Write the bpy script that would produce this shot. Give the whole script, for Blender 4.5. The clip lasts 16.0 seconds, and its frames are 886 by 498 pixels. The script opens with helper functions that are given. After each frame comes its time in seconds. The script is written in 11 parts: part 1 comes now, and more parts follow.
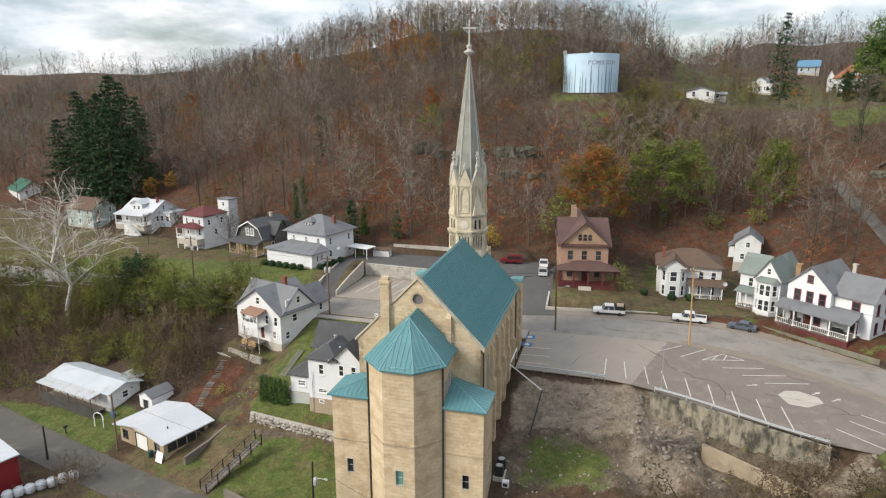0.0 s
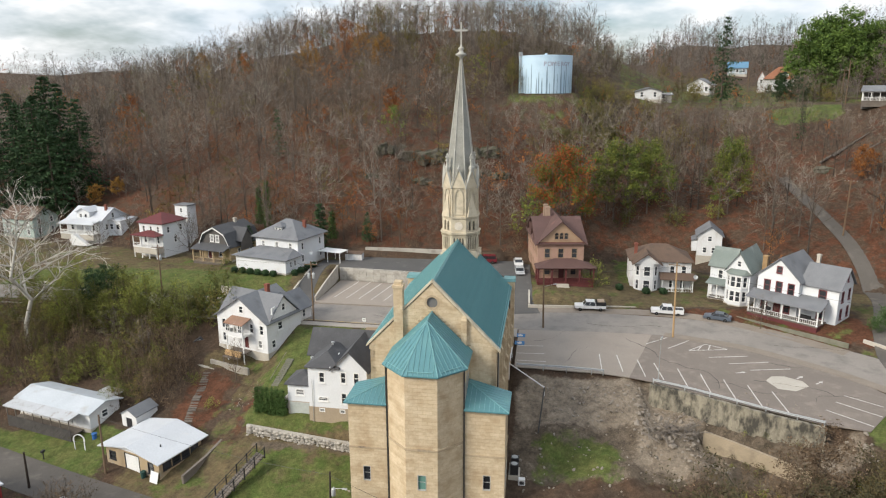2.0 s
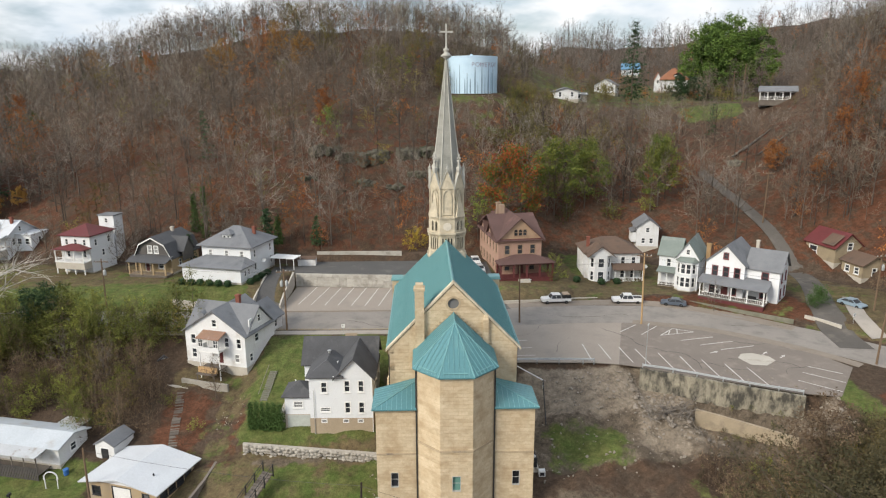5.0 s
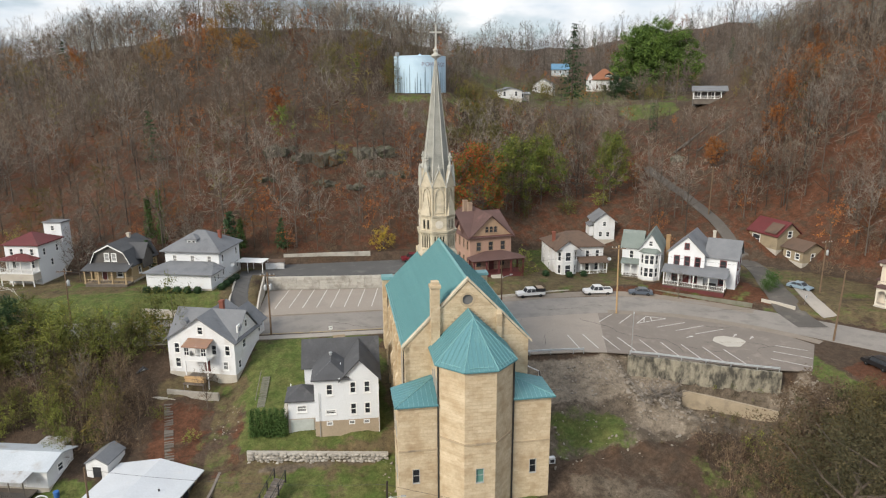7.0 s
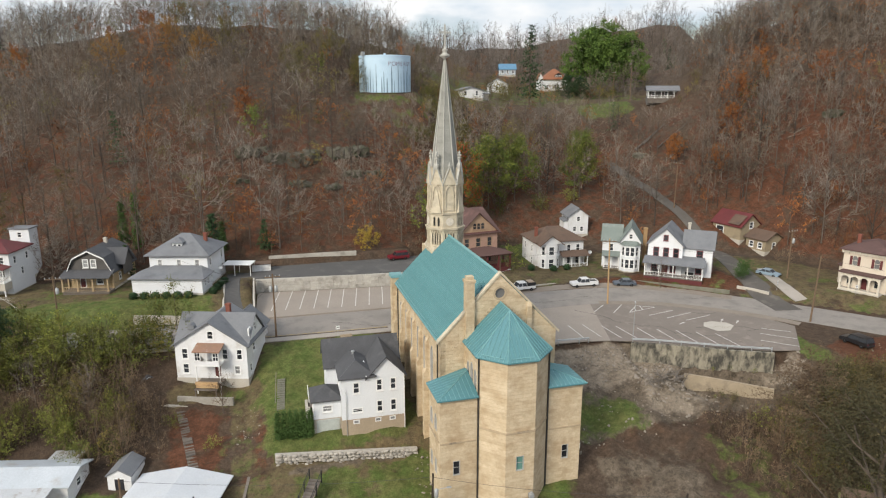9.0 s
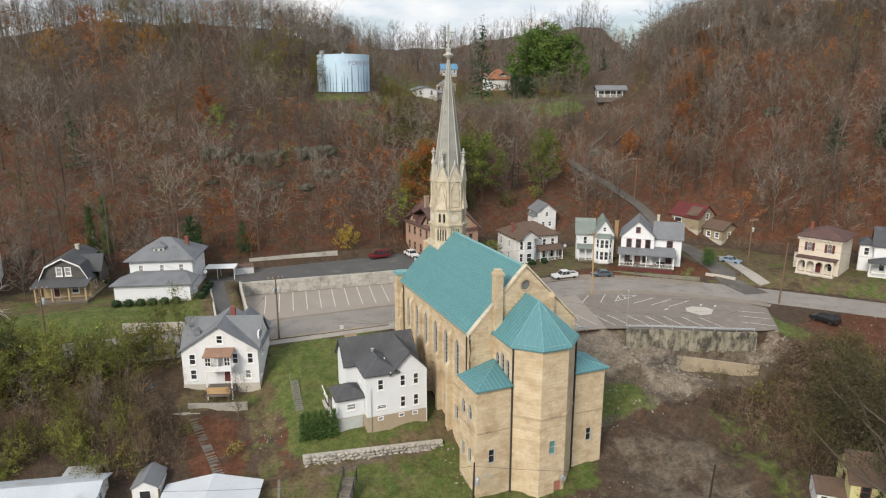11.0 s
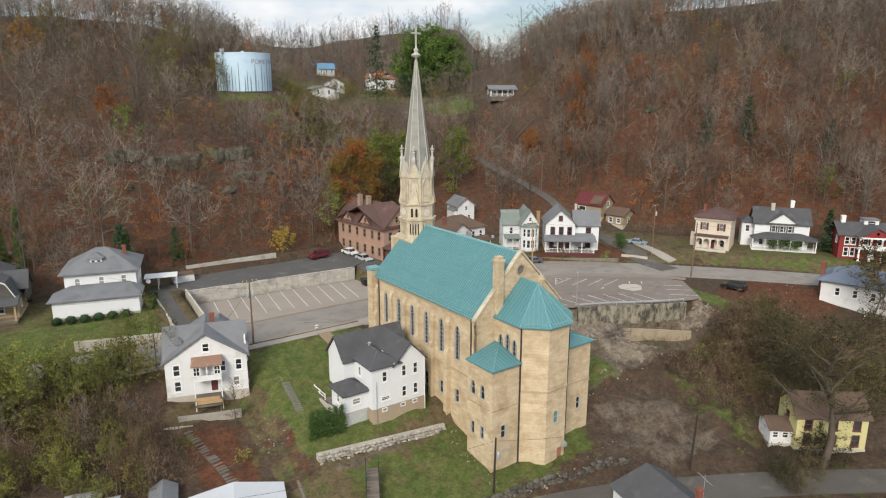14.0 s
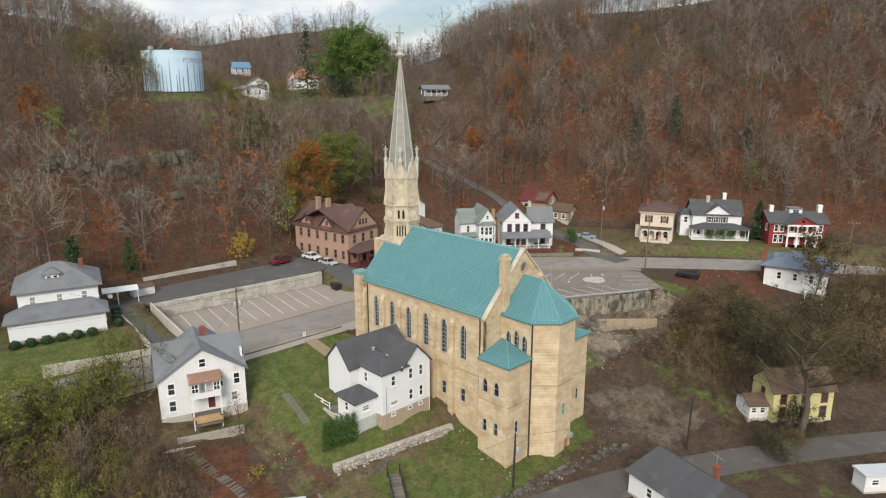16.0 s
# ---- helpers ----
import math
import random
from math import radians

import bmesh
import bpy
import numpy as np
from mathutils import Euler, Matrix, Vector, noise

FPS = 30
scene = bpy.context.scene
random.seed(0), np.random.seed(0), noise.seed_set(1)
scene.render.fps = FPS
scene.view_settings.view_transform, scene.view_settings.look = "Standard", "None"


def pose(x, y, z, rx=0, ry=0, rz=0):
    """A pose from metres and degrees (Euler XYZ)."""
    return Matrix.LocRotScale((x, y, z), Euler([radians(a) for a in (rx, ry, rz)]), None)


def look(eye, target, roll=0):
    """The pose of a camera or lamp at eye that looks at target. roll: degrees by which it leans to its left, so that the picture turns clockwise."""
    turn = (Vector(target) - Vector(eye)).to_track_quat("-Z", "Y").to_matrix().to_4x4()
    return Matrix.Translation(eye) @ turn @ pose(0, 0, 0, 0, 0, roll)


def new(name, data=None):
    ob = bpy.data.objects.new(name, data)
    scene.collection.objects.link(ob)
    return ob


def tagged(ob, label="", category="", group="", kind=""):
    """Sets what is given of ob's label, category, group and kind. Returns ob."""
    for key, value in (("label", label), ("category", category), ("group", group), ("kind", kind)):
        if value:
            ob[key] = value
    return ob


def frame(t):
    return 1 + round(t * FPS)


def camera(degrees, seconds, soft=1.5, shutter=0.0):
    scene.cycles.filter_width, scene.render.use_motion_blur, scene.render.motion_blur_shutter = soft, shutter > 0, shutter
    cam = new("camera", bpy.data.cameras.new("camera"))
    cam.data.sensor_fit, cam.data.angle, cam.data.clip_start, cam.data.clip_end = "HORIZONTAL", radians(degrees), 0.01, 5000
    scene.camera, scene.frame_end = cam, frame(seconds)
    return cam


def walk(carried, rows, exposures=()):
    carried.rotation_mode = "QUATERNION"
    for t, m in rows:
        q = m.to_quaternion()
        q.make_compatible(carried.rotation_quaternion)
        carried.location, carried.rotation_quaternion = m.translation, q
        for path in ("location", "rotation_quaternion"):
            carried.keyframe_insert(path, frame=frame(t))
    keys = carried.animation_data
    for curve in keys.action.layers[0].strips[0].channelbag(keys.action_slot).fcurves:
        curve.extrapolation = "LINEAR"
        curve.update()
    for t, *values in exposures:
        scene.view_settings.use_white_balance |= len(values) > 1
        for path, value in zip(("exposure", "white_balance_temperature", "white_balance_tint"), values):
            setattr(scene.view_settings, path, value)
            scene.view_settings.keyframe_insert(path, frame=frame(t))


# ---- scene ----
cam = camera(67.4, 16.0, soft=1.2)
METRES, EYE, TILT, LEAN, TURN = 100.0, 39.7, 0.0, 0.0, 15.2
ROWS = [
    (0.0, 0.0, 0.0, 0.0, -0.04, -13.52, 0.17),
    (0.5, -0.0244, 0.0007, 0.0007, -1.57, -13.53, 0.21),
    (1.0, -0.0494, 0.0014, 0.0018, -3.13, -13.54, 0.23),
    (1.5, -0.0744, 0.0032, 0.0027, -4.73, -13.54, 0.25),
    (2.0, -0.1002, 0.0061, 0.0034, -6.4, -13.54, 0.26),
    (2.5, -0.1257, 0.01, 0.0043, -8.08, -13.56, 0.27),
    (3.0, -0.1523, 0.0153, 0.0049, -9.84, -13.58, 0.27),
    (3.5, -0.179, 0.0202, 0.0057, -11.59, -13.61, 0.26),
    (4.0, -0.206, 0.0256, 0.0059, -13.33, -13.64, 0.26),
    (6.5, -0.3447, 0.0596, 0.0078, -22.49, -13.69, 0.19),
    (7.0, -0.3737, 0.0675, 0.0078, -24.32, -13.73, 0.19),
    (7.5, -0.4034, 0.0769, 0.0081, -25.95, -13.77, 0.19),
    (8.0, -0.434, 0.0871, 0.0081, -27.54, -13.77, 0.16),
    (10.5, -0.5875, 0.155, 0.0066, -35.8, -13.8, 0.08),
    (11.0, -0.6178, 0.1711, 0.0063, -37.73, -13.79, 0.07),
    (11.5, -0.6479, 0.1878, 0.0059, -39.73, -13.78, 0.06),
    (12.0, -0.6774, 0.205, 0.0059, -41.78, -13.77, 0.06),
    (12.5, -0.707, 0.2225, 0.006, -44.09, -13.77, 0.04),
    (13.0, -0.7368, 0.2408, 0.006, -46.51, -13.8, 0.03),
    (13.5, -0.7638, 0.2593, 0.0053, -48.77, -13.82, 0.02),
    (14.0, -0.7911, 0.2824, 0.0049, -51.15, -13.8, -0.01),
    (14.5, -0.8157, 0.3103, 0.0055, -53.51, -13.82, 0.01),
    (15.0, -0.8367, 0.3412, 0.0055, -55.85, -13.83, 0.01),
    (15.5, -0.8562, 0.3733, 0.0058, -58.09, -13.85, 0.0),
    (16.0, -0.8728, 0.4039, 0.006, -60.13, -13.84, -0.03),
]
walk(cam, [(t, pose(0, 0, EYE, TILT, LEAN, TURN) @ pose(METRES * x, METRES * y, METRES * z, 90 + pitch, roll, yaw)) for t, x, y, z, yaw, pitch, roll in ROWS],
     exposures=[(0, 0.54), (4, 0.50), (8, 0.42), (12.5, 0.37), (16, 0.35)])

# ---- world, sun, exposure ----
SUN_AZ, SUN_EL = 232.0, 32.0          # degrees clockwise from +y, and above the horizon


def make_world():
    w = bpy.data.worlds.new("overcast_sky")
    scene.world = w
    w.use_nodes = True
    nt = w.node_tree
    nt.nodes.clear()
    N, L = nt.nodes.new, nt.links.new
    out, bg = N("ShaderNodeOutputWorld"), N("ShaderNodeBackground")
    sky = N("ShaderNodeTexSky")
    sky.sky_type, sky.sun_disc = "NISHITA", False
    sky.sun_elevation, sky.sun_rotation = radians(SUN_EL), radians(SUN_AZ)
    sky.air_density, sky.dust_density = 1.0, 1.5
    dim = N("ShaderNodeVectorMath")
    dim.operation = "SCALE"
    dim.inputs["Scale"].default_value = 0.085
    L(sky.outputs[0], dim.inputs[0])
    tc, sep = N("ShaderNodeTexCoord"), N("ShaderNodeSeparateXYZ")
    L(tc.outputs["Generated"], sep.inputs[0])
    # cloud deck: directions laid onto a flat layer overhead
    up = N("ShaderNodeMath")
    up.operation = "ADD"
    L(sep.outputs["Z"], up.inputs[0])
    up.inputs[1].default_value = 0.30
    flat = N("ShaderNodeVectorMath")
    flat.operation = "DIVIDE"
    comb = N("ShaderNodeCombineXYZ")
    for k in ("X", "Y", "Z"):
        L(up.outputs[0], comb.inputs[k])
    L(tc.outputs["Generated"], flat.inputs[0])
    L(comb.outputs[0], flat.inputs[1])
    nz = N("ShaderNodeTexNoise")
    nz.inputs["Scale"].default_value, nz.inputs["Detail"].default_value = 1.5, 6.0
    nz.inputs["Roughness"].default_value = 0.55
    L(flat.outputs[0], nz.inputs["Vector"])
    ramp = N("ShaderNodeValToRGB")
    ramp.color_ramp.elements[0].position, ramp.color_ramp.elements[1].position = 0.36, 0.54
    L(nz.outputs["Fac"], ramp.inputs[0])
    nz2 = N("ShaderNodeTexNoise")
    nz2.inputs["Scale"].default_value, nz2.inputs["Detail"].default_value = 3.0, 4.0
    L(flat.outputs[0], nz2.inputs["Vector"])
    tone = N("ShaderNodeValToRGB")
    tone.color_ramp.elements[0].position, tone.color_ramp.elements[1].position = 0.35, 0.62
    tone.color_ramp.elements[0].color = (0.50, 0.58, 0.66, 1)
    tone.color_ramp.elements[1].color = (0.77, 0.78, 0.785, 1)
    L(nz2.outputs["Fac"], tone.inputs[0])
    mix = N("ShaderNodeMix")
    mix.data_type = "RGBA"
    L(ramp.outputs[0], mix.inputs[0])
    L(dim.outputs[0], mix.inputs[6])
    L(tone.outputs[0], mix.inputs[7])
    # an overcast dome is brighter overhead than near the horizon
    lift = N("ShaderNodeMath")
    lift.operation, lift.use_clamp = "MULTIPLY_ADD", False
    L(sep.outputs["Z"], lift.inputs[0])
    lift.inputs[1].default_value, lift.inputs[2].default_value = 0.95, 0.88
    L(mix.outputs[2], bg.inputs[0])
    L(lift.outputs[0], bg.inputs[1])
    L(bg.outputs[0], out.inputs[0])


make_world()
_az, _el = radians(SUN_AZ), radians(SUN_EL)
_dir = Vector((math.sin(_az) * math.cos(_el), math.cos(_az) * math.cos(_el), math.sin(_el)))
sun = new("sun", bpy.data.lights.new("sun", "SUN"))
sun.data.energy, sun.data.angle, sun.data.color = 2.7, radians(20), (1.0, 0.92, 0.79)
sun.matrix_world = look(_dir * 400, (0, 0, 0))

# ---- materials ----
def mat(name, a, b=None, rough=0.8, scale=1.0, fine=12.0, metal=0.0, bump=0.15, dist=0.02, spec=0.3, world=False, rand=0.0,
        stain=None, stain_scale=0.3, stain_at=(0.55, 0.75), pattern=None, squash=None):
    """A surface of two tones (a, b) mixed by coarse and fine noise, with stains, relief and, per object, a random shift of tone."""
    m = bpy.data.materials.new(name)
    m.use_nodes = True
    nt = m.node_tree
    N, L = nt.nodes.new, nt.links.new
    bs = nt.nodes["Principled BSDF"]
    bs.inputs["Roughness"].default_value = rough
    bs.inputs["Metallic"].default_value = metal
    bs.inputs["Specular IOR Level"].default_value = spec
    if b is None:
        b = tuple(c * 0.78 for c in a)
    if world:
        co = N("ShaderNodeNewGeometry").outputs["Position"]
    else:
        co = N("ShaderNodeTexCoord").outputs["Object"]

    if squash:
        mp = N("ShaderNodeMapping")
        mp.inputs["Scale"].default_value = (1, 1, squash)
        L(co, mp.inputs["Vector"])
        co = mp.outputs[0]

    def noise_tex(s, detail=4.0, rough_=0.6):
        n = N("ShaderNodeTexNoise")
        n.inputs["Scale"].default_value, n.inputs["Detail"].default_value, n.inputs["Roughness"].default_value = s, detail, rough_
        L(co, n.inputs["Vector"])
        return n.outputs["Fac"]

    def rgbmix(fac, c1, c2, blend="MIX"):
        x = N("ShaderNodeMix")
        x.data_type, x.blend_type = "RGBA", blend
        for sock, val in ((x.inputs[0], fac), (x.inputs[6], c1), (x.inputs[7], c2)):
            if hasattr(val, "links"):
                L(val, sock)
            elif isinstance(val, tuple):
                sock.default_value = (*val, 1)
            else:
                sock.default_value = val
        return x.outputs[2]

    def ramp(fac, lo, hi):
        r = N("ShaderNodeMapRange")
        r.inputs["From Min"].default_value, r.inputs["From Max"].default_value = lo, hi
        L(fac, r.inputs["Value"])
        return r.outputs[0]

    big, small = noise_tex(scale), noise_tex(fine, 6.0, 0.7)
    col = rgbmix(ramp(big, 0.3, 0.7), a, b)
    col = rgbmix(ramp(small, 0.25, 0.75), col, rgbmix(0.5, col, tuple(c * 0.6 for c in b)))
    if stain:
        col = rgbmix(ramp(noise_tex(stain_scale, 7.0, 0.62), *stain_at), col, stain)
    if rand:
        info = N("ShaderNodeObjectInfo")
        hsv = N("ShaderNodeHueSaturation")
        r = N("ShaderNodeMapRange")
        r.inputs["To Min"].default_value, r.inputs["To Max"].default_value = 1 - rand, 1 + rand
        L(info.outputs["Random"], r.inputs["Value"])
        L(r.outputs[0], hsv.inputs["Value"])
        L(col, hsv.inputs["Color"])
        col = hsv.outputs[0]
    height = small
    if pattern:
        kind = pattern[0]
        sep = N("ShaderNodeSeparateXYZ")
        L(co, sep.inputs[0])
        if kind == "courses":                       # stone blocks or bricks: width, height, mortar tone, contrast
            _, bw, bh, mortar, tone2, strength = pattern
            add = N("ShaderNodeMath")
            L(sep.outputs["X"], add.inputs[0])
            L(sep.outputs["Y"], add.inputs[1])
            cb = N("ShaderNodeCombineXYZ")
            L(add.outputs[0], cb.inputs["X"])
            L(sep.outputs["Z"], cb.inputs["Y"])
            bt = N("ShaderNodeTexBrick")
            bt.inputs["Scale"].default_value = 1.0
            bt.inputs["Brick Width"].default_value, bt.inputs["Row Height"].default_value = bw, bh
            bt.inputs["Mortar Size"].default_value, bt.inputs["Mortar Smooth"].default_value = bh * 0.05, 0.3
            bt.inputs["Color1"].default_value, bt.inputs["Color2"].default_value = (1, 1, 1, 1), (*tone2, 1)
            bt.inputs["Mortar"].default_value = (*mortar, 1)
            L(cb.outputs[0], bt.inputs["Vector"])
            col = rgbmix(strength, col, bt.outputs["Color"], "MULTIPLY")
            sub = N("ShaderNodeMath")
            sub.operation = "MULTIPLY_ADD"
            L(bt.outputs["Fac"], sub.inputs[0])
            sub.inputs[1].default_value = -1.2
            L(small, sub.inputs[2])
            height = sub.outputs[0]
        elif kind == "boards":                      # lapped boards: height of one board, shade of the lap
            _, bh, strength = pattern
            mul = N("ShaderNodeMath")
            mul.operation = "DIVIDE"
            L(sep.outputs["Z"], mul.inputs[0])
            mul.inputs[1].default_value = bh
            fr = N("ShaderNodeMath")
            fr.operation = "FRACT"
            L(mul.outputs[0], fr.inputs[0])
            mx = N("ShaderNodeMath")
            mx.operation = "MULTIPLY_ADD"
            L(fr.outputs[0], mx.inputs[0])
            mx.inputs[1].default_value = -strength
            L(small, mx.inputs[2])
            height = mx.outputs[0]
    L(col, bs.inputs["Base Color"])
    bp = N("ShaderNodeBump")
    bp.inputs["Strength"].default_value, bp.inputs["Distance"].default_value = bump, dist
    L(height, bp.inputs["Height"])
    L(bp.outputs[0], bs.inputs["Normal"])
    return m


def glass_mat(name, tone, rough=0.12, rand=0.5):
    m = bpy.data.materials.new(name)
    m.use_nodes = True
    nt = m.node_tree
    bs = nt.nodes["Principled BSDF"]
    bs.inputs["Roughness"].default_value, bs.inputs["Specular IOR Level"].default_value = rough, 0.32
    info, hsv = nt.nodes.new("ShaderNodeObjectInfo"), nt.nodes.new("ShaderNodeHueSaturation")
    r = nt.nodes.new("ShaderNodeMapRange")
    r.inputs["To Min"].default_value, r.inputs["To Max"].default_value = 1 - rand, 1 + rand * 1.6
    nt.links.new(info.outputs["Random"], r.inputs["Value"])
    nt.links.new(r.outputs[0], hsv.inputs["Value"])
    hsv.inputs["Color"].default_value = (*tone, 1)
    nt.links.new(hsv.outputs[0], bs.inputs["Base Color"])
    return m


def ground_mat():
    """Lawn, fallen leaves, bare earth and rubble, blended by the sheet's own cover weights and broken up by noise."""
    m = bpy.data.materials.new("ground_cover")
    m.use_nodes = True
    nt = m.node_tree
    N, L = nt.nodes.new, nt.links.new
    bs = nt.nodes["Principled BSDF"]
    bs.inputs["Roughness"].default_value, bs.inputs["Specular IOR Level"].default_value = 0.95, 0.1
    pos = N("ShaderNodeNewGeometry").outputs["Position"]

    def nz(s, d=5.0, r=0.6):
        n = N("ShaderNodeTexNoise")
        n.inputs["Scale"].default_value, n.inputs["Detail"].default_value, n.inputs["Roughness"].default_value = s, d, r
        L(pos, n.inputs["Vector"])
        return n.outputs["Fac"]

    def mr(v, lo, hi, a=0.0, b=1.0):
        r = N("ShaderNodeMapRange")
        for k, x in (("From Min", lo), ("From Max", hi), ("To Min", a), ("To Max", b)):
            r.inputs[k].default_value = x
        L(v, r.inputs["Value"])
        return r.outputs[0]

    def mix(f, a, b):
        x = N("ShaderNodeMix")
        x.data_type = "RGBA"
        L(f, x.inputs[0])
        for s, v in ((x.inputs[6], a), (x.inputs[7], b)):
            if isinstance(v, tuple):
                s.default_value = (*v, 1)
            else:
                L(v, s)
        return x.outputs[2]

    def weight(name, n, spread=0.5):
        at = N("ShaderNodeAttribute")
        at.attribute_name = name
        ad = N("ShaderNodeMath")
        ad.operation = "ADD"
        L(at.outputs["Fac"], ad.inputs[0])
        L(mr(n, 0.2, 0.8, -spread, spread), ad.inputs[1])
        return mr(ad.outputs[0], 0.42, 0.58)

    big, mid, fine = nz(0.06), nz(0.45), nz(5.0, 8.0, 0.75)
    litter = mix(mr(mid, 0.35, 0.65), (0.078, 0.048, 0.031), (0.056, 0.042, 0.031))
    litter = mix(mr(big, 0.4, 0.62), litter, (0.070, 0.051, 0.037))
    litter = mix(mr(fine, 0.5, 0.75), litter, (0.036, 0.024, 0.017))
    grass = mix(mr(mid, 0.36, 0.64), (0.070, 0.098, 0.026), (0.104, 0.108, 0.038))
    grass = mix(mr(fine, 0.45, 0.8), grass, (0.050, 0.062, 0.020))
    grass = mix(mr(nz(1.4, 6.0, 0.7), 0.60, 0.80), grass, (0.125, 0.102, 0.052))
    dry = mix(mr(mid, 0.35, 0.65), (0.128, 0.096, 0.052), (0.088, 0.068, 0.040))
    dry = mix(mr(nz(1.1, 7.0, 0.7), 0.5, 0.7), dry, (0.090, 0.088, 0.040))
    dry = mix(mr(fine, 0.5, 0.78), dry, (0.075, 0.056, 0.036))
    dirt = mix(mr(mid, 0.35, 0.65), (0.130, 0.104, 0.078), (0.082, 0.064, 0.047))
    dirt = mix(mr(nz(1.6, 7.0, 0.7), 0.5, 0.66), dirt, (0.062, 0.050, 0.036))
    dirt = mix(mr(fine, 0.55, 0.8), dirt, (0.21, 0.18, 0.145))
    scree = mix(mr(mid, 0.35, 0.65), (0.225, 0.185, 0.142), (0.160, 0.128, 0.096))
    scree = mix(mr(nz(1.2, 7.0, 0.75), 0.52, 0.68), scree, (0.105, 0.088, 0.066))
    scree = mix(mr(fine, 0.55, 0.8), scree, (0.30, 0.265, 0.225))
    rust = mix(mr(fine, 0.35, 0.7), (0.112, 0.047, 0.026), (0.052, 0.030, 0.021))
    col = mix(weight("rust", mid, 0.35), litter, rust)
    col = mix(weight("dry", nz(0.22, 6.0, 0.65), 0.35), col, dry)
    col = mix(weight("dirt", nz(0.3), 0.35), col, dirt)
    col = mix(weight("scree", nz(0.35), 0.35), col, scree)
    col = mix(weight("lawn", nz(0.28, 6.0, 0.65), 0.42), col, grass)
    # clumps, tufts and drifts of leaves
    for v, lo, hi in ((nz(0.75, 9.0, 0.78), 0.62, 1.42), (nz(2.2, 6.0, 0.8), 0.70, 1.34)):
        sc = N("ShaderNodeVectorMath")
        sc.operation = "SCALE"
        L(col, sc.inputs[0])
        L(mr(v, 0.32, 0.68, lo, hi), sc.inputs["Scale"])
        col = sc.outputs[0]
    L(col, bs.inputs["Base Color"])
    bp = N("ShaderNodeBump")
    bp.inputs["Strength"].default_value, bp.inputs["Distance"].default_value = 0.6, 0.25
    L(fine, bp.inputs["Height"])
    L(bp.outputs[0], bs.inputs["Normal"])
    return m


def leaf_mat(name, tones, rough=0.75, own=0.40, hard=False):
    """Leaves or twigs in several tones, each island its own."""
    m = bpy.data.materials.new(name)
    m.use_nodes = True
    nt = m.node_tree
    N, L = nt.nodes.new, nt.links.new
    bs = nt.nodes["Principled BSDF"]
    bs.inputs["Roughness"].default_value, bs.inputs["Specular IOR Level"].default_value = rough, 0.15
    geo = N("ShaderNodeNewGeometry")
    r = N("ShaderNodeValToRGB")
    els = r.color_ramp.elements
    r.color_ramp.interpolation = "CONSTANT" if hard else "LINEAR"
    while len(els) < len(tones):
        els.new(0.5)
    for k, t in enumerate(tones):
        els[k].position, els[k].color = k / max(1, len(tones) - 1), (*t, 1)
    n = N("ShaderNodeTexNoise")
    n.inputs["Scale"].default_value, n.inputs["Detail"].default_value = 0.09, 3.0
    L(geo.outputs["Position"], n.inputs["Vector"])
    ad = N("ShaderNodeMath")
    ad.operation = "MULTIPLY_ADD"
    L(geo.outputs["Random Per Island"], ad.inputs[0])
    ad.inputs[1].default_value = own
    mr_ = N("ShaderNodeMapRange")
    mr_.inputs["From Min"].default_value, mr_.inputs["From Max"].default_value = 0.3, 0.7
    mr_.inputs["To Max"].default_value = 0.55
    L(n.outputs["Fac"], mr_.inputs["Value"])
    L(mr_.outputs[0], ad.inputs[2])
    L(ad.outputs[0], r.inputs[0])
    # each tree of a wood has a tone of its own
    at_ = N("ShaderNodeAttribute")
    at_.attribute_name = "tone"
    k1 = N("ShaderNodeMath")
    k1.operation = "MULTIPLY_ADD"
    L(at_.outputs["Fac"], k1.inputs[0])
    k1.inputs[1].default_value, k1.inputs[2].default_value = 0.42, 1.0
    sc = N("ShaderNodeVectorMath")
    sc.operation = "SCALE"
    L(r.outputs[0], sc.inputs[0])
    L(k1.outputs[0], sc.inputs["Scale"])
    L(sc.outputs[0], bs.inputs["Base Color"])
    return m


STONE = mat("sandstone_blocks", (0.70, 0.595, 0.43), (0.56, 0.44, 0.29), 0.9, 0.45, 2.6, bump=0.7, dist=0.05, world=True,
            stain=(0.36, 0.255, 0.150), stain_scale=0.5, stain_at=(0.46, 0.80), squash=1.25, pattern=("courses", 1.1, 0.55, (0.82, 0.78, 0.72), (0.80, 0.77, 0.73), 0.65))
STONE_PALE = mat("pale_carved_stone", (0.62, 0.55, 0.42), (0.52, 0.45, 0.33), 0.9, 0.5, 9, bump=0.4, dist=0.02, world=True, stain=(0.30, 0.265, 0.21), stain_scale=0.7, stain_at=(0.46, 0.72))
STONE_TRIM = mat("weathered_stone_band", (0.50, 0.40, 0.27), (0.38, 0.30, 0.20), 0.9, 0.8, 9, world=True, stain=(0.17, 0.14, 0.11), stain_scale=0.5)
TEAL = mat("teal_standing_seam_metal", (0.078, 0.205, 0.232), (0.088, 0.222, 0.240), 0.42, 0.15, 3, bump=0.05, spec=0.45, world=True, stain=(0.115, 0.250, 0.250), stain_scale=0.25)
TEAL_LIGHT = mat("teal_metal_edge", (0.165, 0.345, 0.355), (0.14, 0.30, 0.31), 0.4, 0.5, 4, bump=0.03, spec=0.5)
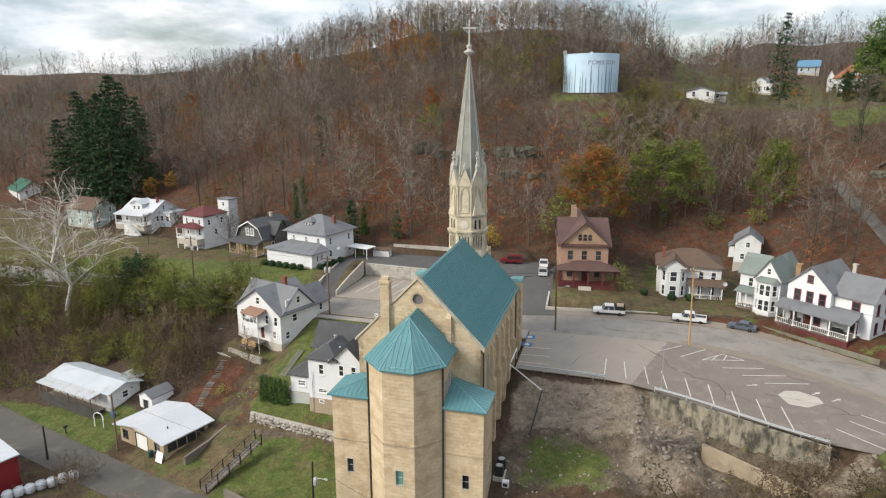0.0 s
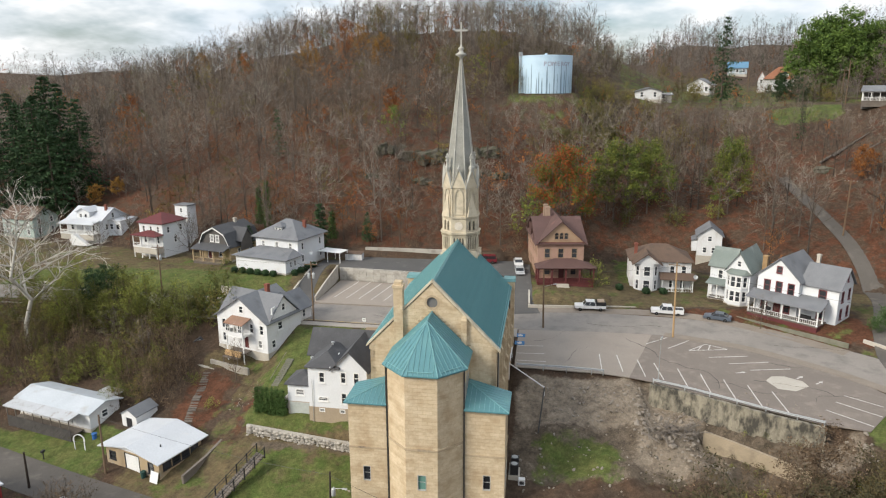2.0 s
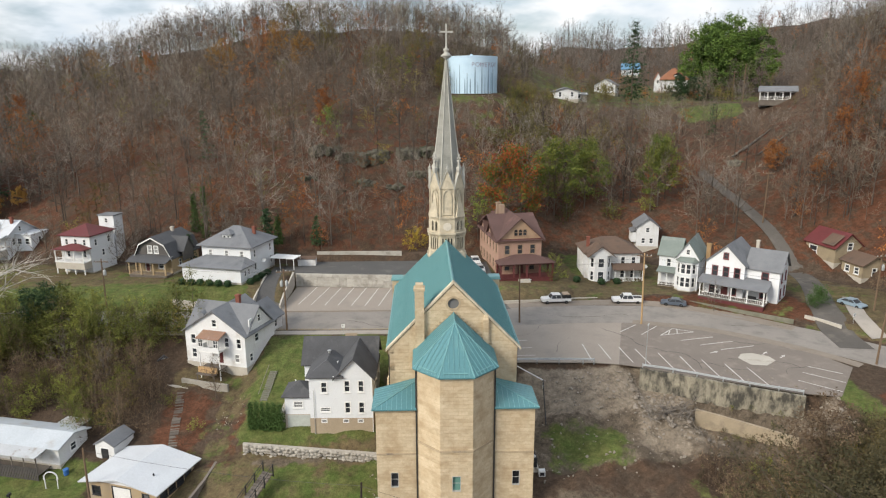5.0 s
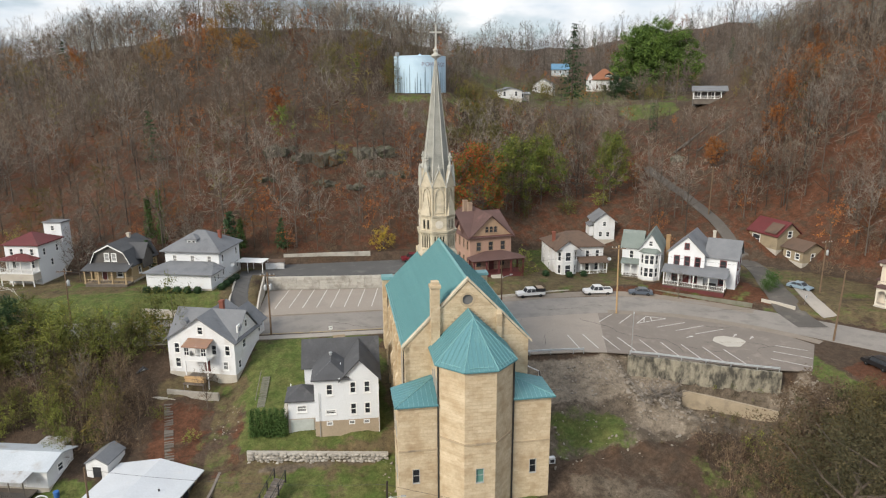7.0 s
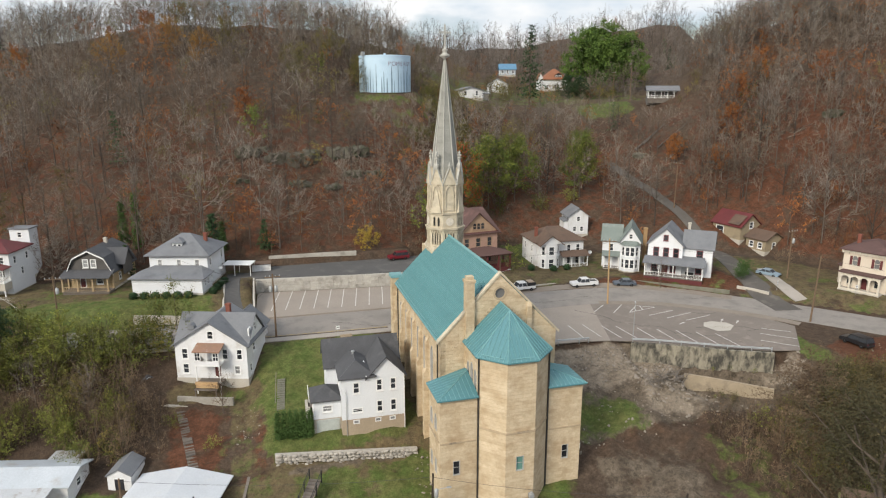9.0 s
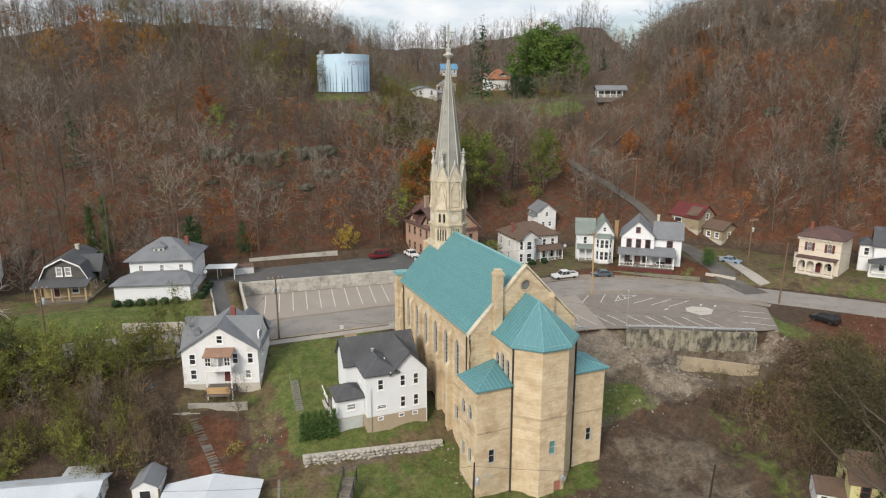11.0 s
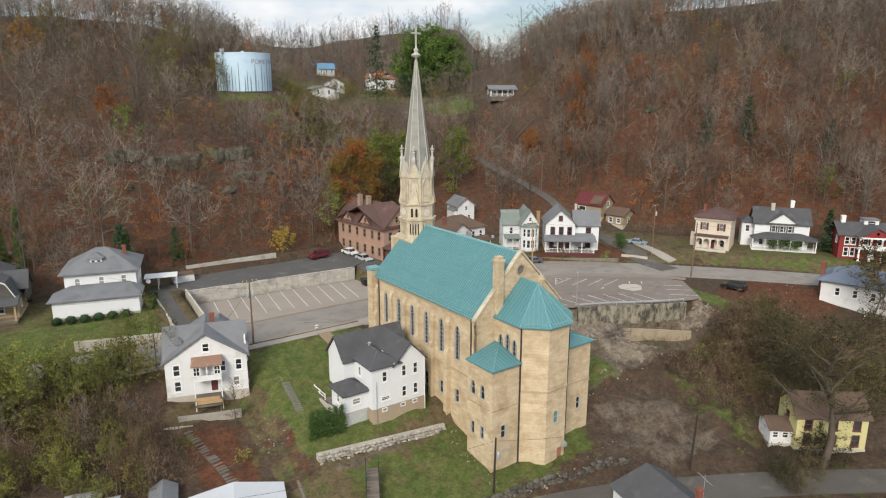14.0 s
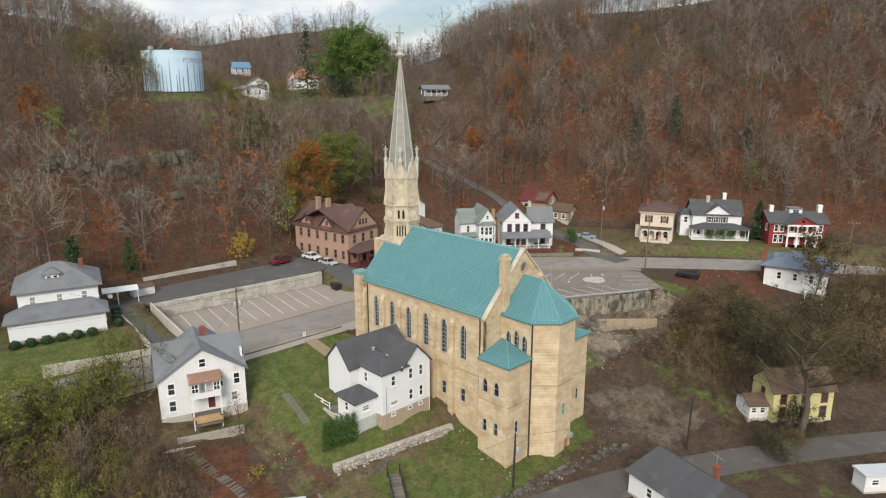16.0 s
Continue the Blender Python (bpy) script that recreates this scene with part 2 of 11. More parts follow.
SPIRE = mat("grey_metal_spire_shingles", (0.34, 0.335, 0.30), (0.26, 0.26, 0.235), 0.6, 0.6, 8, world=True, bump=0.3, stain=(0.19, 0.19, 0.17), stain_scale=0.6, pattern=("courses", 0.35, 0.28, (0.7, 0.7, 0.68), (0.86, 0.86, 0.85), 0.6))
SPIRE_RIB = mat("pale_spire_ribs", (0.50, 0.49, 0.44), None, 0.6, 1, 8)
SIDING = mat("white_lapped_siding", (0.70, 0.715, 0.735), (0.65, 0.665, 0.685), 0.6, 0.4, 6, bump=0.35, dist=0.02, stain=(0.58, 0.56, 0.52), stain_scale=0.35, stain_at=(0.6, 0.85), pattern=("boards", 0.15, 3.0))
SIDING_WORN = mat("worn_white_siding", (0.70, 0.71, 0.725), (0.62, 0.615, 0.61), 0.75, 0.5, 6, bump=0.35, dist=0.02, stain=(0.40, 0.37, 0.33), stain_scale=0.5, stain_at=(0.55, 0.8), pattern=("boards", 0.13, 3.0))
CREAM = mat("cream_painted_brick", (0.68, 0.60, 0.50), (0.60, 0.52, 0.42), 0.8, 0.4, 8, stain=(0.5, 0.44, 0.36))
YELLOW = mat("pale_yellow_siding", (0.60, 0.56, 0.27), (0.54, 0.50, 0.25), 0.75, 0.4, 8, stain=(0.40, 0.38, 0.24), pattern=("boards", 0.15, 3.0))
TAN = mat("tan_painted_block", (0.42, 0.34, 0.25), (0.36, 0.29, 0.21), 0.85, 0.5, 8, pattern=("courses", 0.4, 0.2, (0.8, 0.78, 0.75), (0.94, 0.93, 0.92), 0.6))
PINKBRICK = mat("salmon_brick", (0.44, 0.29, 0.225), (0.37, 0.235, 0.18), 0.85, 0.5, 10, pattern=("courses", 0.24, 0.085, (0.8, 0.76, 0.7), (0.85, 0.82, 0.8), 0.6))
REDBRICK = mat("red_painted_brick", (0.26, 0.035, 0.032), (0.20, 0.03, 0.028), 0.75, 0.6, 10)
MAROON = mat("maroon_paint", (0.13, 0.035, 0.035), (0.10, 0.028, 0.028), 0.7, 0.6, 8)
WHITE = mat("white_paint", (0.80, 0.80, 0.79), (0.74, 0.74, 0.73), 0.5, 1.0, 8, stain=(0.62, 0.60, 0.57), stain_scale=0.8, stain_at=(0.6, 0.9))
CREAMTRIM = mat("cream_trim", (0.70, 0.64, 0.54), None, 0.6, 1, 8)
TANTRIM = mat("tan_trim", (0.50, 0.38, 0.25), None, 0.6, 1, 8)
DARKTRIM = mat("dark_trim", (0.035, 0.035, 0.04), None, 0.6, 1, 8)
DARKSIDE = mat("dark_grey_shingle_siding", (0.125, 0.115, 0.105), (0.075, 0.07, 0.068), 0.85, 0.5, 10, pattern=("boards", 0.18, 3.0))
ASPH_GREY = mat("grey_asphalt_shingles", (0.20, 0.205, 0.215), (0.15, 0.155, 0.165), 0.9, 0.35, 7, bump=0.3, stain=(0.11, 0.11, 0.115), stain_scale=0.4, pattern=("boards", 0.13, 2.0))
ASPH_DARK = mat("dark_asphalt_shingles", (0.092, 0.093, 0.098), (0.066, 0.066, 0.070), 0.9, 0.35, 7, bump=0.3, stain=(0.11, 0.11, 0.11), stain_scale=0.4, pattern=("boards", 0.13, 2.0))
ASPH_BROWN = mat("brown_asphalt_shingles", (0.150, 0.098, 0.070), (0.110, 0.075, 0.056), 0.9, 0.35, 7, bump=0.3, stain=(0.075, 0.058, 0.048), stain_scale=0.5, pattern=("boards", 0.13, 2.0))
ASPH_GREEN = mat("grey_green_shingles", (0.22, 0.25, 0.23), (0.17, 0.20, 0.18), 0.9, 0.35, 7, bump=0.3, stain=(0.30, 0.31, 0.29), pattern=("boards", 0.13, 2.0))
ROOF_MAROON = mat("maroon_shingle_roof", (0.118, 0.068, 0.060), (0.092, 0.054, 0.048), 0.85, 0.35, 7, bump=0.3, stain=(0.16, 0.09, 0.08), pattern=("boards", 0.13, 2.0))
ROOF_RED = mat("faded_red_metal_roof", (0.145, 0.030, 0.032), (0.105, 0.026, 0.026), 0.6, 0.4, 6, stain=(0.10, 0.05, 0.04))
ROOF_WHITE = mat("white_metal_roof", (0.56, 0.58, 0.605), (0.50, 0.515, 0.54), 0.45, 0.3, 5, bump=0.05, stain=(0.52, 0.51, 0.49), stain_scale=0.5, stain_at=(0.58, 0.8))
ROOF_RUSTY = mat("dirty_white_metal_roof", (0.50, 0.51, 0.53), (0.42, 0.43, 0.44), 0.5, 0.4, 5, bump=0.05, stain=(0.24, 0.20, 0.165), stain_scale=0.7, stain_at=(0.54, 0.70))
ROOF_BLUE = mat("slate_blue_roof", (0.16, 0.19, 0.24), (0.13, 0.155, 0.20), 0.7, 0.4, 6)
ROOF_ORANGE = mat("orange_tile_roof", (0.31, 0.135, 0.075), None, 0.8, 0.5, 6)
ROOF_GREEN = mat("green_metal_roof", (0.035, 0.13, 0.085), None, 0.5, 0.5, 6)
REDMETAL = mat("red_ribbed_metal_wall", (0.23, 0.022, 0.026), (0.19, 0.02, 0.022), 0.5, 0.5, 6)
CONCRETE = mat("stained_concrete", (0.47, 0.44, 0.39), (0.37, 0.345, 0.30), 0.92, 0.5, 7, bump=0.4, world=True, stain=(0.155, 0.14, 0.12), stain_scale=0.35, stain_at=(0.50, 0.72))
CONC_PALE = mat("pale_concrete", (0.50, 0.46, 0.40), (0.42, 0.385, 0.33), 0.9, 0.4, 8, world=True, stain=(0.33, 0.30, 0.26))
CONC_BLOCK = mat("pale_concrete_blocks", (0.50, 0.475, 0.43), (0.38, 0.36, 0.32), 0.92, 0.5, 8, bump=0.4, world=True, rand=0.10, stain=(0.19, 0.17, 0.145), stain_scale=0.6, stain_at=(0.50, 0.72))
RUBBLE = mat("rubble_stone", (0.42, 0.39, 0.34), (0.30, 0.275, 0.24), 0.95, 1.2, 9, bump=0.5, rand=0.22)
BRICKCHIM = mat("chimney_brick", (0.26, 0.095, 0.065), (0.20, 0.075, 0.055), 0.9, 1.0, 10, pattern=("courses", 0.22, 0.075, (0.9, 0.85, 0.8), (0.85, 0.8, 0.8), 0.6))
ROAD = mat("worn_street_asphalt", (0.285, 0.256, 0.228), (0.235, 0.211, 0.188), 0.93, 0.12, 6, bump=0.2, world=True, stain=(0.165, 0.150, 0.134), stain_scale=0.35, stain_at=(0.48, 0.70))
LOTMAT = mat("old_parking_asphalt", (0.215, 0.183, 0.158), (0.180, 0.153, 0.132), 0.93, 0.10, 5, bump=0.2, world=True, stain=(0.255, 0.215, 0.180), stain_scale=0.45, stain_at=(0.52, 0.78))
LOTPALE = mat("pale_worn_lot", (0.325, 0.280, 0.238), (0.275, 0.236, 0.200), 0.93, 0.12, 5, bump=0.2, world=True, stain=(0.22, 0.195, 0.17), stain_scale=0.2, stain_at=(0.55, 0.75))
DARKASPH = mat("dark_asphalt", (0.105, 0.100, 0.096), (0.085, 0.082, 0.079), 0.93, 0.2, 6, bump=0.2, world=True, stain=(0.15, 0.14, 0.13), stain_scale=0.25)
LANE = mat("patched_lane_asphalt", (0.118, 0.106, 0.094), (0.088, 0.079, 0.070), 0.95, 0.2, 6, bump=0.3, world=True, stain=(0.165, 0.145, 0.122), stain_scale=0.3)
WALKMAT = mat("worn_pavement", (0.36, 0.325, 0.285), (0.31, 0.28, 0.245), 0.93, 0.3, 7, world=True, stain=(0.22, 0.20, 0.175))
LINE = mat("worn_white_road_paint", (0.66, 0.64, 0.60), (0.50, 0.47, 0.43), 0.8, 1.5, 9, world=True, stain=(0.30, 0.27, 0.24), stain_scale=1.6, stain_at=(0.58, 0.72))
LINE_Y = mat("worn_yellow_road_paint", (0.48, 0.33, 0.10), (0.40, 0.28, 0.12), 0.8, 1.5, 9, world=True, stain=(0.26, 0.22, 0.17), stain_scale=1.2, stain_at=(0.5, 0.65))
BLUEPAINT = mat("blue_bay_paint", (0.045, 0.17, 0.36), None, 0.8, 2, 9)
STEEL = mat("galvanised_steel", (0.46, 0.47, 0.47), (0.38, 0.39, 0.39), 0.5, 1.5, 9, metal=0.4)
DARKMETAL = mat("dark_metal", (0.03, 0.03, 0.032), None, 0.5, 1.5, 9)
COPPER = mat("dark_downpipe", (0.055, 0.052, 0.046), None, 0.5, 1.5, 9)
POLEWOOD = mat("weathered_pole_wood", (0.20, 0.135, 0.085), (0.14, 0.095, 0.062), 0.9, 0.8, 12)
POLEDARK = mat("dark_creosote_pole", (0.045, 0.034, 0.027), None, 0.9, 0.8, 12)
OLDWOOD = mat("grey_weathered_wood", (0.19, 0.165, 0.14), (0.13, 0.11, 0.095), 0.9, 0.8, 12, rand=0.2)
NEWWOOD = mat("raw_lumber", (0.46, 0.31, 0.16), (0.38, 0.25, 0.13), 0.8, 0.8, 12)
TANKMAT = mat("pale_blue_tank_paint", (0.54, 0.70, 0.82), (0.48, 0.64, 0.77), 0.55, 0.15, 4, world=True, stain=(0.40, 0.55, 0.68), stain_scale=0.3)
TANKSTREAK = mat("mildew_streak", (0.13, 0.19, 0.24), (0.24, 0.34, 0.42), 0.8, 0.35, 5)
RUBBER = mat("tyre_rubber", (0.018, 0.018, 0.018), None, 0.85, 2, 9)
CHROME = mat("wheel_alloy", (0.45, 0.45, 0.46), None, 0.35, 2, 9, metal=0.8)
GLASS = glass_mat("window_glass", (0.030, 0.033, 0.038), 0.15)
GLASS_PALE = glass_mat("curtained_glass", (0.20, 0.20, 0.20), 0.2, 0.3)
GLASS_GREEN = glass_mat("green_tinted_glass", (0.10, 0.20, 0.17), 0.2, 0.2)
DARKOPEN = glass_mat("dark_louvre_opening", (0.018, 0.018, 0.02), 0.5, 0.3)
LATTICE = mat("pale_window_bars", (0.46, 0.46, 0.44), None, 0.6, 1, 8)
SASHGREY = mat("weathered_sash_paint", (0.50, 0.49, 0.46), None, 0.6, 1, 8)
MOSSY = mat("mossy_old_concrete", (0.23, 0.22, 0.18), (0.14, 0.14, 0.10), 0.95, 0.8, 8)
GLASS_LEAD = glass_mat("leaded_church_glass", (0.035, 0.040, 0.045), 0.25, 0.3)
BARK = mat("grey_brown_bark", (0.125, 0.098, 0.078), (0.095, 0.075, 0.060), 0.95, 0.6, 9)
BARKWHITE = mat("white_sycamore_bark", (0.56, 0.53, 0.47), (0.42, 0.39, 0.34), 0.9, 0.8, 9)
WALLCON = mat("streaked_black_concrete", (0.37, 0.335, 0.255), (0.215, 0.195, 0.155), 0.93, 0.9, 7, bump=0.6, dist=0.05, world=True, stain=(0.060, 0.056, 0.047), stain_scale=1.0, stain_at=(0.42, 0.60), squash=0.45)
GROUND = ground_mat()
L_BARE = leaf_mat("bare_twigs", [(0.105, 0.075, 0.058), (0.195, 0.174, 0.148), (0.125, 0.096, 0.074), (0.172, 0.154, 0.118), (0.112, 0.088, 0.072)], own=0.25)
WOODBARK = leaf_mat("woodland_bark", [(0.062, 0.050, 0.042), (0.095, 0.078, 0.065), (0.075, 0.062, 0.052), (0.17, 0.15, 0.13)])
WOODBARK_DARK = leaf_mat("shaded_woodland_bark", [(0.055, 0.045, 0.038), (0.110, 0.094, 0.080), (0.070, 0.058, 0.049)])
L_RIDGE = leaf_mat("far_bare_twigs", [(0.090, 0.072, 0.060), (0.150, 0.130, 0.110), (0.112, 0.088, 0.072)], own=0.2)
L_RUST = leaf_mat("rust_leaves", [(0.25, 0.080, 0.026), (0.165, 0.062, 0.024), (0.28, 0.112, 0.030), (0.13, 0.054, 0.024)])
L_OLIVE = leaf_mat("olive_yellow_leaves", [(0.115, 0.098, 0.032), (0.078, 0.078, 0.027), (0.18, 0.142, 0.036), (0.088, 0.070, 0.030)])
L_GREEN = leaf_mat("green_leaves", [(0.056, 0.085, 0.022), (0.118, 0.150, 0.030), (0.048, 0.072, 0.020), (0.190, 0.195, 0.036), (0.085, 0.110, 0.025)], own=0.55)
L_DARK = leaf_mat("dark_conifer_needles", [(0.024, 0.050, 0.022), (0.042, 0.078, 0.031), (0.020, 0.040, 0.019), (0.060, 0.098, 0.038)])
L_YELLOW = leaf_mat("yellow_leaves", [(0.40, 0.28, 0.035), (0.32, 0.23, 0.035), (0.46, 0.34, 0.05)])
L_SCRUB = leaf_mat("yellowing_scrub_leaves", [(0.090, 0.105, 0.025), (0.170, 0.172, 0.036), (0.062, 0.076, 0.021), (0.205, 0.180, 0.042)])
L_BROWN = leaf_mat("dry_brown_scrub", [(0.140, 0.091, 0.054), (0.078, 0.054, 0.035), (0.190, 0.136, 0.088), (0.135, 0.076, 0.036)])

# ---- mesh helpers ----
class MB:
    """Gathers vertices and faces for one mesh."""

    def __init__(self):
        self.v, self.f = [], []

    def add(self, verts, faces):
        n = len(self.v)
        self.v += [tuple(p) for p in verts]
        self.f += [tuple(n + k for k in f) for f in faces]
        return self

    def box(self, x0, x1, y0, y1, z0, z1):
        return self.add([(x0, y0, z0), (x1, y0, z0), (x1, y1, z0), (x0, y1, z0), (x0, y0, z1), (x1, y0, z1), (x1, y1, z1), (x0, y1, z1)],
                        [(3, 2, 1, 0), (4, 5, 6, 7), (0, 1, 5, 4), (1, 2, 6, 5), (2, 3, 7, 6), (3, 0, 4, 7)])

    def loft(self, rings, cap=True):
        """Closed rings of equal length, joined one to the next."""
        n = len(rings[0])
        vs = [p for r in rings for p in r]
        fs = [(a * n + k, a * n + (k + 1) % n, (a + 1) * n + (k + 1) % n, (a + 1) * n + k) for a in range(len(rings) - 1) for k in range(n)]
        if cap:
            fs += [tuple(range(n))[::-1], tuple((len(rings) - 1) * n + k for k in range(n))]
        return self.add(vs, fs)

    def prism(self, poly, z0, z1):
        """A polygon (x, y), counter-clockwise, raised from z0 to z1."""
        return self.loft([[(x, y, z0) for x, y in poly], [(x, y, z1) for x, y in poly]])

    def prism_x(self, poly, x0, x1):
        """A polygon (y, z), drawn out along x."""
        return self.loft([[(x0, y, z) for y, z in poly], [(x1, y, z) for y, z in poly]])

    def prism_y(self, poly, y0, y1):
        return self.loft([[(x, y1, z) for x, z in poly], [(x, y0, z) for x, z in poly]])

    def tube(self, p, q, r0, r1=None, n=6):
        p, q = Vector(p), Vector(q)
        r1 = r0 if r1 is None else r1
        w = (q - p).normalized()
        a = w.orthogonal().normalized()
        b = w.cross(a)
        rings = [[c + r * (math.cos(2 * math.pi * k / n) * a + math.sin(2 * math.pi * k / n) * b) for k in range(n)] for c, r in ((p, r0), (q, r1))]
        return self.loft(rings)

    def lathe(self, prof, n=16, x=0, y=0):
        """Profile (radius, z) turned about the upright through x, y."""
        return self.loft([[(x + r * math.cos(2 * math.pi * k / n), y + r * math.sin(2 * math.pi * k / n), z) for k in range(n)] for r, z in prof])

    def mesh(self, name, material, smooth=False):
        me = bpy.data.meshes.new(name)
        me.from_pydata(self.v, [], self.f)
        me.materials.append(material)
        if smooth:
            me.polygons.foreach_set("use_smooth", [True] * len(me.polygons))
        me.update()
        return me


I4 = Matrix.Identity(4)


def thing(name, label, category, m=I4, group="", kind=""):
    ob = new(name)
    ob.empty_display_size = 0.3
    ob.matrix_world = m
    return tagged(ob, label, category, group, kind)


def part(name, geo, material, parent, label="", m=I4, smooth=False):
    """One mesh under a thing or a part, in the thing's own axes."""
    me = geo.mesh(name, material, smooth) if isinstance(geo, MB) else geo
    ob = new(name, me)
    ob.parent = parent
    ob.matrix_basis = m
    return tagged(ob, label)


def single(name, geo, material, label, category, m=I4, group="", kind="", smooth=False):
    ob = new(name, geo.mesh(name, material, smooth) if isinstance(geo, MB) else geo)
    ob.matrix_world = m
    return tagged(ob, label, category, group, kind)


def arch(w, h, n=5, pointed=True):
    """Outline (u, v) of an opening that ends in a pointed arch, its foot at (0, 0), centred on u."""
    s = h - w * (0.95 if pointed else 0.5)
    pts = [(-w / 2, 0), (w / 2, 0), (w / 2, s)]
    if pointed:
        pts += [(w / 2 - (w / 2) * (k / n) ** 1.6, s + (h - s) * math.sin(math.pi / 2 * k / n)) for k in range(1, n)]
        pts += [(0, h)]
        pts += [(-(w / 2 - (w / 2) * (k / n) ** 1.6), s + (h - s) * math.sin(math.pi / 2 * k / n)) for k in range(n - 1, 0, -1)]
    else:
        pts += [(w / 2 * math.cos(math.pi * k / (2 * n)), s + w / 2 * math.sin(math.pi * k / (2 * n))) for k in range(1, 2 * n)]
    return pts + [(-w / 2, s)]


def rect(w, h):
    return [(-w / 2, 0), (w / 2, 0), (w / 2, h), (-w / 2, h)]


def disc(r, n=20):
    return [(r * math.cos(2 * math.pi * k / n), r * math.sin(2 * math.pi * k / n)) for k in range(n)]


def plate(outline, holes, thick):
    """A wall plate in the plane of x and z, its outside towards -y at y = 0, with openings right through it."""
    g = MB()
    loops = [outline] + holes
    if holes:
        bm = bmesh.new()
        edges, order = [], []
        for loop in loops:
            vs = [bm.verts.new((u, 0, v)) for u, v in loop]
            order += vs
            edges += [bm.edges.new((vs[k], vs[(k + 1) % len(vs)])) for k in range(len(vs))]
        bm.verts.index_update()
        bmesh.ops.triangle_fill(bm, use_beauty=True, use_dissolve=False, edges=edges, normal=(0, -1, 0))
        bm.verts.index_update()
        vs = [tuple(v.co) for v in bm.verts]
        fs = []
        for f in bm.faces:
            idx = [v.index for v in f.verts]
            fs.append(idx if f.normal.y < 0 else idx[::-1])
        bm.free()
    else:
        vs, fs = [(u, 0, v) for u, v in outline], [list(range(len(outline)))]
    g.add(vs, fs)
    g.add([(x, thick, z) for x, _, z in vs], [f[::-1] for f in fs])
    for k, loop in enumerate(loops):
        n = len(loop)
        pts = [(u, 0, v) for u, v in loop] + [(u, thick, v) for u, v in loop]
        quads = [(a, a + n, (a + 1) % n + n, (a + 1) % n) for a in range(n)]
        g.add(pts, quads)
    # one skin: corners shared by faces and reveals
    seen, index, verts = {}, [], []
    for p in g.v:
        key = tuple(round(c, 5) for c in p)
        if key not in seen:
            seen[key] = len(verts)
            verts.append(p)
        index.append(seen[key])
    g.v, g.f = verts, [tuple(index[i] for i in f) for f in g.f]
    return g


def ring_band(outer, inner, y0, y1):
    """A flat band between two outlines of equal count, from y0 (outside) to y1."""
    g = MB()
    n = len(outer)
    pts = [(u, y0, v) for u, v in outer] + [(u, y0, v) for u, v in inner] + [(u, y1, v) for u, v in outer] + [(u, y1, v) for u, v in inner]
    fs = []
    for a in range(n):
        b = (a + 1) % n
        fs += [(a, b, n + b, n + a), (2 * n + b, 2 * n + a, 3 * n + a, 3 * n + b), (a, 2 * n + a, 2 * n + b, b), (n + a, n + b, 3 * n + b, 3 * n + a)]
    return g.add(pts, fs)


def grown(poly, d):
    cx, cz = sum(p[0] for p in poly) / len(poly), (min(p[1] for p in poly) + max(p[1] for p in poly)) / 2
    w, h = max(abs(p[0] - cx) for p in poly), max(abs(p[1] - cz) for p in poly)
    return [(cx + (u - cx) * (w + d) / w, cz + (v - cz) * (h + d) / h) for u, v in poly]


_win = {}


def window(parent, m, shape, w, h, frame=None, pane=None, name="window", bars="sash", casing=0.11, depth=0.14, sill=True, edge=0.05):
    """A window in an opening: casing and bars as one frame, the pane behind it. m: the wall's pose moved to the opening's foot."""
    key = (shape, round(w, 2), round(h, 2), (frame or WHITE).name, (pane or GLASS).name, bars, casing, sill, edge)
    if key not in _win:
        poly = rect(w, h) if shape == "rect" else arch(w, h) if shape == "lancet" else arch(w, h, pointed=False) if shape == "arch" else [(u, v + h / 2) for u, v in disc(w / 2)]
        g = ring_band(grown(poly, casing), grown(poly, -edge), -0.035, depth)
        t = 0.035
        if bars == "sash":
            g.box(-w / 2, w / 2, depth - 0.09, depth - 0.02, h * 0.5 - edge * 0.8, h * 0.5 + edge * 0.8)
        elif bars == "lead":
            lead = MB().box(-0.03, 0.03, depth - 0.07, depth - 0.042, 0, h * 0.93)
            k = 1
            while k * 0.62 < h - w * 0.6:
                lead.box(-w / 2, w / 2, depth - 0.07, depth - 0.042, k * 0.62 - 0.02, k * 0.62 + 0.02)
                k += 1
        elif bars == "cross":
            g.box(-t, t, depth - 0.09, depth - 0.02, 0, h)
            g.box(-w / 2, w / 2, depth - 0.09, depth - 0.03, h / 2 - t, h / 2 + t)
        if sill:
            g.box(-w / 2 - casing - 0.05, w / 2 + casing + 0.05, -0.13, -0.036, -casing - 0.06, -casing + 0.03)
        pg = MB().add([(u, depth - 0.04, v) for u, v in poly], [tuple(range(len(poly)))])
        pg.add([(u, depth + 0.02, v) for u, v in poly], [tuple(range(len(poly)))[::-1]])
        _win[key] = (g.mesh("window_frame", frame or WHITE), pg.mesh("pane", pane or GLASS), lead.mesh("window_bars", LATTICE) if bars == "lead" else None)
    fr, pn, ld = _win[key]
    ob = part(name, fr, None, parent, m=m)
    part("pane", pn, None, ob)
    if ld:
        part("window_bars", ld, None, ob)
    return ob


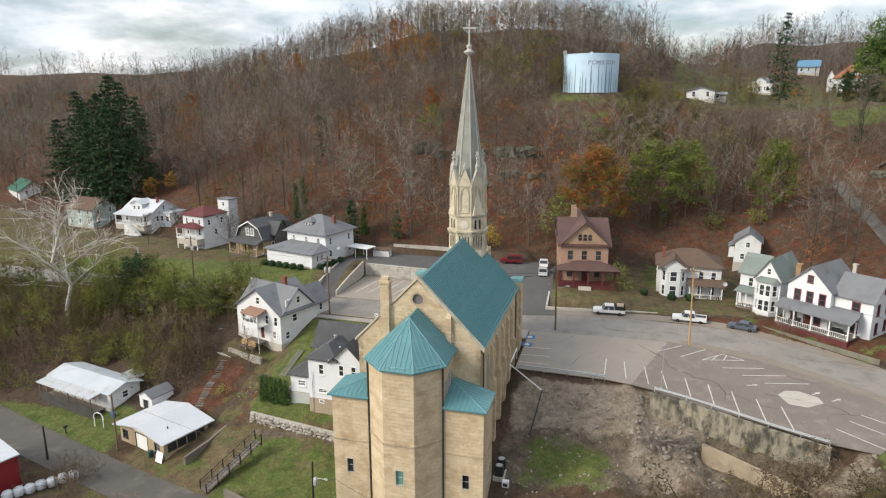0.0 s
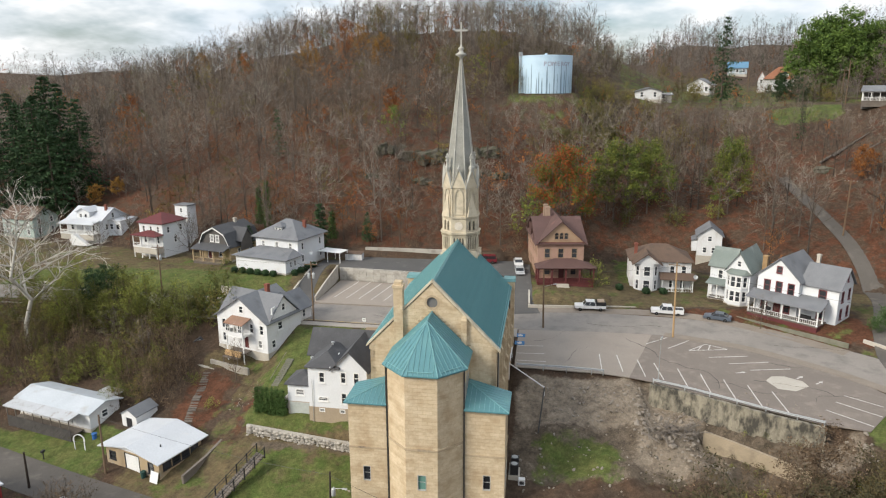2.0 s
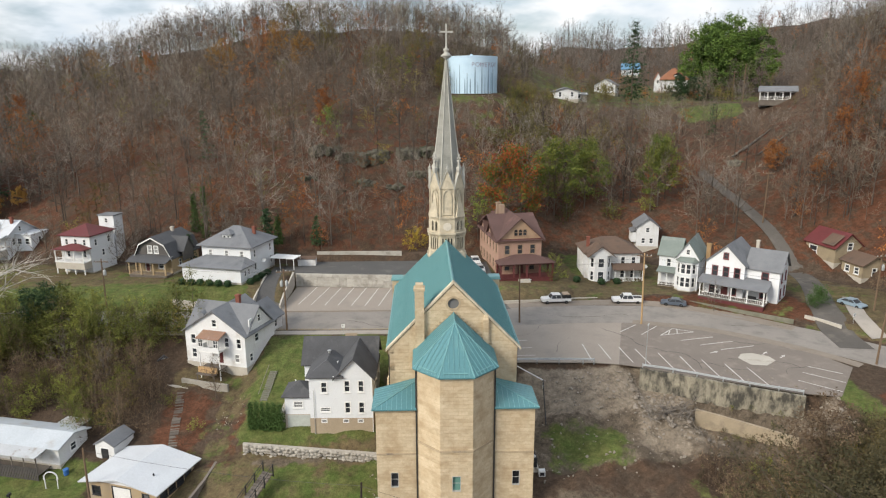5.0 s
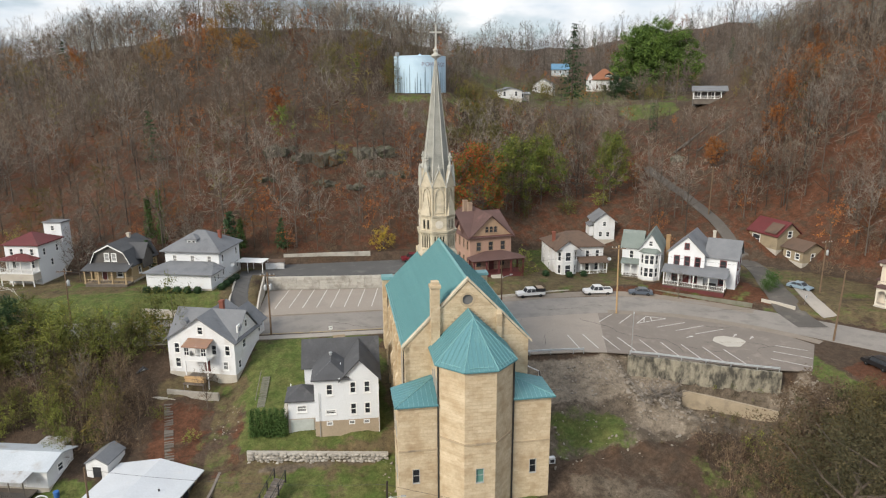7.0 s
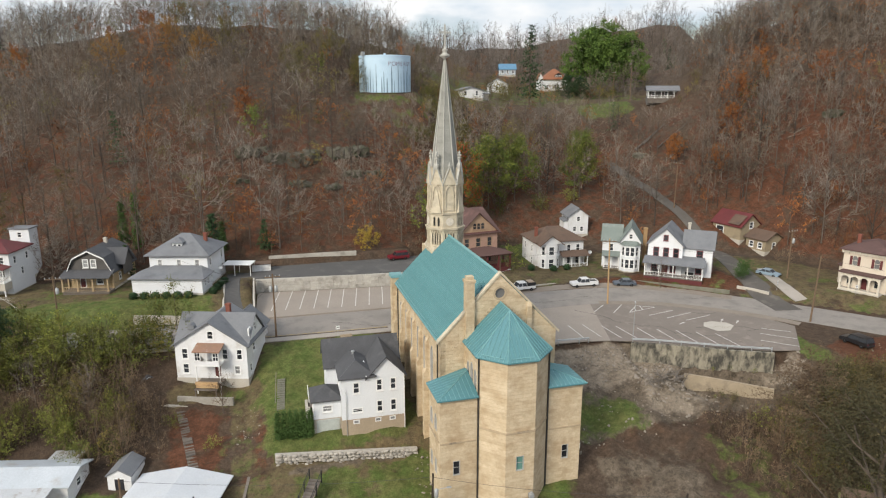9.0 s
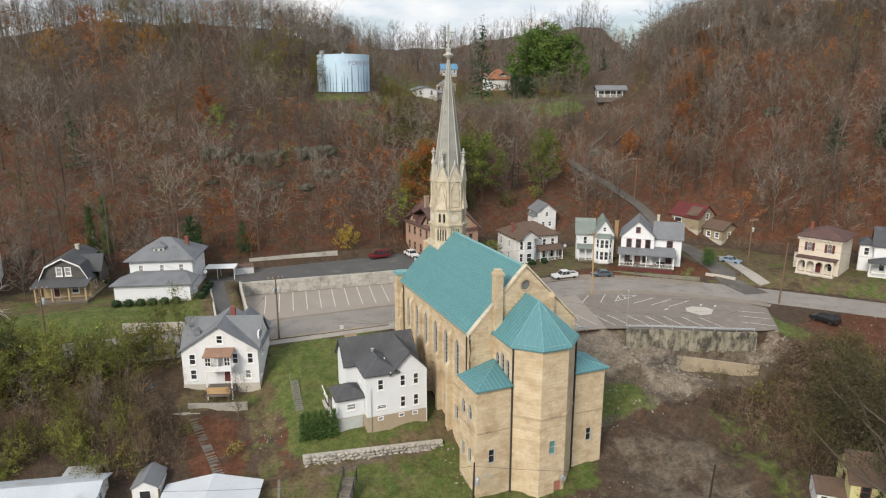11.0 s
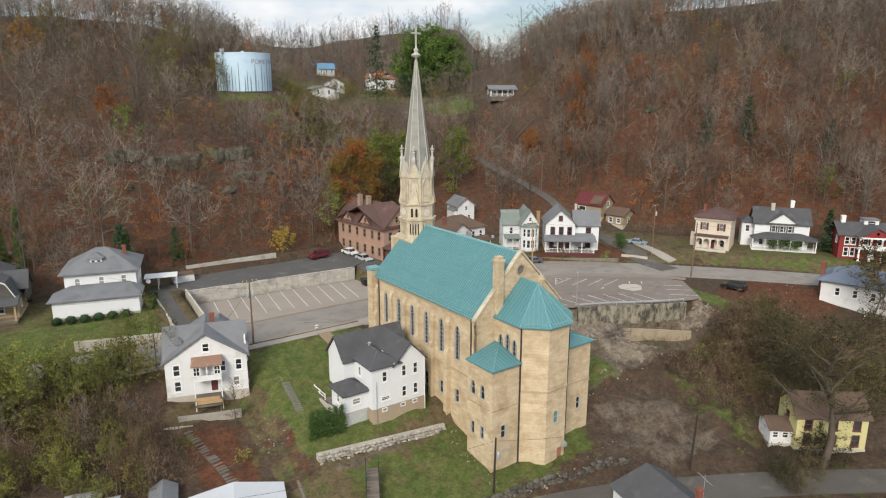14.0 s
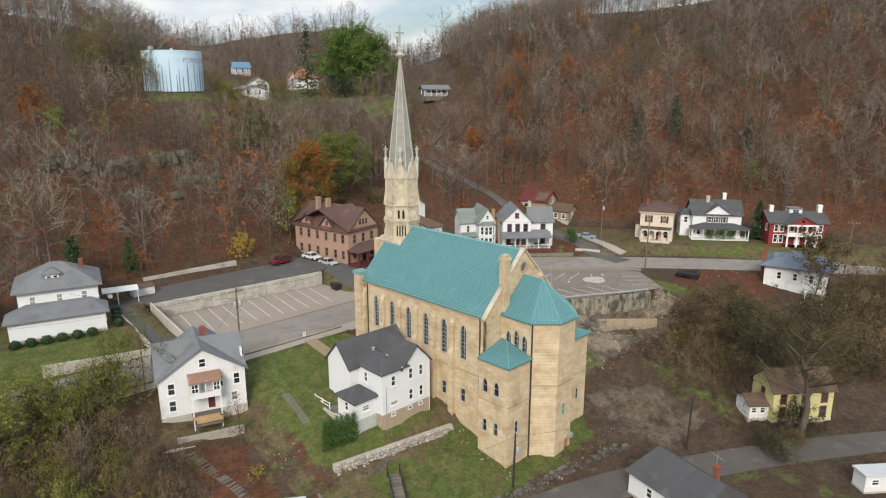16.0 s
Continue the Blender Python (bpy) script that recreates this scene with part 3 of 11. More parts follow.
# ---- buildings of boards and bricks ----
def gable_roof(parent, x0, x1, y0, y1, z, rise, axis, material, over=0.45, thick=0.16, label="", name="roof"):
    g = MB()
    if axis == "x":
        c, half = (y0 + y1) / 2, (y1 - y0) / 2
        d = rise * over / half
        poly = [(y0 - over, z - d), (c, z + rise), (y1 + over, z - d), (y1 + over, z - d + thick), (c, z + rise + thick * 1.25), (y0 - over, z - d + thick)]
        g.prism_x(poly, x0 - over, x1 + over)
    else:
        c, half = (x0 + x1) / 2, (x1 - x0) / 2
        d = rise * over / half
        poly = [(x0 - over, z - d), (c, z + rise), (x1 + over, z - d), (x1 + over, z - d + thick), (c, z + rise + thick * 1.25), (x0 - over, z - d + thick)]
        g.prism_y(poly, y0 - over, y1 + over)
    return part(name, g, material, parent, label)


def hip_roof(parent, x0, x1, y0, y1, z, rise, material, over=0.5, thick=0.18, label="", name="roof"):
    a, b, c, d = x0 - over, x1 + over, y0 - over, y1 + over
    w, l = b - a, d - c
    ins = min(w, l) / 2
    if w >= l:
        r = [(a + ins, (c + d) / 2), (b - ins, (c + d) / 2)]
    else:
        r = [((a + b) / 2, c + ins), ((a + b) / 2, d - ins)]
    g = MB()
    vs = [(a, c, z), (b, c, z), (b, d, z), (a, d, z), (a, c, z + thick), (b, c, z + thick), (b, d, z + thick), (a, d, z + thick), (*r[0], z + thick + rise), (*r[1], z + thick + rise)]
    fs = [(3, 2, 1, 0), (0, 1, 5, 4), (1, 2, 6, 5), (2, 3, 7, 6), (3, 0, 4, 7)]
    fs += [(4, 5, 9, 8), (5, 6, 9), (6, 7, 8, 9), (7, 4, 8)] if w >= l else [(4, 5, 8), (5, 6, 9, 8), (6, 7, 9), (7, 4, 8, 9)]
    g.add(vs, fs)
    return part(name, g, material, parent, label)


def shed_roof(parent, x0, x1, y0, y1, z_front, z_back, material, over=0.35, thick=0.14, name="porch_roof", label=""):
    """A single slope that falls to the front (y0)."""
    s = (z_back - z_front) / (y1 - y0)
    g = MB().prism_x([(y0 - over, z_front - over * s), (y1, z_back), (y1, z_back + thick), (y0 - over, z_front - over * s + thick)], x0 - over, x1 + over)
    return part(name, g, material, parent, label)


FACES = ("front", "right", "back", "left")


def block(parent, x0, x1, y0, y1, z0, z1, wall, roof=None, rise=2.5, axis="x", roofmat=None, wins=None, over=0.45, foot=1.5, footmat=None, trim=None, thick=0.22, gables=True):
    """Four wall plates round a rectangle with their openings, a foundation and a roof. wins: face -> rows of (u, v, w, h, shape, pane, kind), u from the face's middle, v from z0."""
    wins = wins or {}
    out = {}
    w, d, h = x1 - x0, y1 - y0, z1 - z0
    spans = {"front": (w, pose((x0 + x1) / 2, y0, z0)), "back": (w, pose((x0 + x1) / 2, y1, z0, 0, 0, 180)),
             "right": (d - 2 * thick, pose(x1, (y0 + y1) / 2, z0, 0, 0, 90)), "left": (d - 2 * thick, pose(x0, (y0 + y1) / 2, z0, 0, 0, -90))}
    for face in FACES:
        span, m = spans[face]
        outline = rect(span, h)
        if roof == "gable" and gables and ((axis == "x") == (face in ("left", "right"))):
            full = d if axis == "x" else w
            drop = rise * thick / (full / 2) if axis == "x" else 0
            outline = [(-span / 2, 0), (span / 2, 0), (span / 2, h + drop), (0, h + rise), (-span / 2, h + drop)]
        holes = []
        for row in wins.get(face, ()):
            u, v, ww, hh = row[:4]
            shape = row[4] if len(row) > 4 else "rect"
            poly = rect(ww, hh) if shape in ("rect", "door") else arch(ww, hh) if shape == "lancet" else arch(ww, hh, pointed=False) if shape == "arch" else [(a, b + hh / 2) for a, b in disc(ww / 2)]
            holes.append([(a + u, b + v) for a, b in poly])
        wl = part("wall", plate(outline, holes, thick), wall, parent, m=m)
        out[face] = (wl, m)
        for row in wins.get(face, ()):
            u, v, ww, hh = row[:4]
            shape = row[4] if len(row) > 4 else "rect"
            pane = row[5] if len(row) > 5 and row[5] else GLASS
            mm = m @ pose(u, 0, v)
            if shape == "door":
                g = ring_band(grown(rect(ww, hh), 0.1), rect(ww, hh), -0.04, 0.1)
                ob = part("door", g, trim or WHITE, parent, m=mm)
                pg = MB().box(-ww / 2, ww / 2, 0.06, 0.11, 0, hh)
                pg.box(-ww * 0.32, ww * 0.32, 0.04, 0.06, hh * 0.55, hh * 0.9).box(-ww * 0.32, ww * 0.32, 0.04, 0.06, hh * 0.1, hh * 0.45)
                part("door_leaf", pg, pane, ob)
            else:
                window(parent, mm, shape, ww, hh, trim or WHITE, pane)
    part("foundation", MB().box(x0 - 0.06, x1 + 0.06, y0 - 0.06, y1 + 0.06, z0 - foot, z0 - 0.005), footmat or CONC_PALE, parent)
    if roof == "gable":
        gable_roof(parent, x0, x1, y0, y1, z1, rise, axis, roofmat, over)
    elif roof == "hip":
        hip_roof(parent, x0, x1, y0, y1, z1, rise, roofmat, over)
    elif roof == "flat":
        part("roof", MB().box(x0 - 0.2, x1 + 0.2, y0 - 0.2, y1 + 0.2, z1, z1 + 0.25), roofmat, parent)
    return out


def porch(parent, x0, x1, y0, y1, z0, h, posts, roofmat, floor=CONC_PALE, post_mat=None, rail=True, rise=0.7, skirt=None, hip=False, post_r=0.09):
    """A porch in front of y1: floor, posts, rail and a sloping roof against the wall."""
    pm = post_mat or WHITE
    part("porch_floor", MB().box(x0, x1, y0, y1 - 0.02, z0 - 0.18, z0), floor, parent)
    part("porch_skirt", MB().box(x0 + 0.05, x1 - 0.05, y0 + 0.08, y1 - 0.05, z0 - 1.6, z0 - 0.19), skirt or CONC_PALE, parent)
    xs = [x0 + 0.15 + (x1 - x0 - 0.3) * k / (posts - 1) for k in range(posts)]
    pm_mesh = MB().box(-post_r, post_r, -post_r, post_r, 0, h).box(-post_r * 1.5, post_r * 1.5, -post_r * 1.5, post_r * 1.5, h - 0.16, h - 0.005).box(-post_r * 1.5, post_r * 1.5, -post_r * 1.5, post_r * 1.5, 0.005, 0.2).mesh("post", pm)
    for x in xs:
        part("post", pm_mesh, None, parent, m=pose(x, y0 + 0.15, z0))
    for x in (xs[0], xs[-1]):
        part("post", pm_mesh, None, parent, m=pose(x, y1 - 0.2, z0))
    if rail:
        for a, b in zip(xs, xs[1:]):
            g = MB().box(a + post_r, b - post_r, y0 + 0.12, y0 + 0.18, z0 + 0.82, z0 + 0.9).box(a + post_r, b - post_r, y0 + 0.12, y0 + 0.18, z0 + 0.1, z0 + 0.16)
            n = max(2, int((b - a) / 0.3))
            for k in range(1, n):
                g.box(a + (b - a) * k / n - 0.025, a + (b - a) * k / n + 0.025, y0 + 0.13, y0 + 0.17, z0 + 0.16, z0 + 0.82)
            part("railing", g, pm, parent)
    part("beam", MB().box(x0, x1, y0 + 0.05, y0 + 0.25, z0 + h, z0 + h + 0.22), pm, parent)
    if hip:
        o = 0.35
        z = z0 + h + 0.22
        ins = min((y1 - y0 + o), (x1 - x0) / 2.2)
        g = MB().add([(x0 - o, y0 - o, z), (x1 + o, y0 - o, z), (x1 + o, y1, z), (x0 - o, y1, z), (x0 - o, y0 - o, z + 0.12), (x1 + o, y0 - o, z + 0.12), (x1 + o, y1, z + 0.12), (x0 - o, y1, z + 0.12),
                      (x0 + ins, y1, z + 0.12 + rise), (x1 - ins, y1, z + 0.12 + rise)],
                     [(3, 2, 1, 0), (0, 1, 5, 4), (1, 2, 6, 5), (3, 0, 4, 7), (4, 5, 9, 8), (5, 6, 9), (7, 4, 8), (2, 3, 7, 8, 9, 6)])
        part("porch_roof", g, roofmat, parent)
    else:
        shed_roof(parent, x0, x1, y0, y1, z0 + h + 0.24, z0 + h + 0.24 + rise, roofmat)


def chimney(parent, x, y, z0, z1, w=0.6, material=None, d=None):
    d = d or w
    g = MB().box(x - w / 2, x + w / 2, y - d / 2, y + d / 2, z0, z1 - 0.25).box(x - w / 2 - 0.08, x + w / 2 + 0.08, y - d / 2 - 0.08, y + d / 2 + 0.08, z1 - 0.25, z1 - 0.08).box(x - w / 2 + 0.03, x + w / 2 - 0.03, y - d / 2 + 0.03, y + d / 2 - 0.03, z1 - 0.08, z1)
    return part("chimney", g, material or BRICKCHIM, parent)


def steps(parent, x0, x1, y_top, z_top, n, material, tread=0.29, rise=0.18, sign=-1):
    me = MB().box(x0, x1, -tread / 2, tread / 2, -0.6, 0).mesh("step", material)
    for k in range(n):
        ob = part("step", me, None, parent, m=pose(0, y_top + sign * (k + 0.5) * tread, z_top - (k + 1) * rise))
    return ob

# ---- the lie of the land ----
C0 = (-25.0, 40.0)


def smooth(a, b, x):
    t = np.clip((x - a) / (b - a), 0, 1)
    return t * t * (3 - 2 * t)


U = [-260, -170, -110, -60, -25, 0, 8, 15, 22, 32, 41, 52, 70, 90, 130]
NEDGE = [80, 78, 77, 76, 76.5, 76, 77, 79, 82, 86, 88, 90.5, 96, 103, 112]           # far edge of the street
BANK = [1.0, 1.0, 0.7, 2.0, 3.0, 2.6, 2.4, 1.8, 0.9, 1.3, 1.5, 1.6, 1.9, 1.9, 1.9]   # height of the house plots
FOOT = [150, 135, 114, 104, 101, 101, 104, 112, 118, 113, 121, 118, 118, 124, 130]   # foot of the hill
CREST = [330, 280, 235, 215, 212, 210, 200, 190, 186, 186, 196, 205, 212, 215, 225]  # its brow
TOP = [44, 43, 50, 55, 58, 57, 46, 37, 33.5, 33.5, 54, 63, 71, 73, 73]


def polar(x, y):
    """Along and out from the town's middle: metres to the west of it, degrees round to the east."""
    n = np.where(x <= C0[0], y - C0[1], np.hypot(x - C0[0], y - C0[1]))
    u = np.where(x <= C0[0], x - C0[0], np.degrees(np.arctan2(x - C0[0], y - C0[1])))
    return u, n


EDGE_X = [-300, -110, -70, -52, -14.2, -13.6, -1, 5.5, 24.5, 29, 45, 56, 70, 90, 140]
EDGE_Y = [112, 108, 103, 102.2, 102.2, 90.0, 89.8, 88.4, 78.9, 77.2, 72, 64, 49, 25, -20]
LANE_X = [-300, -130, -100, -75, -53, -28, -8, 12, 30, 60, 140]
LANE_Y = [130, 86, 76, 68.5, 62.8, 57.0, 47.6, 35, 21, -5, -80]
P_W = ([0, .08, .2, .5, .85, 1], [-.2, -2.4, -4.2, -7.0, -10.4, -11.3])
P_L = ([0, .2, .50, .575, .60, .63, .88, 1], [-.1, -1.7, -5.3, -6.1, -7.5, -7.9, -10.5, -11.3])
P_M = ([0, .03, .1, .28, .58, .8, 1], [-.2, -.7, -2.0, -5.0, -8.4, -10.4, -11.3])
P_E = ([0, .006, .018, .28, .58, .8, 1], [-.3, -1.4, -2.9, -5.2, -8.4, -10.4, -11.3])


def height(x, y):
    x, y = np.asarray(x, float), np.asarray(y, float)
    u, n = polar(x, y)
    ne, bank, foot, crest, top = (np.interp(u, U, t) for t in (NEDGE, BANK, FOOT, CREST, TOP))
    # north side: plots, then the wooded hill
    plots = bank * smooth(0.5, 7.0, n - ne)
    t = np.clip((n - foot) / (crest - foot), 0, 1)
    rolling = 1.6 * np.sin(x * 0.061 + 0.7) * np.sin(y * 0.047 + 1.1) + 0.8 * np.sin(x * 0.13 + y * 0.11)
    hill = (top - bank) * (t + 0.30 * t * (1 - t)) + rolling * np.clip(t * 4, 0, 1)
    past = np.clip((n - crest) / 250.0, 0, 1)
    over = np.maximum(n - crest, 0)
    saddle = smooth(6, 13, u) * (1 - smooth(33, 40, u))
    brow = 11.5 * (1 - np.exp(-over / 33.0)) - 18 * smooth(0, 1, past) + 9 * smooth(300, 900, over)
    gap = 9 * smooth(10, 110, over) + (28 + 22 * smooth(16, 34, u)) * smooth(150, 420, over)
    north = plots + hill + brow * (1 - saddle) + gap * saddle
    # church terrace: upper car park held by its wall, with the ramps at both ends
    wall_y = np.interp(x, [-53, -19.5], [130.2, 126.9])
    inside = smooth(-54.4, -53.6, x) * (1 - smooth(-19.4, -18.6, x))
    up = np.where(y > wall_y + 1.9, 2.9, 0.05)
    up = np.where(y > 140.7, np.maximum(north, 4.6), up)
    north = np.where((y > 114.5) & (y < 146), north * (1 - inside) + up * inside, north)
    ramp = 3.0 * smooth(116, 131, y)
    west_ramp = smooth(-58.6, -57.6, x) * (1 - smooth(-54.4, -53.2, x)) * (1 - smooth(138, 142, y))
    east_ramp = smooth(-19.2, -17.8, x) * (1 - smooth(-12.5, -10.5, x)) * (1 - smooth(138, 146, y))
    north = np.where(y > 114, north * (1 - west_ramp - east_ramp) + ramp * (west_ramp + east_ramp), north)
    # tank's level pad
    pad = 1 - smooth(9.5, 17, np.hypot(x + 11.0, y - 208.8))
    north = north * (1 - pad) + 38.7 * pad
    # south side: down to the lane
    edge, lane = np.interp(x, EDGE_X, EDGE_Y), np.interp(x, LANE_X, LANE_Y)
    laneN = lane + 3.4
    s = np.clip((edge - y) / np.maximum(edge - laneN, 1), 0, 1)
    pw, pl, pe = (np.interp(s, *p) for p in (P_W, P_L, P_E))
    held = smooth(3.6, 5.6, x)
    pe = pe * held + np.interp(s, *P_M) * (1 - held)
    wl = smooth(-56, -50, x)
    wr = smooth(-14.4, -13.4, x)
    south = pw * (1 - wl) + pl * wl * (1 - wr) + pe * wr
    # ground falls away below the old tan wall
    d = np.interp(x, [11.6, 22.6], [80.9, 74.0]) - y
    south = south - 2.3 * smooth(-2.7, -1.5, d) * (1 - smooth(3, 11, d)) * smooth(10, 12, x) * (1 - smooth(22, 25, x))
    # east of the lot the bank has no wall
    soft = np.interp(s, [0, .3, .6, 1], [-.2, -4.2, -8.4, -11.3])
    we = smooth(26.0, 28.0, x)
    south = south * (1 - we) + soft * we
    heap = (0.8 * np.sin(x * 0.47 + 2) * np.sin(y * 0.53) + 0.45 * np.sin(x * 1.13 + 0.8 * y) * np.sin(y * 1.27 - 0.5 * x)) * smooth(-13, -9, x) * (1 - smooth(18, 26, x))
    rough = (heap + 0.22 * np.sin(x * 0.83) * np.sin(y * 0.71 + 1) + 0.12 * np.sin(x * 1.9 + y) * np.sin(y * 2.1 - x * 0.6)) * smooth(0.06, 0.2, s) * (1 - smooth(0.85, 0.97, s))
    below = -11.3 - 5.0 * smooth(30, 120, lane - y)
    south = np.where(y < laneN, below, south + rough)
    return np.where(y < edge, south, np.where(n > ne, north, 0.0))


def z_at(x, y):
    return float(height(x, y))


def axis(core0, core1, step, far0, far1):
    a = list(np.arange(core0, core1 + 0.01, step))
    lo, hi, s = [], [], step
    while not lo or lo[-1] > far0:
        s *= 1.12
        lo.append((lo[-1] if lo else core0) - s)
    s = step
    while not hi or hi[-1] < far1:
        s *= 1.12
        hi.append((hi[-1] if hi else core1) + s)
    return np.array(lo[::-1] + a + hi)


def grid_mesh(name, xs, ys, fz):
    X, Y = np.meshgrid(xs, ys)
    Z = fz(X, Y)
    nx, ny = len(xs), len(ys)
    i = (np.arange(ny - 1)[:, None] * nx + np.arange(nx - 1)[None, :]).ravel()
    quads = np.stack([i, i + 1, i + nx + 1, i + nx], 1)
    me = bpy.data.meshes.new(name)
    me.vertices.add(nx * ny)
    me.vertices.foreach_set("co", np.stack([X, Y, Z], -1).astype(np.float32).ravel())
    me.loops.add(quads.size)
    me.loops.foreach_set("vertex_index", quads.astype(np.int32).ravel())
    me.polygons.add(len(quads))
    me.polygons.foreach_set("loop_start", np.arange(0, quads.size, 4, dtype=np.int32))
    me.polygons.foreach_set("use_smooth", np.ones(len(quads), bool))
    me.update(calc_edges=True)
    return me, X.ravel(), Y.ravel()


def box_w(x, y, x0, x1, y0, y1, f=2.5):
    return smooth(x0 - f, x0 + f, x) * (1 - smooth(x1 - f, x1 + f, x)) * smooth(y0 - f, y0 + f, y) * (1 - smooth(y1 - f, y1 + f, y))


def build_ground():
    me, x, y = grid_mesh("ground", axis(-125, 105, 1.2, -2600, 2600), axis(28, 160, 1.2, -1500, 2800), height)
    u, n = polar(x, y)
    ne, foot = np.interp(u, U, NEDGE), np.interp(u, U, FOOT)
    edge, lane = np.interp(x, EDGE_X, EDGE_Y), np.interp(x, LANE_X, LANE_Y)
    lawn = np.zeros_like(x)
    lawn = np.maximum(lawn, 0.82 * box_w(x, y, -53, -31.5, 79, 103))
    lawn = np.maximum(lawn, 0.40 * box_w(x, y, -60, -50, 66, 98, 3))
    lawn = np.maximum(lawn, 0.66 * box_w(x, y, -50, -14, 62, 77.5))
    lawn = np.maximum(lawn, 0.64 * box_w(x, y, -11, 1.5, 71.5, 79.5, 2.5))
    yards = ((n > ne) & (n < foot - 2)) * 1.0
    lawn = np.maximum(lawn, 0.38 * yards)
    lawn = np.maximum(lawn, 0.52 * box_w(x, y, 52, 90, 66, 92, 3) * yards)
    lawn = np.maximum(lawn, 0.75 * box_w(x, y, 29, 34, 66, 84, 2))
    lawn = np.maximum(lawn, 0.36 * (y < lane + 6) * (y > lane - 60))
    lawn = np.maximum(lawn, 0.46 * box_w(x, y, 2, 15, 48, 69, 3))
    lawn = np.maximum(lawn, 0.80 * box_w(x, y, -104, -70, 69, 80, 2))
    lawn = np.maximum(lawn, 0.72 * box_w(x, y, -125, -60, 108, 128, 3))
    lawn = np.maximum(lawn, 0.42 * (1 - smooth(12, 22, np.hypot(x + 9, y - 203))))
    lawn = np.maximum(lawn, 0.60 * box_w(x, y, 4, 22, 132, 150, 3))
    lawn = np.maximum(lawn, 0.8 * box_w(x, y, 52, 72, 194, 210, 4))
    lawn = np.maximum(lawn, 0.50 * box_w(x, y, 10, 100, 212, 300, 10))
    dirt = np.zeros_like(x)
    dirt = np.maximum(dirt, 0.95 * box_w(x, y, -13, 26, 72, 88, 2))
    scree = 0.85 * box_w(x, y, -13, 12, 80.5, 89, 2)
    scree = np.maximum(scree, 0.62 * box_w(x, y, 2, 14, 73, 82, 2))
    scree = np.maximum(scree, 0.50 * box_w(x, y, 22, 30, 72, 78, 1.5))
    dirt = np.maximum(dirt, 0.58 * box_w(x, y, -12, 3, 53, 70, 3))
    dirt = np.maximum(dirt, 0.45 * box_w(x, y, 34, 54, 62, 80, 3))
    dirt = np.maximum(dirt, 0.6 * box_w(x, y, -38, -30, 60, 66, 2))
    dirt = np.maximum(dirt, 0.66 * box_w(x, y, -50, -34, 76.0, 78.2, 0.8))
    dirt = np.maximum(dirt, 0.60 * box_w(x, y, -47.5, -46, 64, 77, 0.8))
    lawn = np.where(box_w(x, y, -13, 26, 80.5, 88, 1) > 0.5, 0.15, lawn)
    dry = np.maximum(0.62 * yards, 0.85 * box_w(x, y, -66, -30, 60, 99, 3))
    dry = np.maximum(dry, 0.30 * (y < lane + 7) * (y > lane - 70))
    dry = np.maximum(dry, 0.45 * box_w(x, y, 28, 60, 56, 82, 4))
    dry = np.maximum(dry, 0.55 * box_w(x, y, 0, 110, 190, 310, 8))
    rust = np.zeros_like(x)
    rust = np.maximum(rust, (0.50 + 0.06 * smooth(36, 46, u)) * smooth(0, 8, n - foot + 4) * (1 - 0.6 * smooth(35, 90, n - foot)))
    rust = np.maximum(rust, 0.60 * box_w(x, y, -66, -57, 76, 93, 3))
    rust = np.maximum(rust, 0.46 * box_w(x, y, -57, -50.5, 76, 91, 2))
    rust = np.maximum(rust, 0.80 * box_w(x, y, 34, 54, 60, 79, 4))
    rust = np.maximum(rust, 0.70 * box_w(x, y, 6, 44, 104, 119, 2))
    dry = np.where(box_w(x, y, -66, -57, 76, 93, 3) > 0.5, 0.2, dry)
    dry = dry * (1 - 0.75 * np.clip(rust * 1.4, 0, 1))
    lawn = lawn * (1 - 0.6 * box_w(x, y, 36, 54, 60, 78, 3))
    dirt = dirt * (1 - 0.7 * box_w(x, y, 36, 54, 60, 78, 3))
    for key, w in (("lawn", lawn), ("dirt", dirt), ("rust", rust), ("dry", dry), ("scree", scree)):
        at = me.attributes.new(key, "FLOAT", "POINT")
        at.data.foreach_set("value", w.astype(np.float32))
    me.materials.append(GROUND)
    ob = new("ground", me)
    return tagged(ob, "rolling ground of lawn, fallen leaves and bare earth", "ground", kind="structure")


build_ground()


# ---- streets, car parks ----
def spline(pts, step=1.2):
    """A smooth line through points, about a step apart."""
    p = [Vector((*q, 0)) for q in pts]
    out = []
    for k in range(len(p) - 1):
        a, b, c, d = p[max(k - 1, 0)], p[k], p[k + 1], p[min(k + 2, len(p) - 1)]
        n = max(2, int((c - b).length / step))
        for j in range(n):
            t = j / n
            out.append(0.5 * ((2 * b) + (c - a) * t + (2 * a - 5 * b + 4 * c - d) * t * t + (3 * b - a - 3 * c + d) * t ** 3))
    return out + [p[-1]]


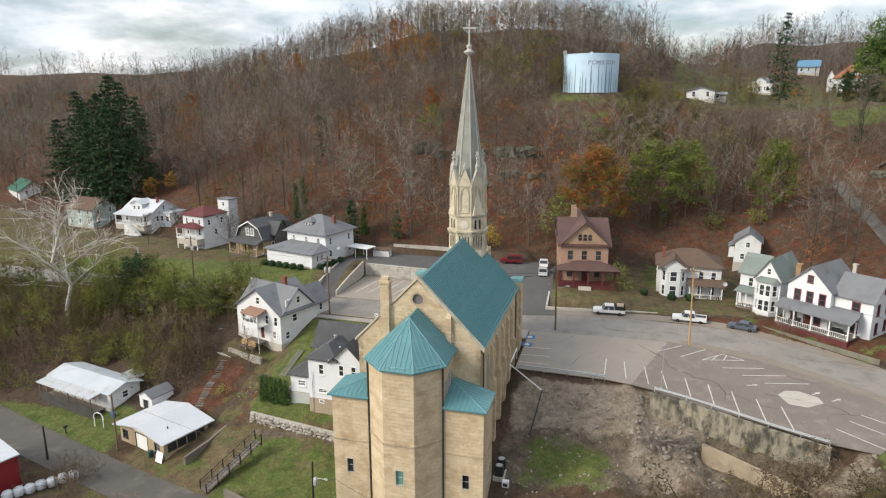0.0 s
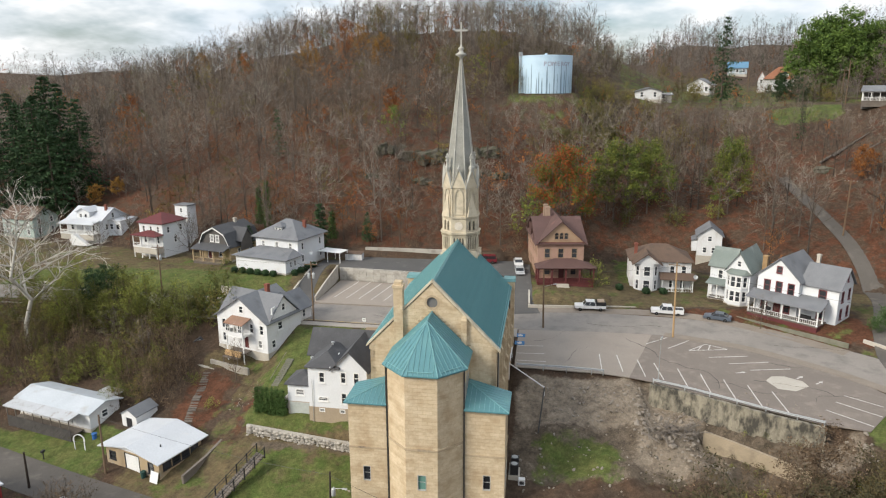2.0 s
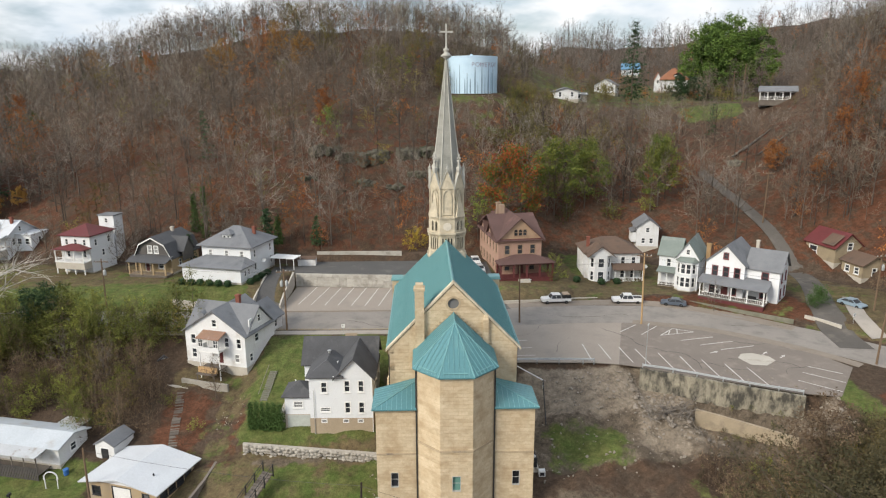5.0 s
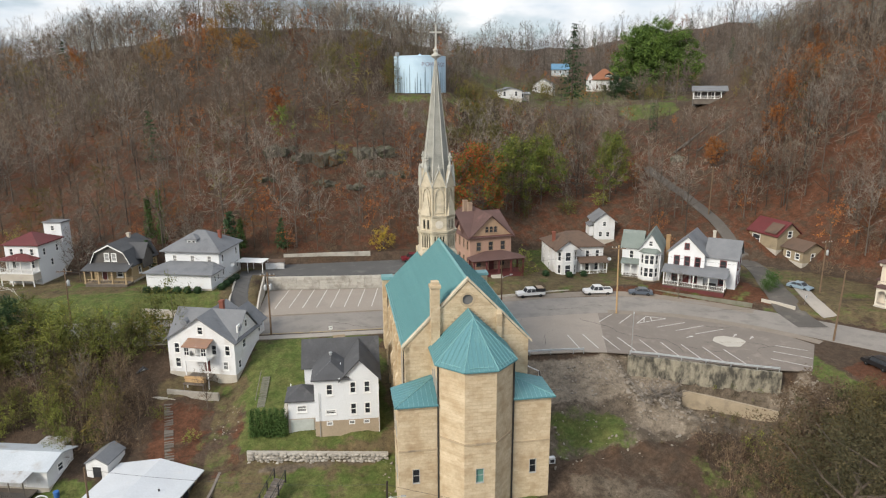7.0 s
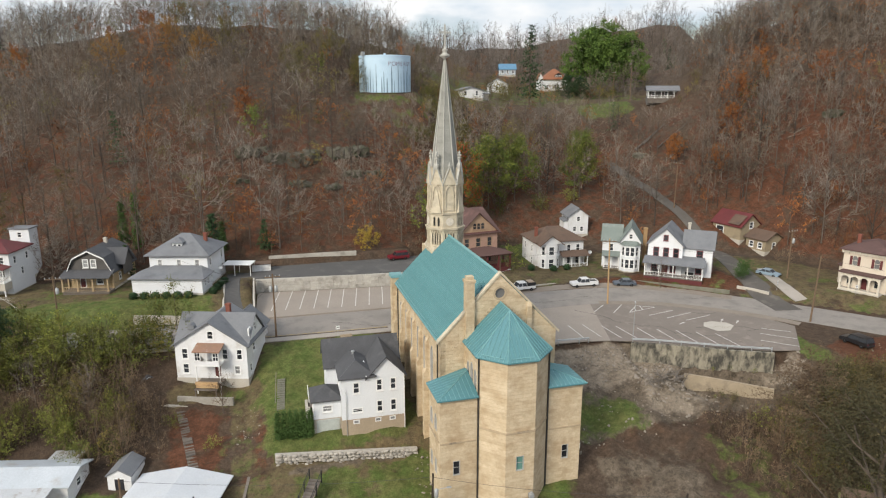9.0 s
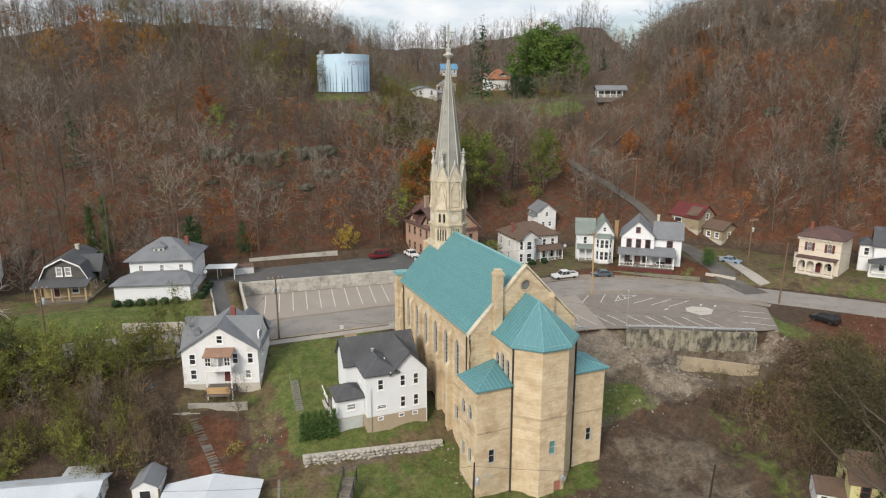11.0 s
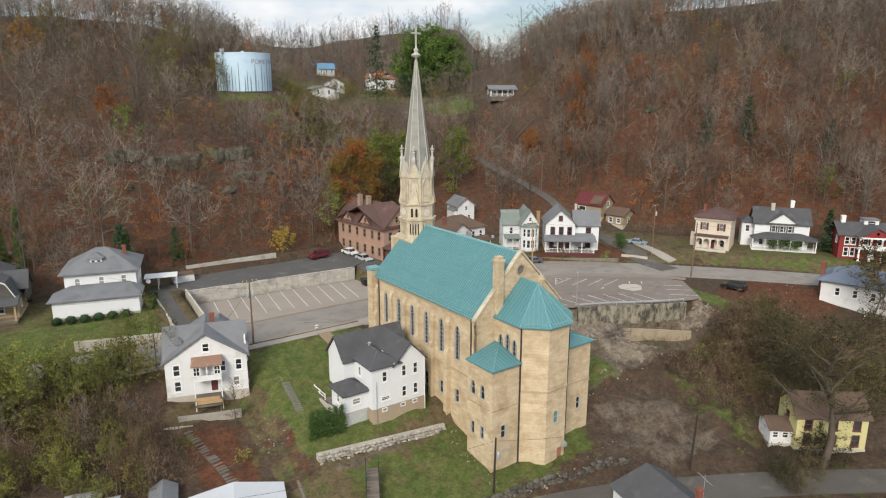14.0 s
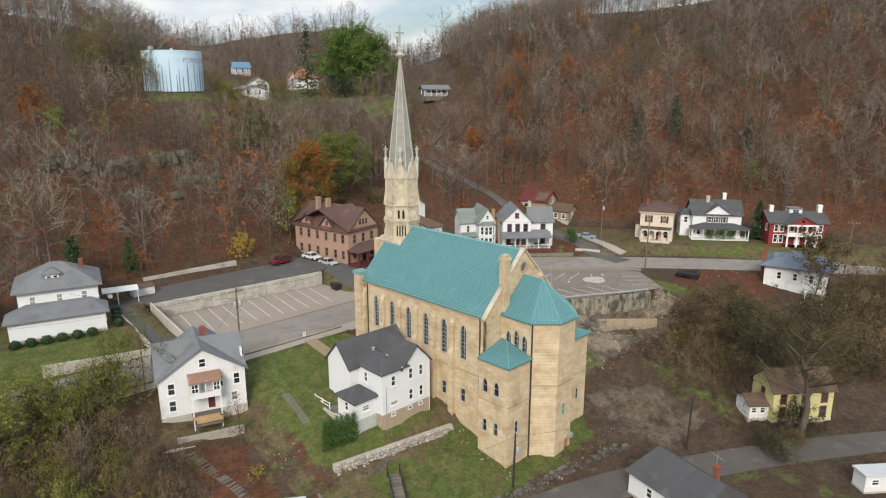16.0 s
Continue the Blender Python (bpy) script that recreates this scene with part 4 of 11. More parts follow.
def ribbon(pts, width, lift, thick=0.12, step=1.2, offset=0.0, taper=None, across=5, fz=None):
    line = spline(pts, step)
    g, n = MB(), len(line)
    rows = []
    for k, p in enumerate(line):
        d = (line[min(k + 1, n - 1)] - line[max(k - 1, 0)]).normalized()
        side = Vector((-d.y, d.x, 0))
        w = width if taper is None else width + (taper - width) * k / (n - 1)
        row = [p + side * (offset + w * (0.5 - j / (across - 1))) for j in range(across)]
        mid = (fz or z_at)(p.x + side.x * offset, p.y + side.y * offset)
        rows.append([(q.x, q.y, (0.35 * mid + 0.65 * (fz or z_at)(q.x, q.y)) + lift) for q in row])
    vs = [q for r in rows for q in r] + [(q[0], q[1], q[2] - thick) for r in rows for q in (r[0], r[-1])]
    fs = [(k * across + j, k * across + j + 1, (k + 1) * across + j + 1, (k + 1) * across + j) for k in range(n - 1) for j in range(across - 1)]
    fs = [f[::-1] for f in fs]
    o = n * across
    fs += [(k * across, (k + 1) * across, o + 2 * (k + 1), o + 2 * k)[::-1] for k in range(n - 1)]
    fs += [(k * across + across - 1, o + 2 * k + 1, o + 2 * (k + 1) + 1, (k + 1) * across + across - 1)[::-1] for k in range(n - 1)]
    return g.add(vs, fs)


def slab(poly, z, thick=0.12):
    return MB().prism(poly, z - thick, z)


STREET = [(-300, 117), (-110, 112.5), (-75, 111), (-52, 110.2), (-30, 109.6), (-10, 110.8), (8, 111.2), (22, 108.6), (35, 99.4), (44.5, 89.5), (58, 73.5), (72, 55), (90, 31), (130, -20)]
single("road", ribbon(STREET, 9.6, 0.06), ROAD, "worn grey asphalt street curving through town", "street", kind="structure")
single("road", ribbon([(-160, 100), (-130, 86), (-100, 76), (-75, 68.5), (-53, 62.8), (-28, 57.0), (-8, 47.6), (12, 35), (30, 21), (60, -5)], 7.2, 0.08, taper=4.6), LANE, "patched narrow asphalt lane below the church", "lane", kind="structure")
single("road", ribbon([(42, 93), (43.6, 102), (46.2, 110), (49.8, 118), (52.6, 126), (53.6, 133), (53.2, 140), (52.0, 148), (50.6, 157), (47.5, 170)], 5.2, 0.10, taper=3.2), LANE, "narrow lane climbing into the wooded hill", "lane", kind="structure")
single("road", ribbon([(-13.0, 114), (-14.2, 120), (-15.2, 128), (-15.6, 138)], 6.0, 0.09, across=3), DARKASPH, "dark asphalt side street beside the church", "street", kind="structure")
single("driveway", ribbon([(48.2, 96.6), (48.6, 102), (51.0, 108), (54.0, 114)], 2.6, 0.13, across=3), WALKMAT, "pale concrete driveway beside the hill lane", "driveway", kind="structure")
single("road", ribbon([(-56, 114.5), (-56, 120), (-56, 127), (-55.8, 136)], 5.2, 0.09, across=3), DARKASPH, "dark asphalt driveway ramp", "driveway", kind="structure")
single("car_park", slab([(-13.6, 90.0), (-1, 89.4), (2.8, 88.6), (8.6, 107.0), (-13.6, 107.2)], 0.045), LOTPALE, "pale worn asphalt car park beside the church", "car park", kind="structure")
single("car_park", slab([(2.8, 88.6), (5.6, 87.6), (24.4, 78.1), (29.5, 76.9), (36.8, 86), (34.0, 92.8), (21.5, 102.4), (8.6, 107.0)], 0.040), LOTMAT, "brown-grey asphalt car park with white stall lines", "car park", kind="structure")
single("car_park", slab([(-53.2, 114.5), (-17.6, 114.0), (-19.4, 126.9), (-52.6, 130.1)], 0.31, 0.45), LOTPALE, "pale car park below a block wall", "car park", kind="structure")
single("car_park", slab([(-53.4, 130.9), (-19.2, 127.7), (-13.2, 131), (-14.0, 140.2), (-53.4, 140.3)], 3.06, 0.3), DARKASPH, "dark upper car park above a block wall", "car park", kind="structure")
single("pavement", ribbon([(-110, 105.6), (-75, 104.6), (-52, 103.9), (-31, 103.4)], 1.7, 0.10, across=3), WALKMAT, "worn concrete pavement along the street", "pavement", kind="structure")
single("pavement", slab([(-31, 102.2), (-13.8, 102.2), (-13.8, 106.0), (-31, 105.2)], 0.10, 0.3), WALKMAT, "worn concrete forecourt before the church", "pavement", kind="structure")
single("verge", ribbon([(10.5, 106.9), (16, 105.0), (21.8, 102.7), (29, 97.4), (34.5, 92.2), (38.5, 86.6)], 1.9, 0.075, 0.05, across=3), mat("tan_gritty_verge", (0.265, 0.222, 0.180), (0.215, 0.180, 0.148), 0.95, 0.5, 6, world=True, stain=(0.20, 0.16, 0.12), stain_scale=0.5), "tan gritty verge between car park and street", "verge", kind="structure")
single("verge", ribbon([(-10.5, 116.7), (2, 117.5), (11, 117.4), (20, 115.3), (29, 109.6), (37, 102.4)], 2.8, 0.07, 0.05, across=3), bpy.data.materials["tan_gritty_verge"], "tan gritty verge before the front yards", "verge", kind="structure")


def asphalt_cracks():
    """Thin dark sealed cracks wandering over the car park and the street."""
    rnd = random.Random(61)
    tar = mat("dark_crack_sealer", (0.085, 0.075, 0.066), None, 0.9, 2, 9)
    for x, y, a, n in ((4, 104, -60, 16), (9, 95, 10, 18), (20, 90, -30, 16), (26, 84, 60, 12), (-11, 101, -5, 16), (-6, 93, 80, 12), (14, 88, 20, 14), (24, 97, -40, 14), (-40, 109.6, -3, 22), (-2, 110.5, 4, 20), (27, 104.2, -38, 16)):
        pts, p = [], Vector((x, y, 0))
        for k in range(n):
            pts.append((p.x, p.y))
            a += rnd.uniform(-28, 28)
            p = p + Vector((math.cos(radians(a)), math.sin(radians(a)), 0)) * 0.7
        g = MB()
        w = [rnd.uniform(0.025, 0.06) for _ in pts]
        z = 0.075 if y > 104.1 else 0.052
        rows_ = [[(q[0] - w[k], q[1] - w[k], z), (q[0] + w[k], q[1] + w[k], z), (q[0], q[1], z - 0.02)] for k, q in enumerate(pts)]
        single("asphalt_crack", g.loft(rows_), tar, "dark sealed crack in the asphalt", "crack", kind="structure")


asphalt_cracks()
single("road_line", ribbon([(-75, 106.5), (-52, 105.6), (-31, 105.0), (-14, 106.2)], 0.14, 0.075, 0.01, across=2), LINE_Y, "faded yellow edge line on the street", "road marking", kind="structure")

# ---- the church ----
CX = -22.75                       # middle line of the nave
Y0, Y1 = 72.15, 99.0              # altar gable, entrance front
EAVE, RIDGE = 9.85, 17.7
HALF = 7.75


def church():
    ch = thing("church", "large sandstone church with teal metal roof and tall grey spire", "church")
    base = -1.5
    # nave walls with lancets above and square windows below
    bay = [76.5, 80.35, 84.2, 88.05, 91.9, 95.75]
    L = Y1 - Y0
    for side, name in ((-1, "west"), (1, "east")):
        m = pose(CX + side * HALF, (Y0 + Y1) / 2, -9.0, 0, 0, 90 * side)
        conv = (lambda y: (y - (Y0 + Y1) / 2) * side)
        holes, jobs = [], []
        for k, y in enumerate(bay):
            u = conv(y)
            holes.append([(a + u, b + 11.3) for a, b in arch(1.25, 5.2)])
            jobs.append(("lancet", u, 11.3, 1.25, 5.2, GLASS_LEAD, "lead"))
            if k < 5:
                v = 4.75
                holes.append([(a + u, b + v) for a, b in rect(1.0, 2.1)])
                jobs.append(("rect", u, v, 1.0, 2.1, GLASS, "sash"))
        part("wall", plate(rect(L, EAVE + 9.0), holes, 0.6), STONE, ch, m=m)
        for shape, u, v, w, h, pane, bars in jobs:
            window(ch, m @ pose(u, 0, v), shape, w, h, SASHGREY, pane, bars=bars, casing=0.03, depth=0.3, sill=False, edge=0.04 if shape == "lancet" else 0.03)
        # stepped buttresses between the bays
        bt = MB()
        bt.loft([[(-0.4, -0.75, 0), (0.4, -0.75, 0), (0.4, 0.05, 0), (-0.4, 0.05, 0)], [(-0.4, -0.75, 12.0), (0.4, -0.75, 12.0), (0.4, 0.05, 12.0), (-0.4, 0.05, 12.0)],
                 [(-0.4, -0.42, 12.6), (0.4, -0.42, 12.6), (0.4, 0.05, 12.6), (-0.4, 0.05, 12.6)], [(-0.4, -0.42, 16.4), (0.4, -0.42, 16.4), (0.4, 0.05, 16.4), (-0.4, 0.05, 16.4)],
                 [(-0.4, 0.02, 17.3), (0.4, 0.02, 17.3), (0.4, 0.05, 17.3), (-0.4, 0.05, 17.3)]])
        bm_ = bt.mesh("buttress", STONE)
        for y in [(a + b) / 2 for a, b in zip(bay, bay[1:])] + [Y1 - 0.5]:
            part("buttress", bm_, None, ch, m=m @ pose(conv(y), 0, 0))
        part("eaves_band", MB().box(-L / 2 + 0.4, L / 2, -0.14, -0.002, 18.05, 18.6), STONE_TRIM, ch, m=m)
        part("string_course", MB().box(-L / 2 + 0.4, L / 2, -0.09, -0.002, 9.6, 9.85), STONE_TRIM, ch, m=m)
        part("gutter", MB().box(-L / 2 + 0.5, L / 2, -0.42, -0.26, 18.62, 18.78), TEAL_LIGHT, ch, m=m)
        for y in (Y1 - 1.2, Y0 + 1.1):
            part("downpipe", MB().box(conv(y) - 0.07, conv(y) + 0.07, -0.2, -0.05, 3.0, 18.6), COPPER, ch, m=m)
    # altar gable with its parapet
    mg = pose(CX, Y0, 0)
    g_out = [(-HALF, -9), (HALF, -9), (HALF, EAVE - 0.1), (0.0, RIDGE + 0.0), (-HALF, EAVE - 0.1)]
    part("gable_wall", plate(g_out, [[(u, v + 15.35) for u, v in disc(0.72)]], 0.6), STONE, ch, m=mg)
    window(ch, mg @ pose(0, 0, 14.63), "round", 1.44, 1.44, STONE_TRIM, GLASS_PALE, bars="none", casing=0.2, depth=0.25, sill=False, name="round_window")
    cop = MB()
    for s in (-1, 1):
        a, b = (s * (HALF + 0.45), EAVE - 0.45), (0, RIDGE + 0.15)
        prof = [(a[0], a[1]), (b[0], b[1]), (b[0], b[1] + 0.33), (a[0], a[1] + 0.30)]
        if s > 0:
            prof = prof[::-1]
        cop.prism_y(prof, Y0 - 0.12, Y0 + 0.55)
    cop.v = [(x + CX, y, z) for x, y, z in cop.v]
    part("coping", cop, STONE_PALE, ch)
    # entrance front
    part("gable_wall", plate([(-HALF, -1.5), (HALF, -1.5), (HALF, EAVE - 0.1), (0, RIDGE - 0.4), (-HALF, EAVE - 0.1)], [], 0.6), STONE, ch, m=pose(CX, Y1, 0, 0, 0, 180))
    for s in (-1, 1):
        part("corner_pier", MB().box(CX + s * HALF - 0.8, CX + s * HALF + 0.8, Y1 - 0.2, Y1 + 1.4, -1.5, EAVE + 0.7), STONE, ch)
        part("pier_cap", MB().loft([[(CX + s * HALF + a, Y1 + 0.6 + b, EAVE + 0.7) for a, b in ((-1, -1), (1, -1), (1, 1), (-1, 1))], [(CX + s * HALF + a, Y1 + 0.6 + b, EAVE + 1.15) for a, b in ((-.9, -.9), (.9, -.9), (.9, .9), (-.9, .9))]]), TEAL_LIGHT, ch)
    # nave roof: two slopes, each cut round the tower
    over = 0.35
    for s in (-1, 1):
        a = Vector((CX + s * (HALF + over), 0, EAVE - over * 0.95))
        b = Vector((CX, 0, RIDGE))
        up = (b - a).normalized()
        nrm = Vector((-s * up.z * -1, 0, abs(up.x)))
        pts = [(a, Y0 + 0.5), (a, Y1 + 0.35), (b + (a - b) * (2.75 / (HALF + over)), Y1 + 0.35), (b + (a - b) * (2.75 / (HALF + over)), 95.35), (b, 95.35), (b, Y0 + 0.5)]
        top = [Vector((p.x, y, p.z)) + nrm * 0.1 for p, y in pts]
        bot = [Vector((p.x, y, p.z)) - nrm * 0.1 for p, y in pts]
        n = len(pts)
        g = MB()
        order = tuple(range(n)) if s > 0 else tuple(range(n))[::-1]
        g.add(top + bot, [order, tuple(n + k for k in order[::-1])] + [((k, n + k, n + (k + 1) % n, (k + 1) % n) if s > 0 else (k, (k + 1) % n, n + (k + 1) % n, n + k)) for k in range(n)])
        rf = part("roof", g, TEAL, ch)
        length = (b - a).length
        seam = MB().box(0.02, length - 0.02, -0.034, 0.034, 0, 0.10).mesh("seam", TEAL_LIGHT)
        short = MB().box(0.02, length * (1 - 2.75 / (HALF + over)) - 0.02, -0.034, 0.034, 0, 0.10).mesh("seam", TEAL_LIGHT)
        y = Y0 + 0.62
        while y < Y1 + 0.2:
            mm = Matrix.Translation((a.x, y, a.z)) @ Matrix((( up.x, 0, nrm.x, 0), (0, 1, 0, 0), (up.z, 0, nrm.z, 0), (0, 0, 0, 1))) @ pose(0, 0, 0.1)
            part("seam", seam if y < 95.3 else short, None, rf, m=mm)
            y += 0.46
        part("snow_guard", MB().box(Y0 + 0.8, Y1, -0.03, 0.03, 0, 0.05), TEAL_LIGHT, ch, m=Matrix.Translation(a + up * 0.5 + nrm * 0.17) @ pose(0, 0, 0, 0, 0, 90) @ pose(0, 0, 0))
    part("ridge_cap", MB().prism_y([(CX - 0.22, RIDGE + 0.02), (CX + 0.22, RIDGE + 0.02), (CX, RIDGE + 0.28)], Y0 + 0.5, 95.35), TEAL_LIGHT, ch)
    # chimney and the strip buttress on the altar gable
    part("chimney", MB().box(CX - 4.6, CX - 3.5, Y0 - 0.45, Y0 + 0.6, 6.0, 17.1).box(CX - 4.72, CX - 3.38, Y0 - 0.57, Y0 + 0.72, 17.1, 17.45).box(CX - 4.5, CX - 3.6, Y0 - 0.35, Y0 + 0.5, 17.45, 17.9), STONE, ch)
    part("strip_buttress", MB().box(CX + 3.55, CX + 4.2, Y0 - 0.4, Y0 - 0.002, 4.0, 13.4).loft([[(CX + 3.55, Y0 - 0.4, 13.4), (CX + 4.2, Y0 - 0.4, 13.4), (CX + 4.2, Y0 - 0.002, 13.4), (CX + 3.55, Y0 - 0.002, 13.4)], [(CX + 3.7, Y0 - 0.05, 14.0), (CX + 4.05, Y0 - 0.05, 14.0), (CX + 4.05, Y0 - 0.002, 14.0), (CX + 3.7, Y0 - 0.002, 14.0)]]), STONE, ch)
    # apse of five sides
    zb, zt = -12.3, 9.6
    w1, w2, ya, yb = 4.5, 1.85, 66.95, 64.35
    pl = [(-w1, Y0), (-w1, ya), (-w2, yb), (w2, yb), (w1, ya), (w1, Y0)]
    for k in range(5):
        (xa, y_a), (xb, y_b) = pl[k], pl[k + 1]
        ln = math.hypot(xb - xa, y_b - y_a)
        ang = math.degrees(math.atan2(y_b - y_a, xb - xa))
        m = pose(CX + (xa + xb) / 2, (y_a + y_b) / 2, zb, 0, 0, ang)
        holes, jobs = [], []
        if k in (0, 4):
            for u in (-1.4, 0, 1.4):
                holes.append([(a + u, b + 16.6) for a, b in arch(0.95, 3.4 if u == 0 else 3.0)])
                jobs.append(("lancet", u, 16.6, 0.95, 3.4 if u == 0 else 3.0, GLASS_LEAD, "lead"))
        if k == 2:
            holes.append([(a, b + 7.6) for a, b in rect(0.95, 1.9)])
            jobs.append(("rect", 0.0, 7.6, 0.95, 1.9, GLASS_GREEN, "sash"))
        if k == 2:
            holes.append([(a + 0.95, b + 1.55) for a, b in rect(0.95, 2.1)])
        outline = rect(ln, zt - zb)
        part("apse_wall", plate(outline, holes, 0.6), STONE, ch, m=m)
        for shape, u, v, w, h, pane, bars in jobs:
            window(ch, m @ pose(u, 0, v), shape, w, h, SASHGREY, pane, bars=bars, casing=0.03, depth=0.26, sill=False, edge=0.03)
        if k == 2:
            d = part("door", ring_band(grown(rect(0.95, 2.1), 0.1), rect(0.95, 2.1), -0.05, 0.2), TANTRIM, ch, m=m @ pose(0.95, 0, 1.55))
            part("door_leaf", MB().box(-0.47, 0.47, 0.12, 0.18, 0, 2.1).box(-0.3, 0.3, 0.1, 0.12, 1.1, 1.9), mat("faded_red_door", (0.42, 0.16, 0.13), None, 0.7), d)
            part("vent_unit", MB().box(-0.3, 0.3, -0.7, -0.1, 3.9, 4.4).tube((0, -0.4, 4.4), (0, -0.4, 4.62), 0.22, 0.18, 10), STEEL, ch, m=m @ pose(1.45, 0, 0))
        part("string_course", MB().box(-ln / 2, ln / 2, -0.1, -0.002, 12.55, 12.8), STONE_TRIM, ch, m=m)
        part("eaves_band", MB().box(-ln / 2, ln / 2, -0.12, -0.002, zt - zb - 0.4, zt - zb - 0.02), STONE_TRIM, ch, m=m)
    for s in (-1, 1):
        part("downpipe", MB().box(CX + s * (w1 + 0.04) - 0.08, CX + s * (w1 + 0.04) + 0.08, ya - 0.2, ya - 0.04, -11.6, zt - 0.2), COPPER, ch)
    # apse roof: hip over the five sides with a ridge back to the gable
    o = 0.42
    ev = [(-w1 - o, Y0 - 0.02), (-w1 - o, ya - o * 0.4), (-w2 - o * 0.35, yb - o), (w2 + o * 0.35, yb - o), (w1 + o, ya - o * 0.4), (w1 + o, Y0 - 0.02)]
    ze, zr = 9.55, 14.25
    apx, back = Vector((CX, 68.75, zr)), Vector((CX, Y0 - 0.02, zr + 0.05))
    E = [Vector((CX + x, y, ze)) for x, y in ev]
    for tri in ([E[0], E[1], apx, back], [E[1], E[2], apx], [E[2], E[3], apx], [E[3], E[4], apx], [E[4], E[5], back, apx]):
        n = len(tri)
        nrm = (tri[1] - tri[0]).cross(tri[2] - tri[0]).normalized()
        g = MB().add(list(tri) + [p - Vector((0, 0, 0.16)) for p in tri], [tuple(range(n)), tuple(range(n, 2 * n))[::-1]] + [(k, n + k, n + (k + 1) % n, (k + 1) % n) for k in range(n)])
        rf = part("roof", g, TEAL, ch)
        e = (tri[1] - tri[0])
        if n == 4 and tri[2] is back:
            e = tri[1] - tri[0]
        ln, ex = e.length, e.normalized()
        sl = nrm.cross(ex).normalized()
        cnt = max(3, int(ln / 0.55))
        for k in range(1, cnt):
            p = tri[0] + ex * (ln * k / cnt)
            # length up the slope until the panel's border
            best = None
            for q in range(1, n):
                p0, p1 = tri[q], tri[(q + 1) % n]
                a2, d2 = (p0 - p), (p1 - p0)
                den = sl.dot(nrm.cross(d2))
                if abs(den) < 1e-6:
                    continue
                s_ = a2.dot(nrm.cross(d2)) / den
                t_ = -(a2 - sl * s_).dot(d2) / d2.length_squared
                if s_ > 0.05 and -0.01 <= t_ <= 1.01:
                    best = s_ if best is None else min(best, s_)
            if best:
                mm = Matrix(((ex.x, sl.x, nrm.x, p.x), (ex.y, sl.y, nrm.y, p.y), (ex.z, sl.z, nrm.z, p.z), (0, 0, 0, 1)))
                part("seam", MB().box(-0.022, 0.022, 0.03, best - 0.02, 0, 0.065), TEAL_LIGHT, rf, m=mm)
        if n == 3:
            mid = tri[0] + ex * (ln / 2)
            part("snow_guard", MB().box(-ln * 0.33, ln * 0.33, 0.42, 0.5, 0.02, 0.09), TEAL_LIGHT, rf, m=Matrix(((ex.x, sl.x, nrm.x, mid.x), (ex.y, sl.y, nrm.y, mid.y), (ex.z, sl.z, nrm.z, mid.z), (0, 0, 0, 1))))
    for p, q in ((E[1], apx), (E[2], apx), (E[3], apx), (E[4], apx), (apx, back)):
        part("hip_cap", MB().tube(p, q, 0.08, 0.08, 5), TEAL_LIGHT, ch)
    # stepped flashing on the gable beside the apse roof
    fl = MB()
    for s in (-1, 1):
        for k in range(11):
            x = 0.25 + k * 0.42
            z = zr - x * (zr - ze) / (w1 + o) + 0.15
            fl.box(CX + s * x - 0.21, CX + s * x + 0.21, Y0 - 0.05, Y0 - 0.003, z - 0.05, z + 0.14)
    part("stepped_flashing", fl, STONE_TRIM, ch)
    # vestry wings either side of the apse
    for s in (-1, 1):
        xo, xi = CX + s * 9.25, CX + s * 4.52
        x0, x1 = min(xo, xi), max(xo, xi)
        z0, z1, yf, ybk = -12.3, 4.4, 66.95, 72.13
        wn = {"front": [(0.3 * s, 6.6, 0.85, 1.9)]}
        outer = "left" if s < 0 else "right"
        if s < 0:
            wn[outer] = [(-1.1, 6.2, 0.8, 1.9), (0.9, 6.2, 0.8, 1.9), (-1.1, 12.0, 0.95, 2.1, "lancet"), (0.9, 12.0, 0.95, 2.1, "lancet")]
        else:
            wn[outer] = [(-0.9, 6.2, 0.8, 1.9), (1.1, 6.2, 0.8, 1.9)]
        faces = {"front": (x1 - x0, pose((x0 + x1) / 2, yf, z0)), outer: (ybk - yf - 0.6, pose(xo, (yf + 0.6 + ybk) / 2, z0, 0, 0, 90 * s))}
        for face, (span, m) in faces.items():
            hs, rows = [], wn.get(face, [])
            for r in rows:
                poly = arch(r[2], r[3]) if len(r) > 4 else rect(r[2], r[3])
                hs.append([(a + r[0], b + r[1]) for a, b in poly])
            part("wing_wall", plate(rect(span, z1 - z0), hs, 0.6), STONE, ch, m=m)
            for r in rows:
                window(ch, m @ pose(r[0], 0, r[1]), "lancet" if len(r) > 4 else "rect", r[2], r[3], SASHGREY, GLASS, casing=0.03, depth=0.26, sill=False, edge=0.03)
            part("string_course", MB().box(-span / 2, span / 2, -0.1, -0.002, 10.9, 11.1), STONE_TRIM, ch, m=m)
        # lean-to hip roof rising to the inner back corner
        a, b, c, d = x0 - (0.42 if s < 0 else 0), x1 + (0.42 if s > 0 else 0), yf - 0.42, ybk
        ridge = (x1 if s < 0 else x0)
        P = [Vector((a, c, z1)), Vector((b, c, z1)), Vector((b, d, z1)), Vector((a, d, z1))]
        top = Vector((ridge - s * -0.0, ybk - 0.9, z1 + 1.55))
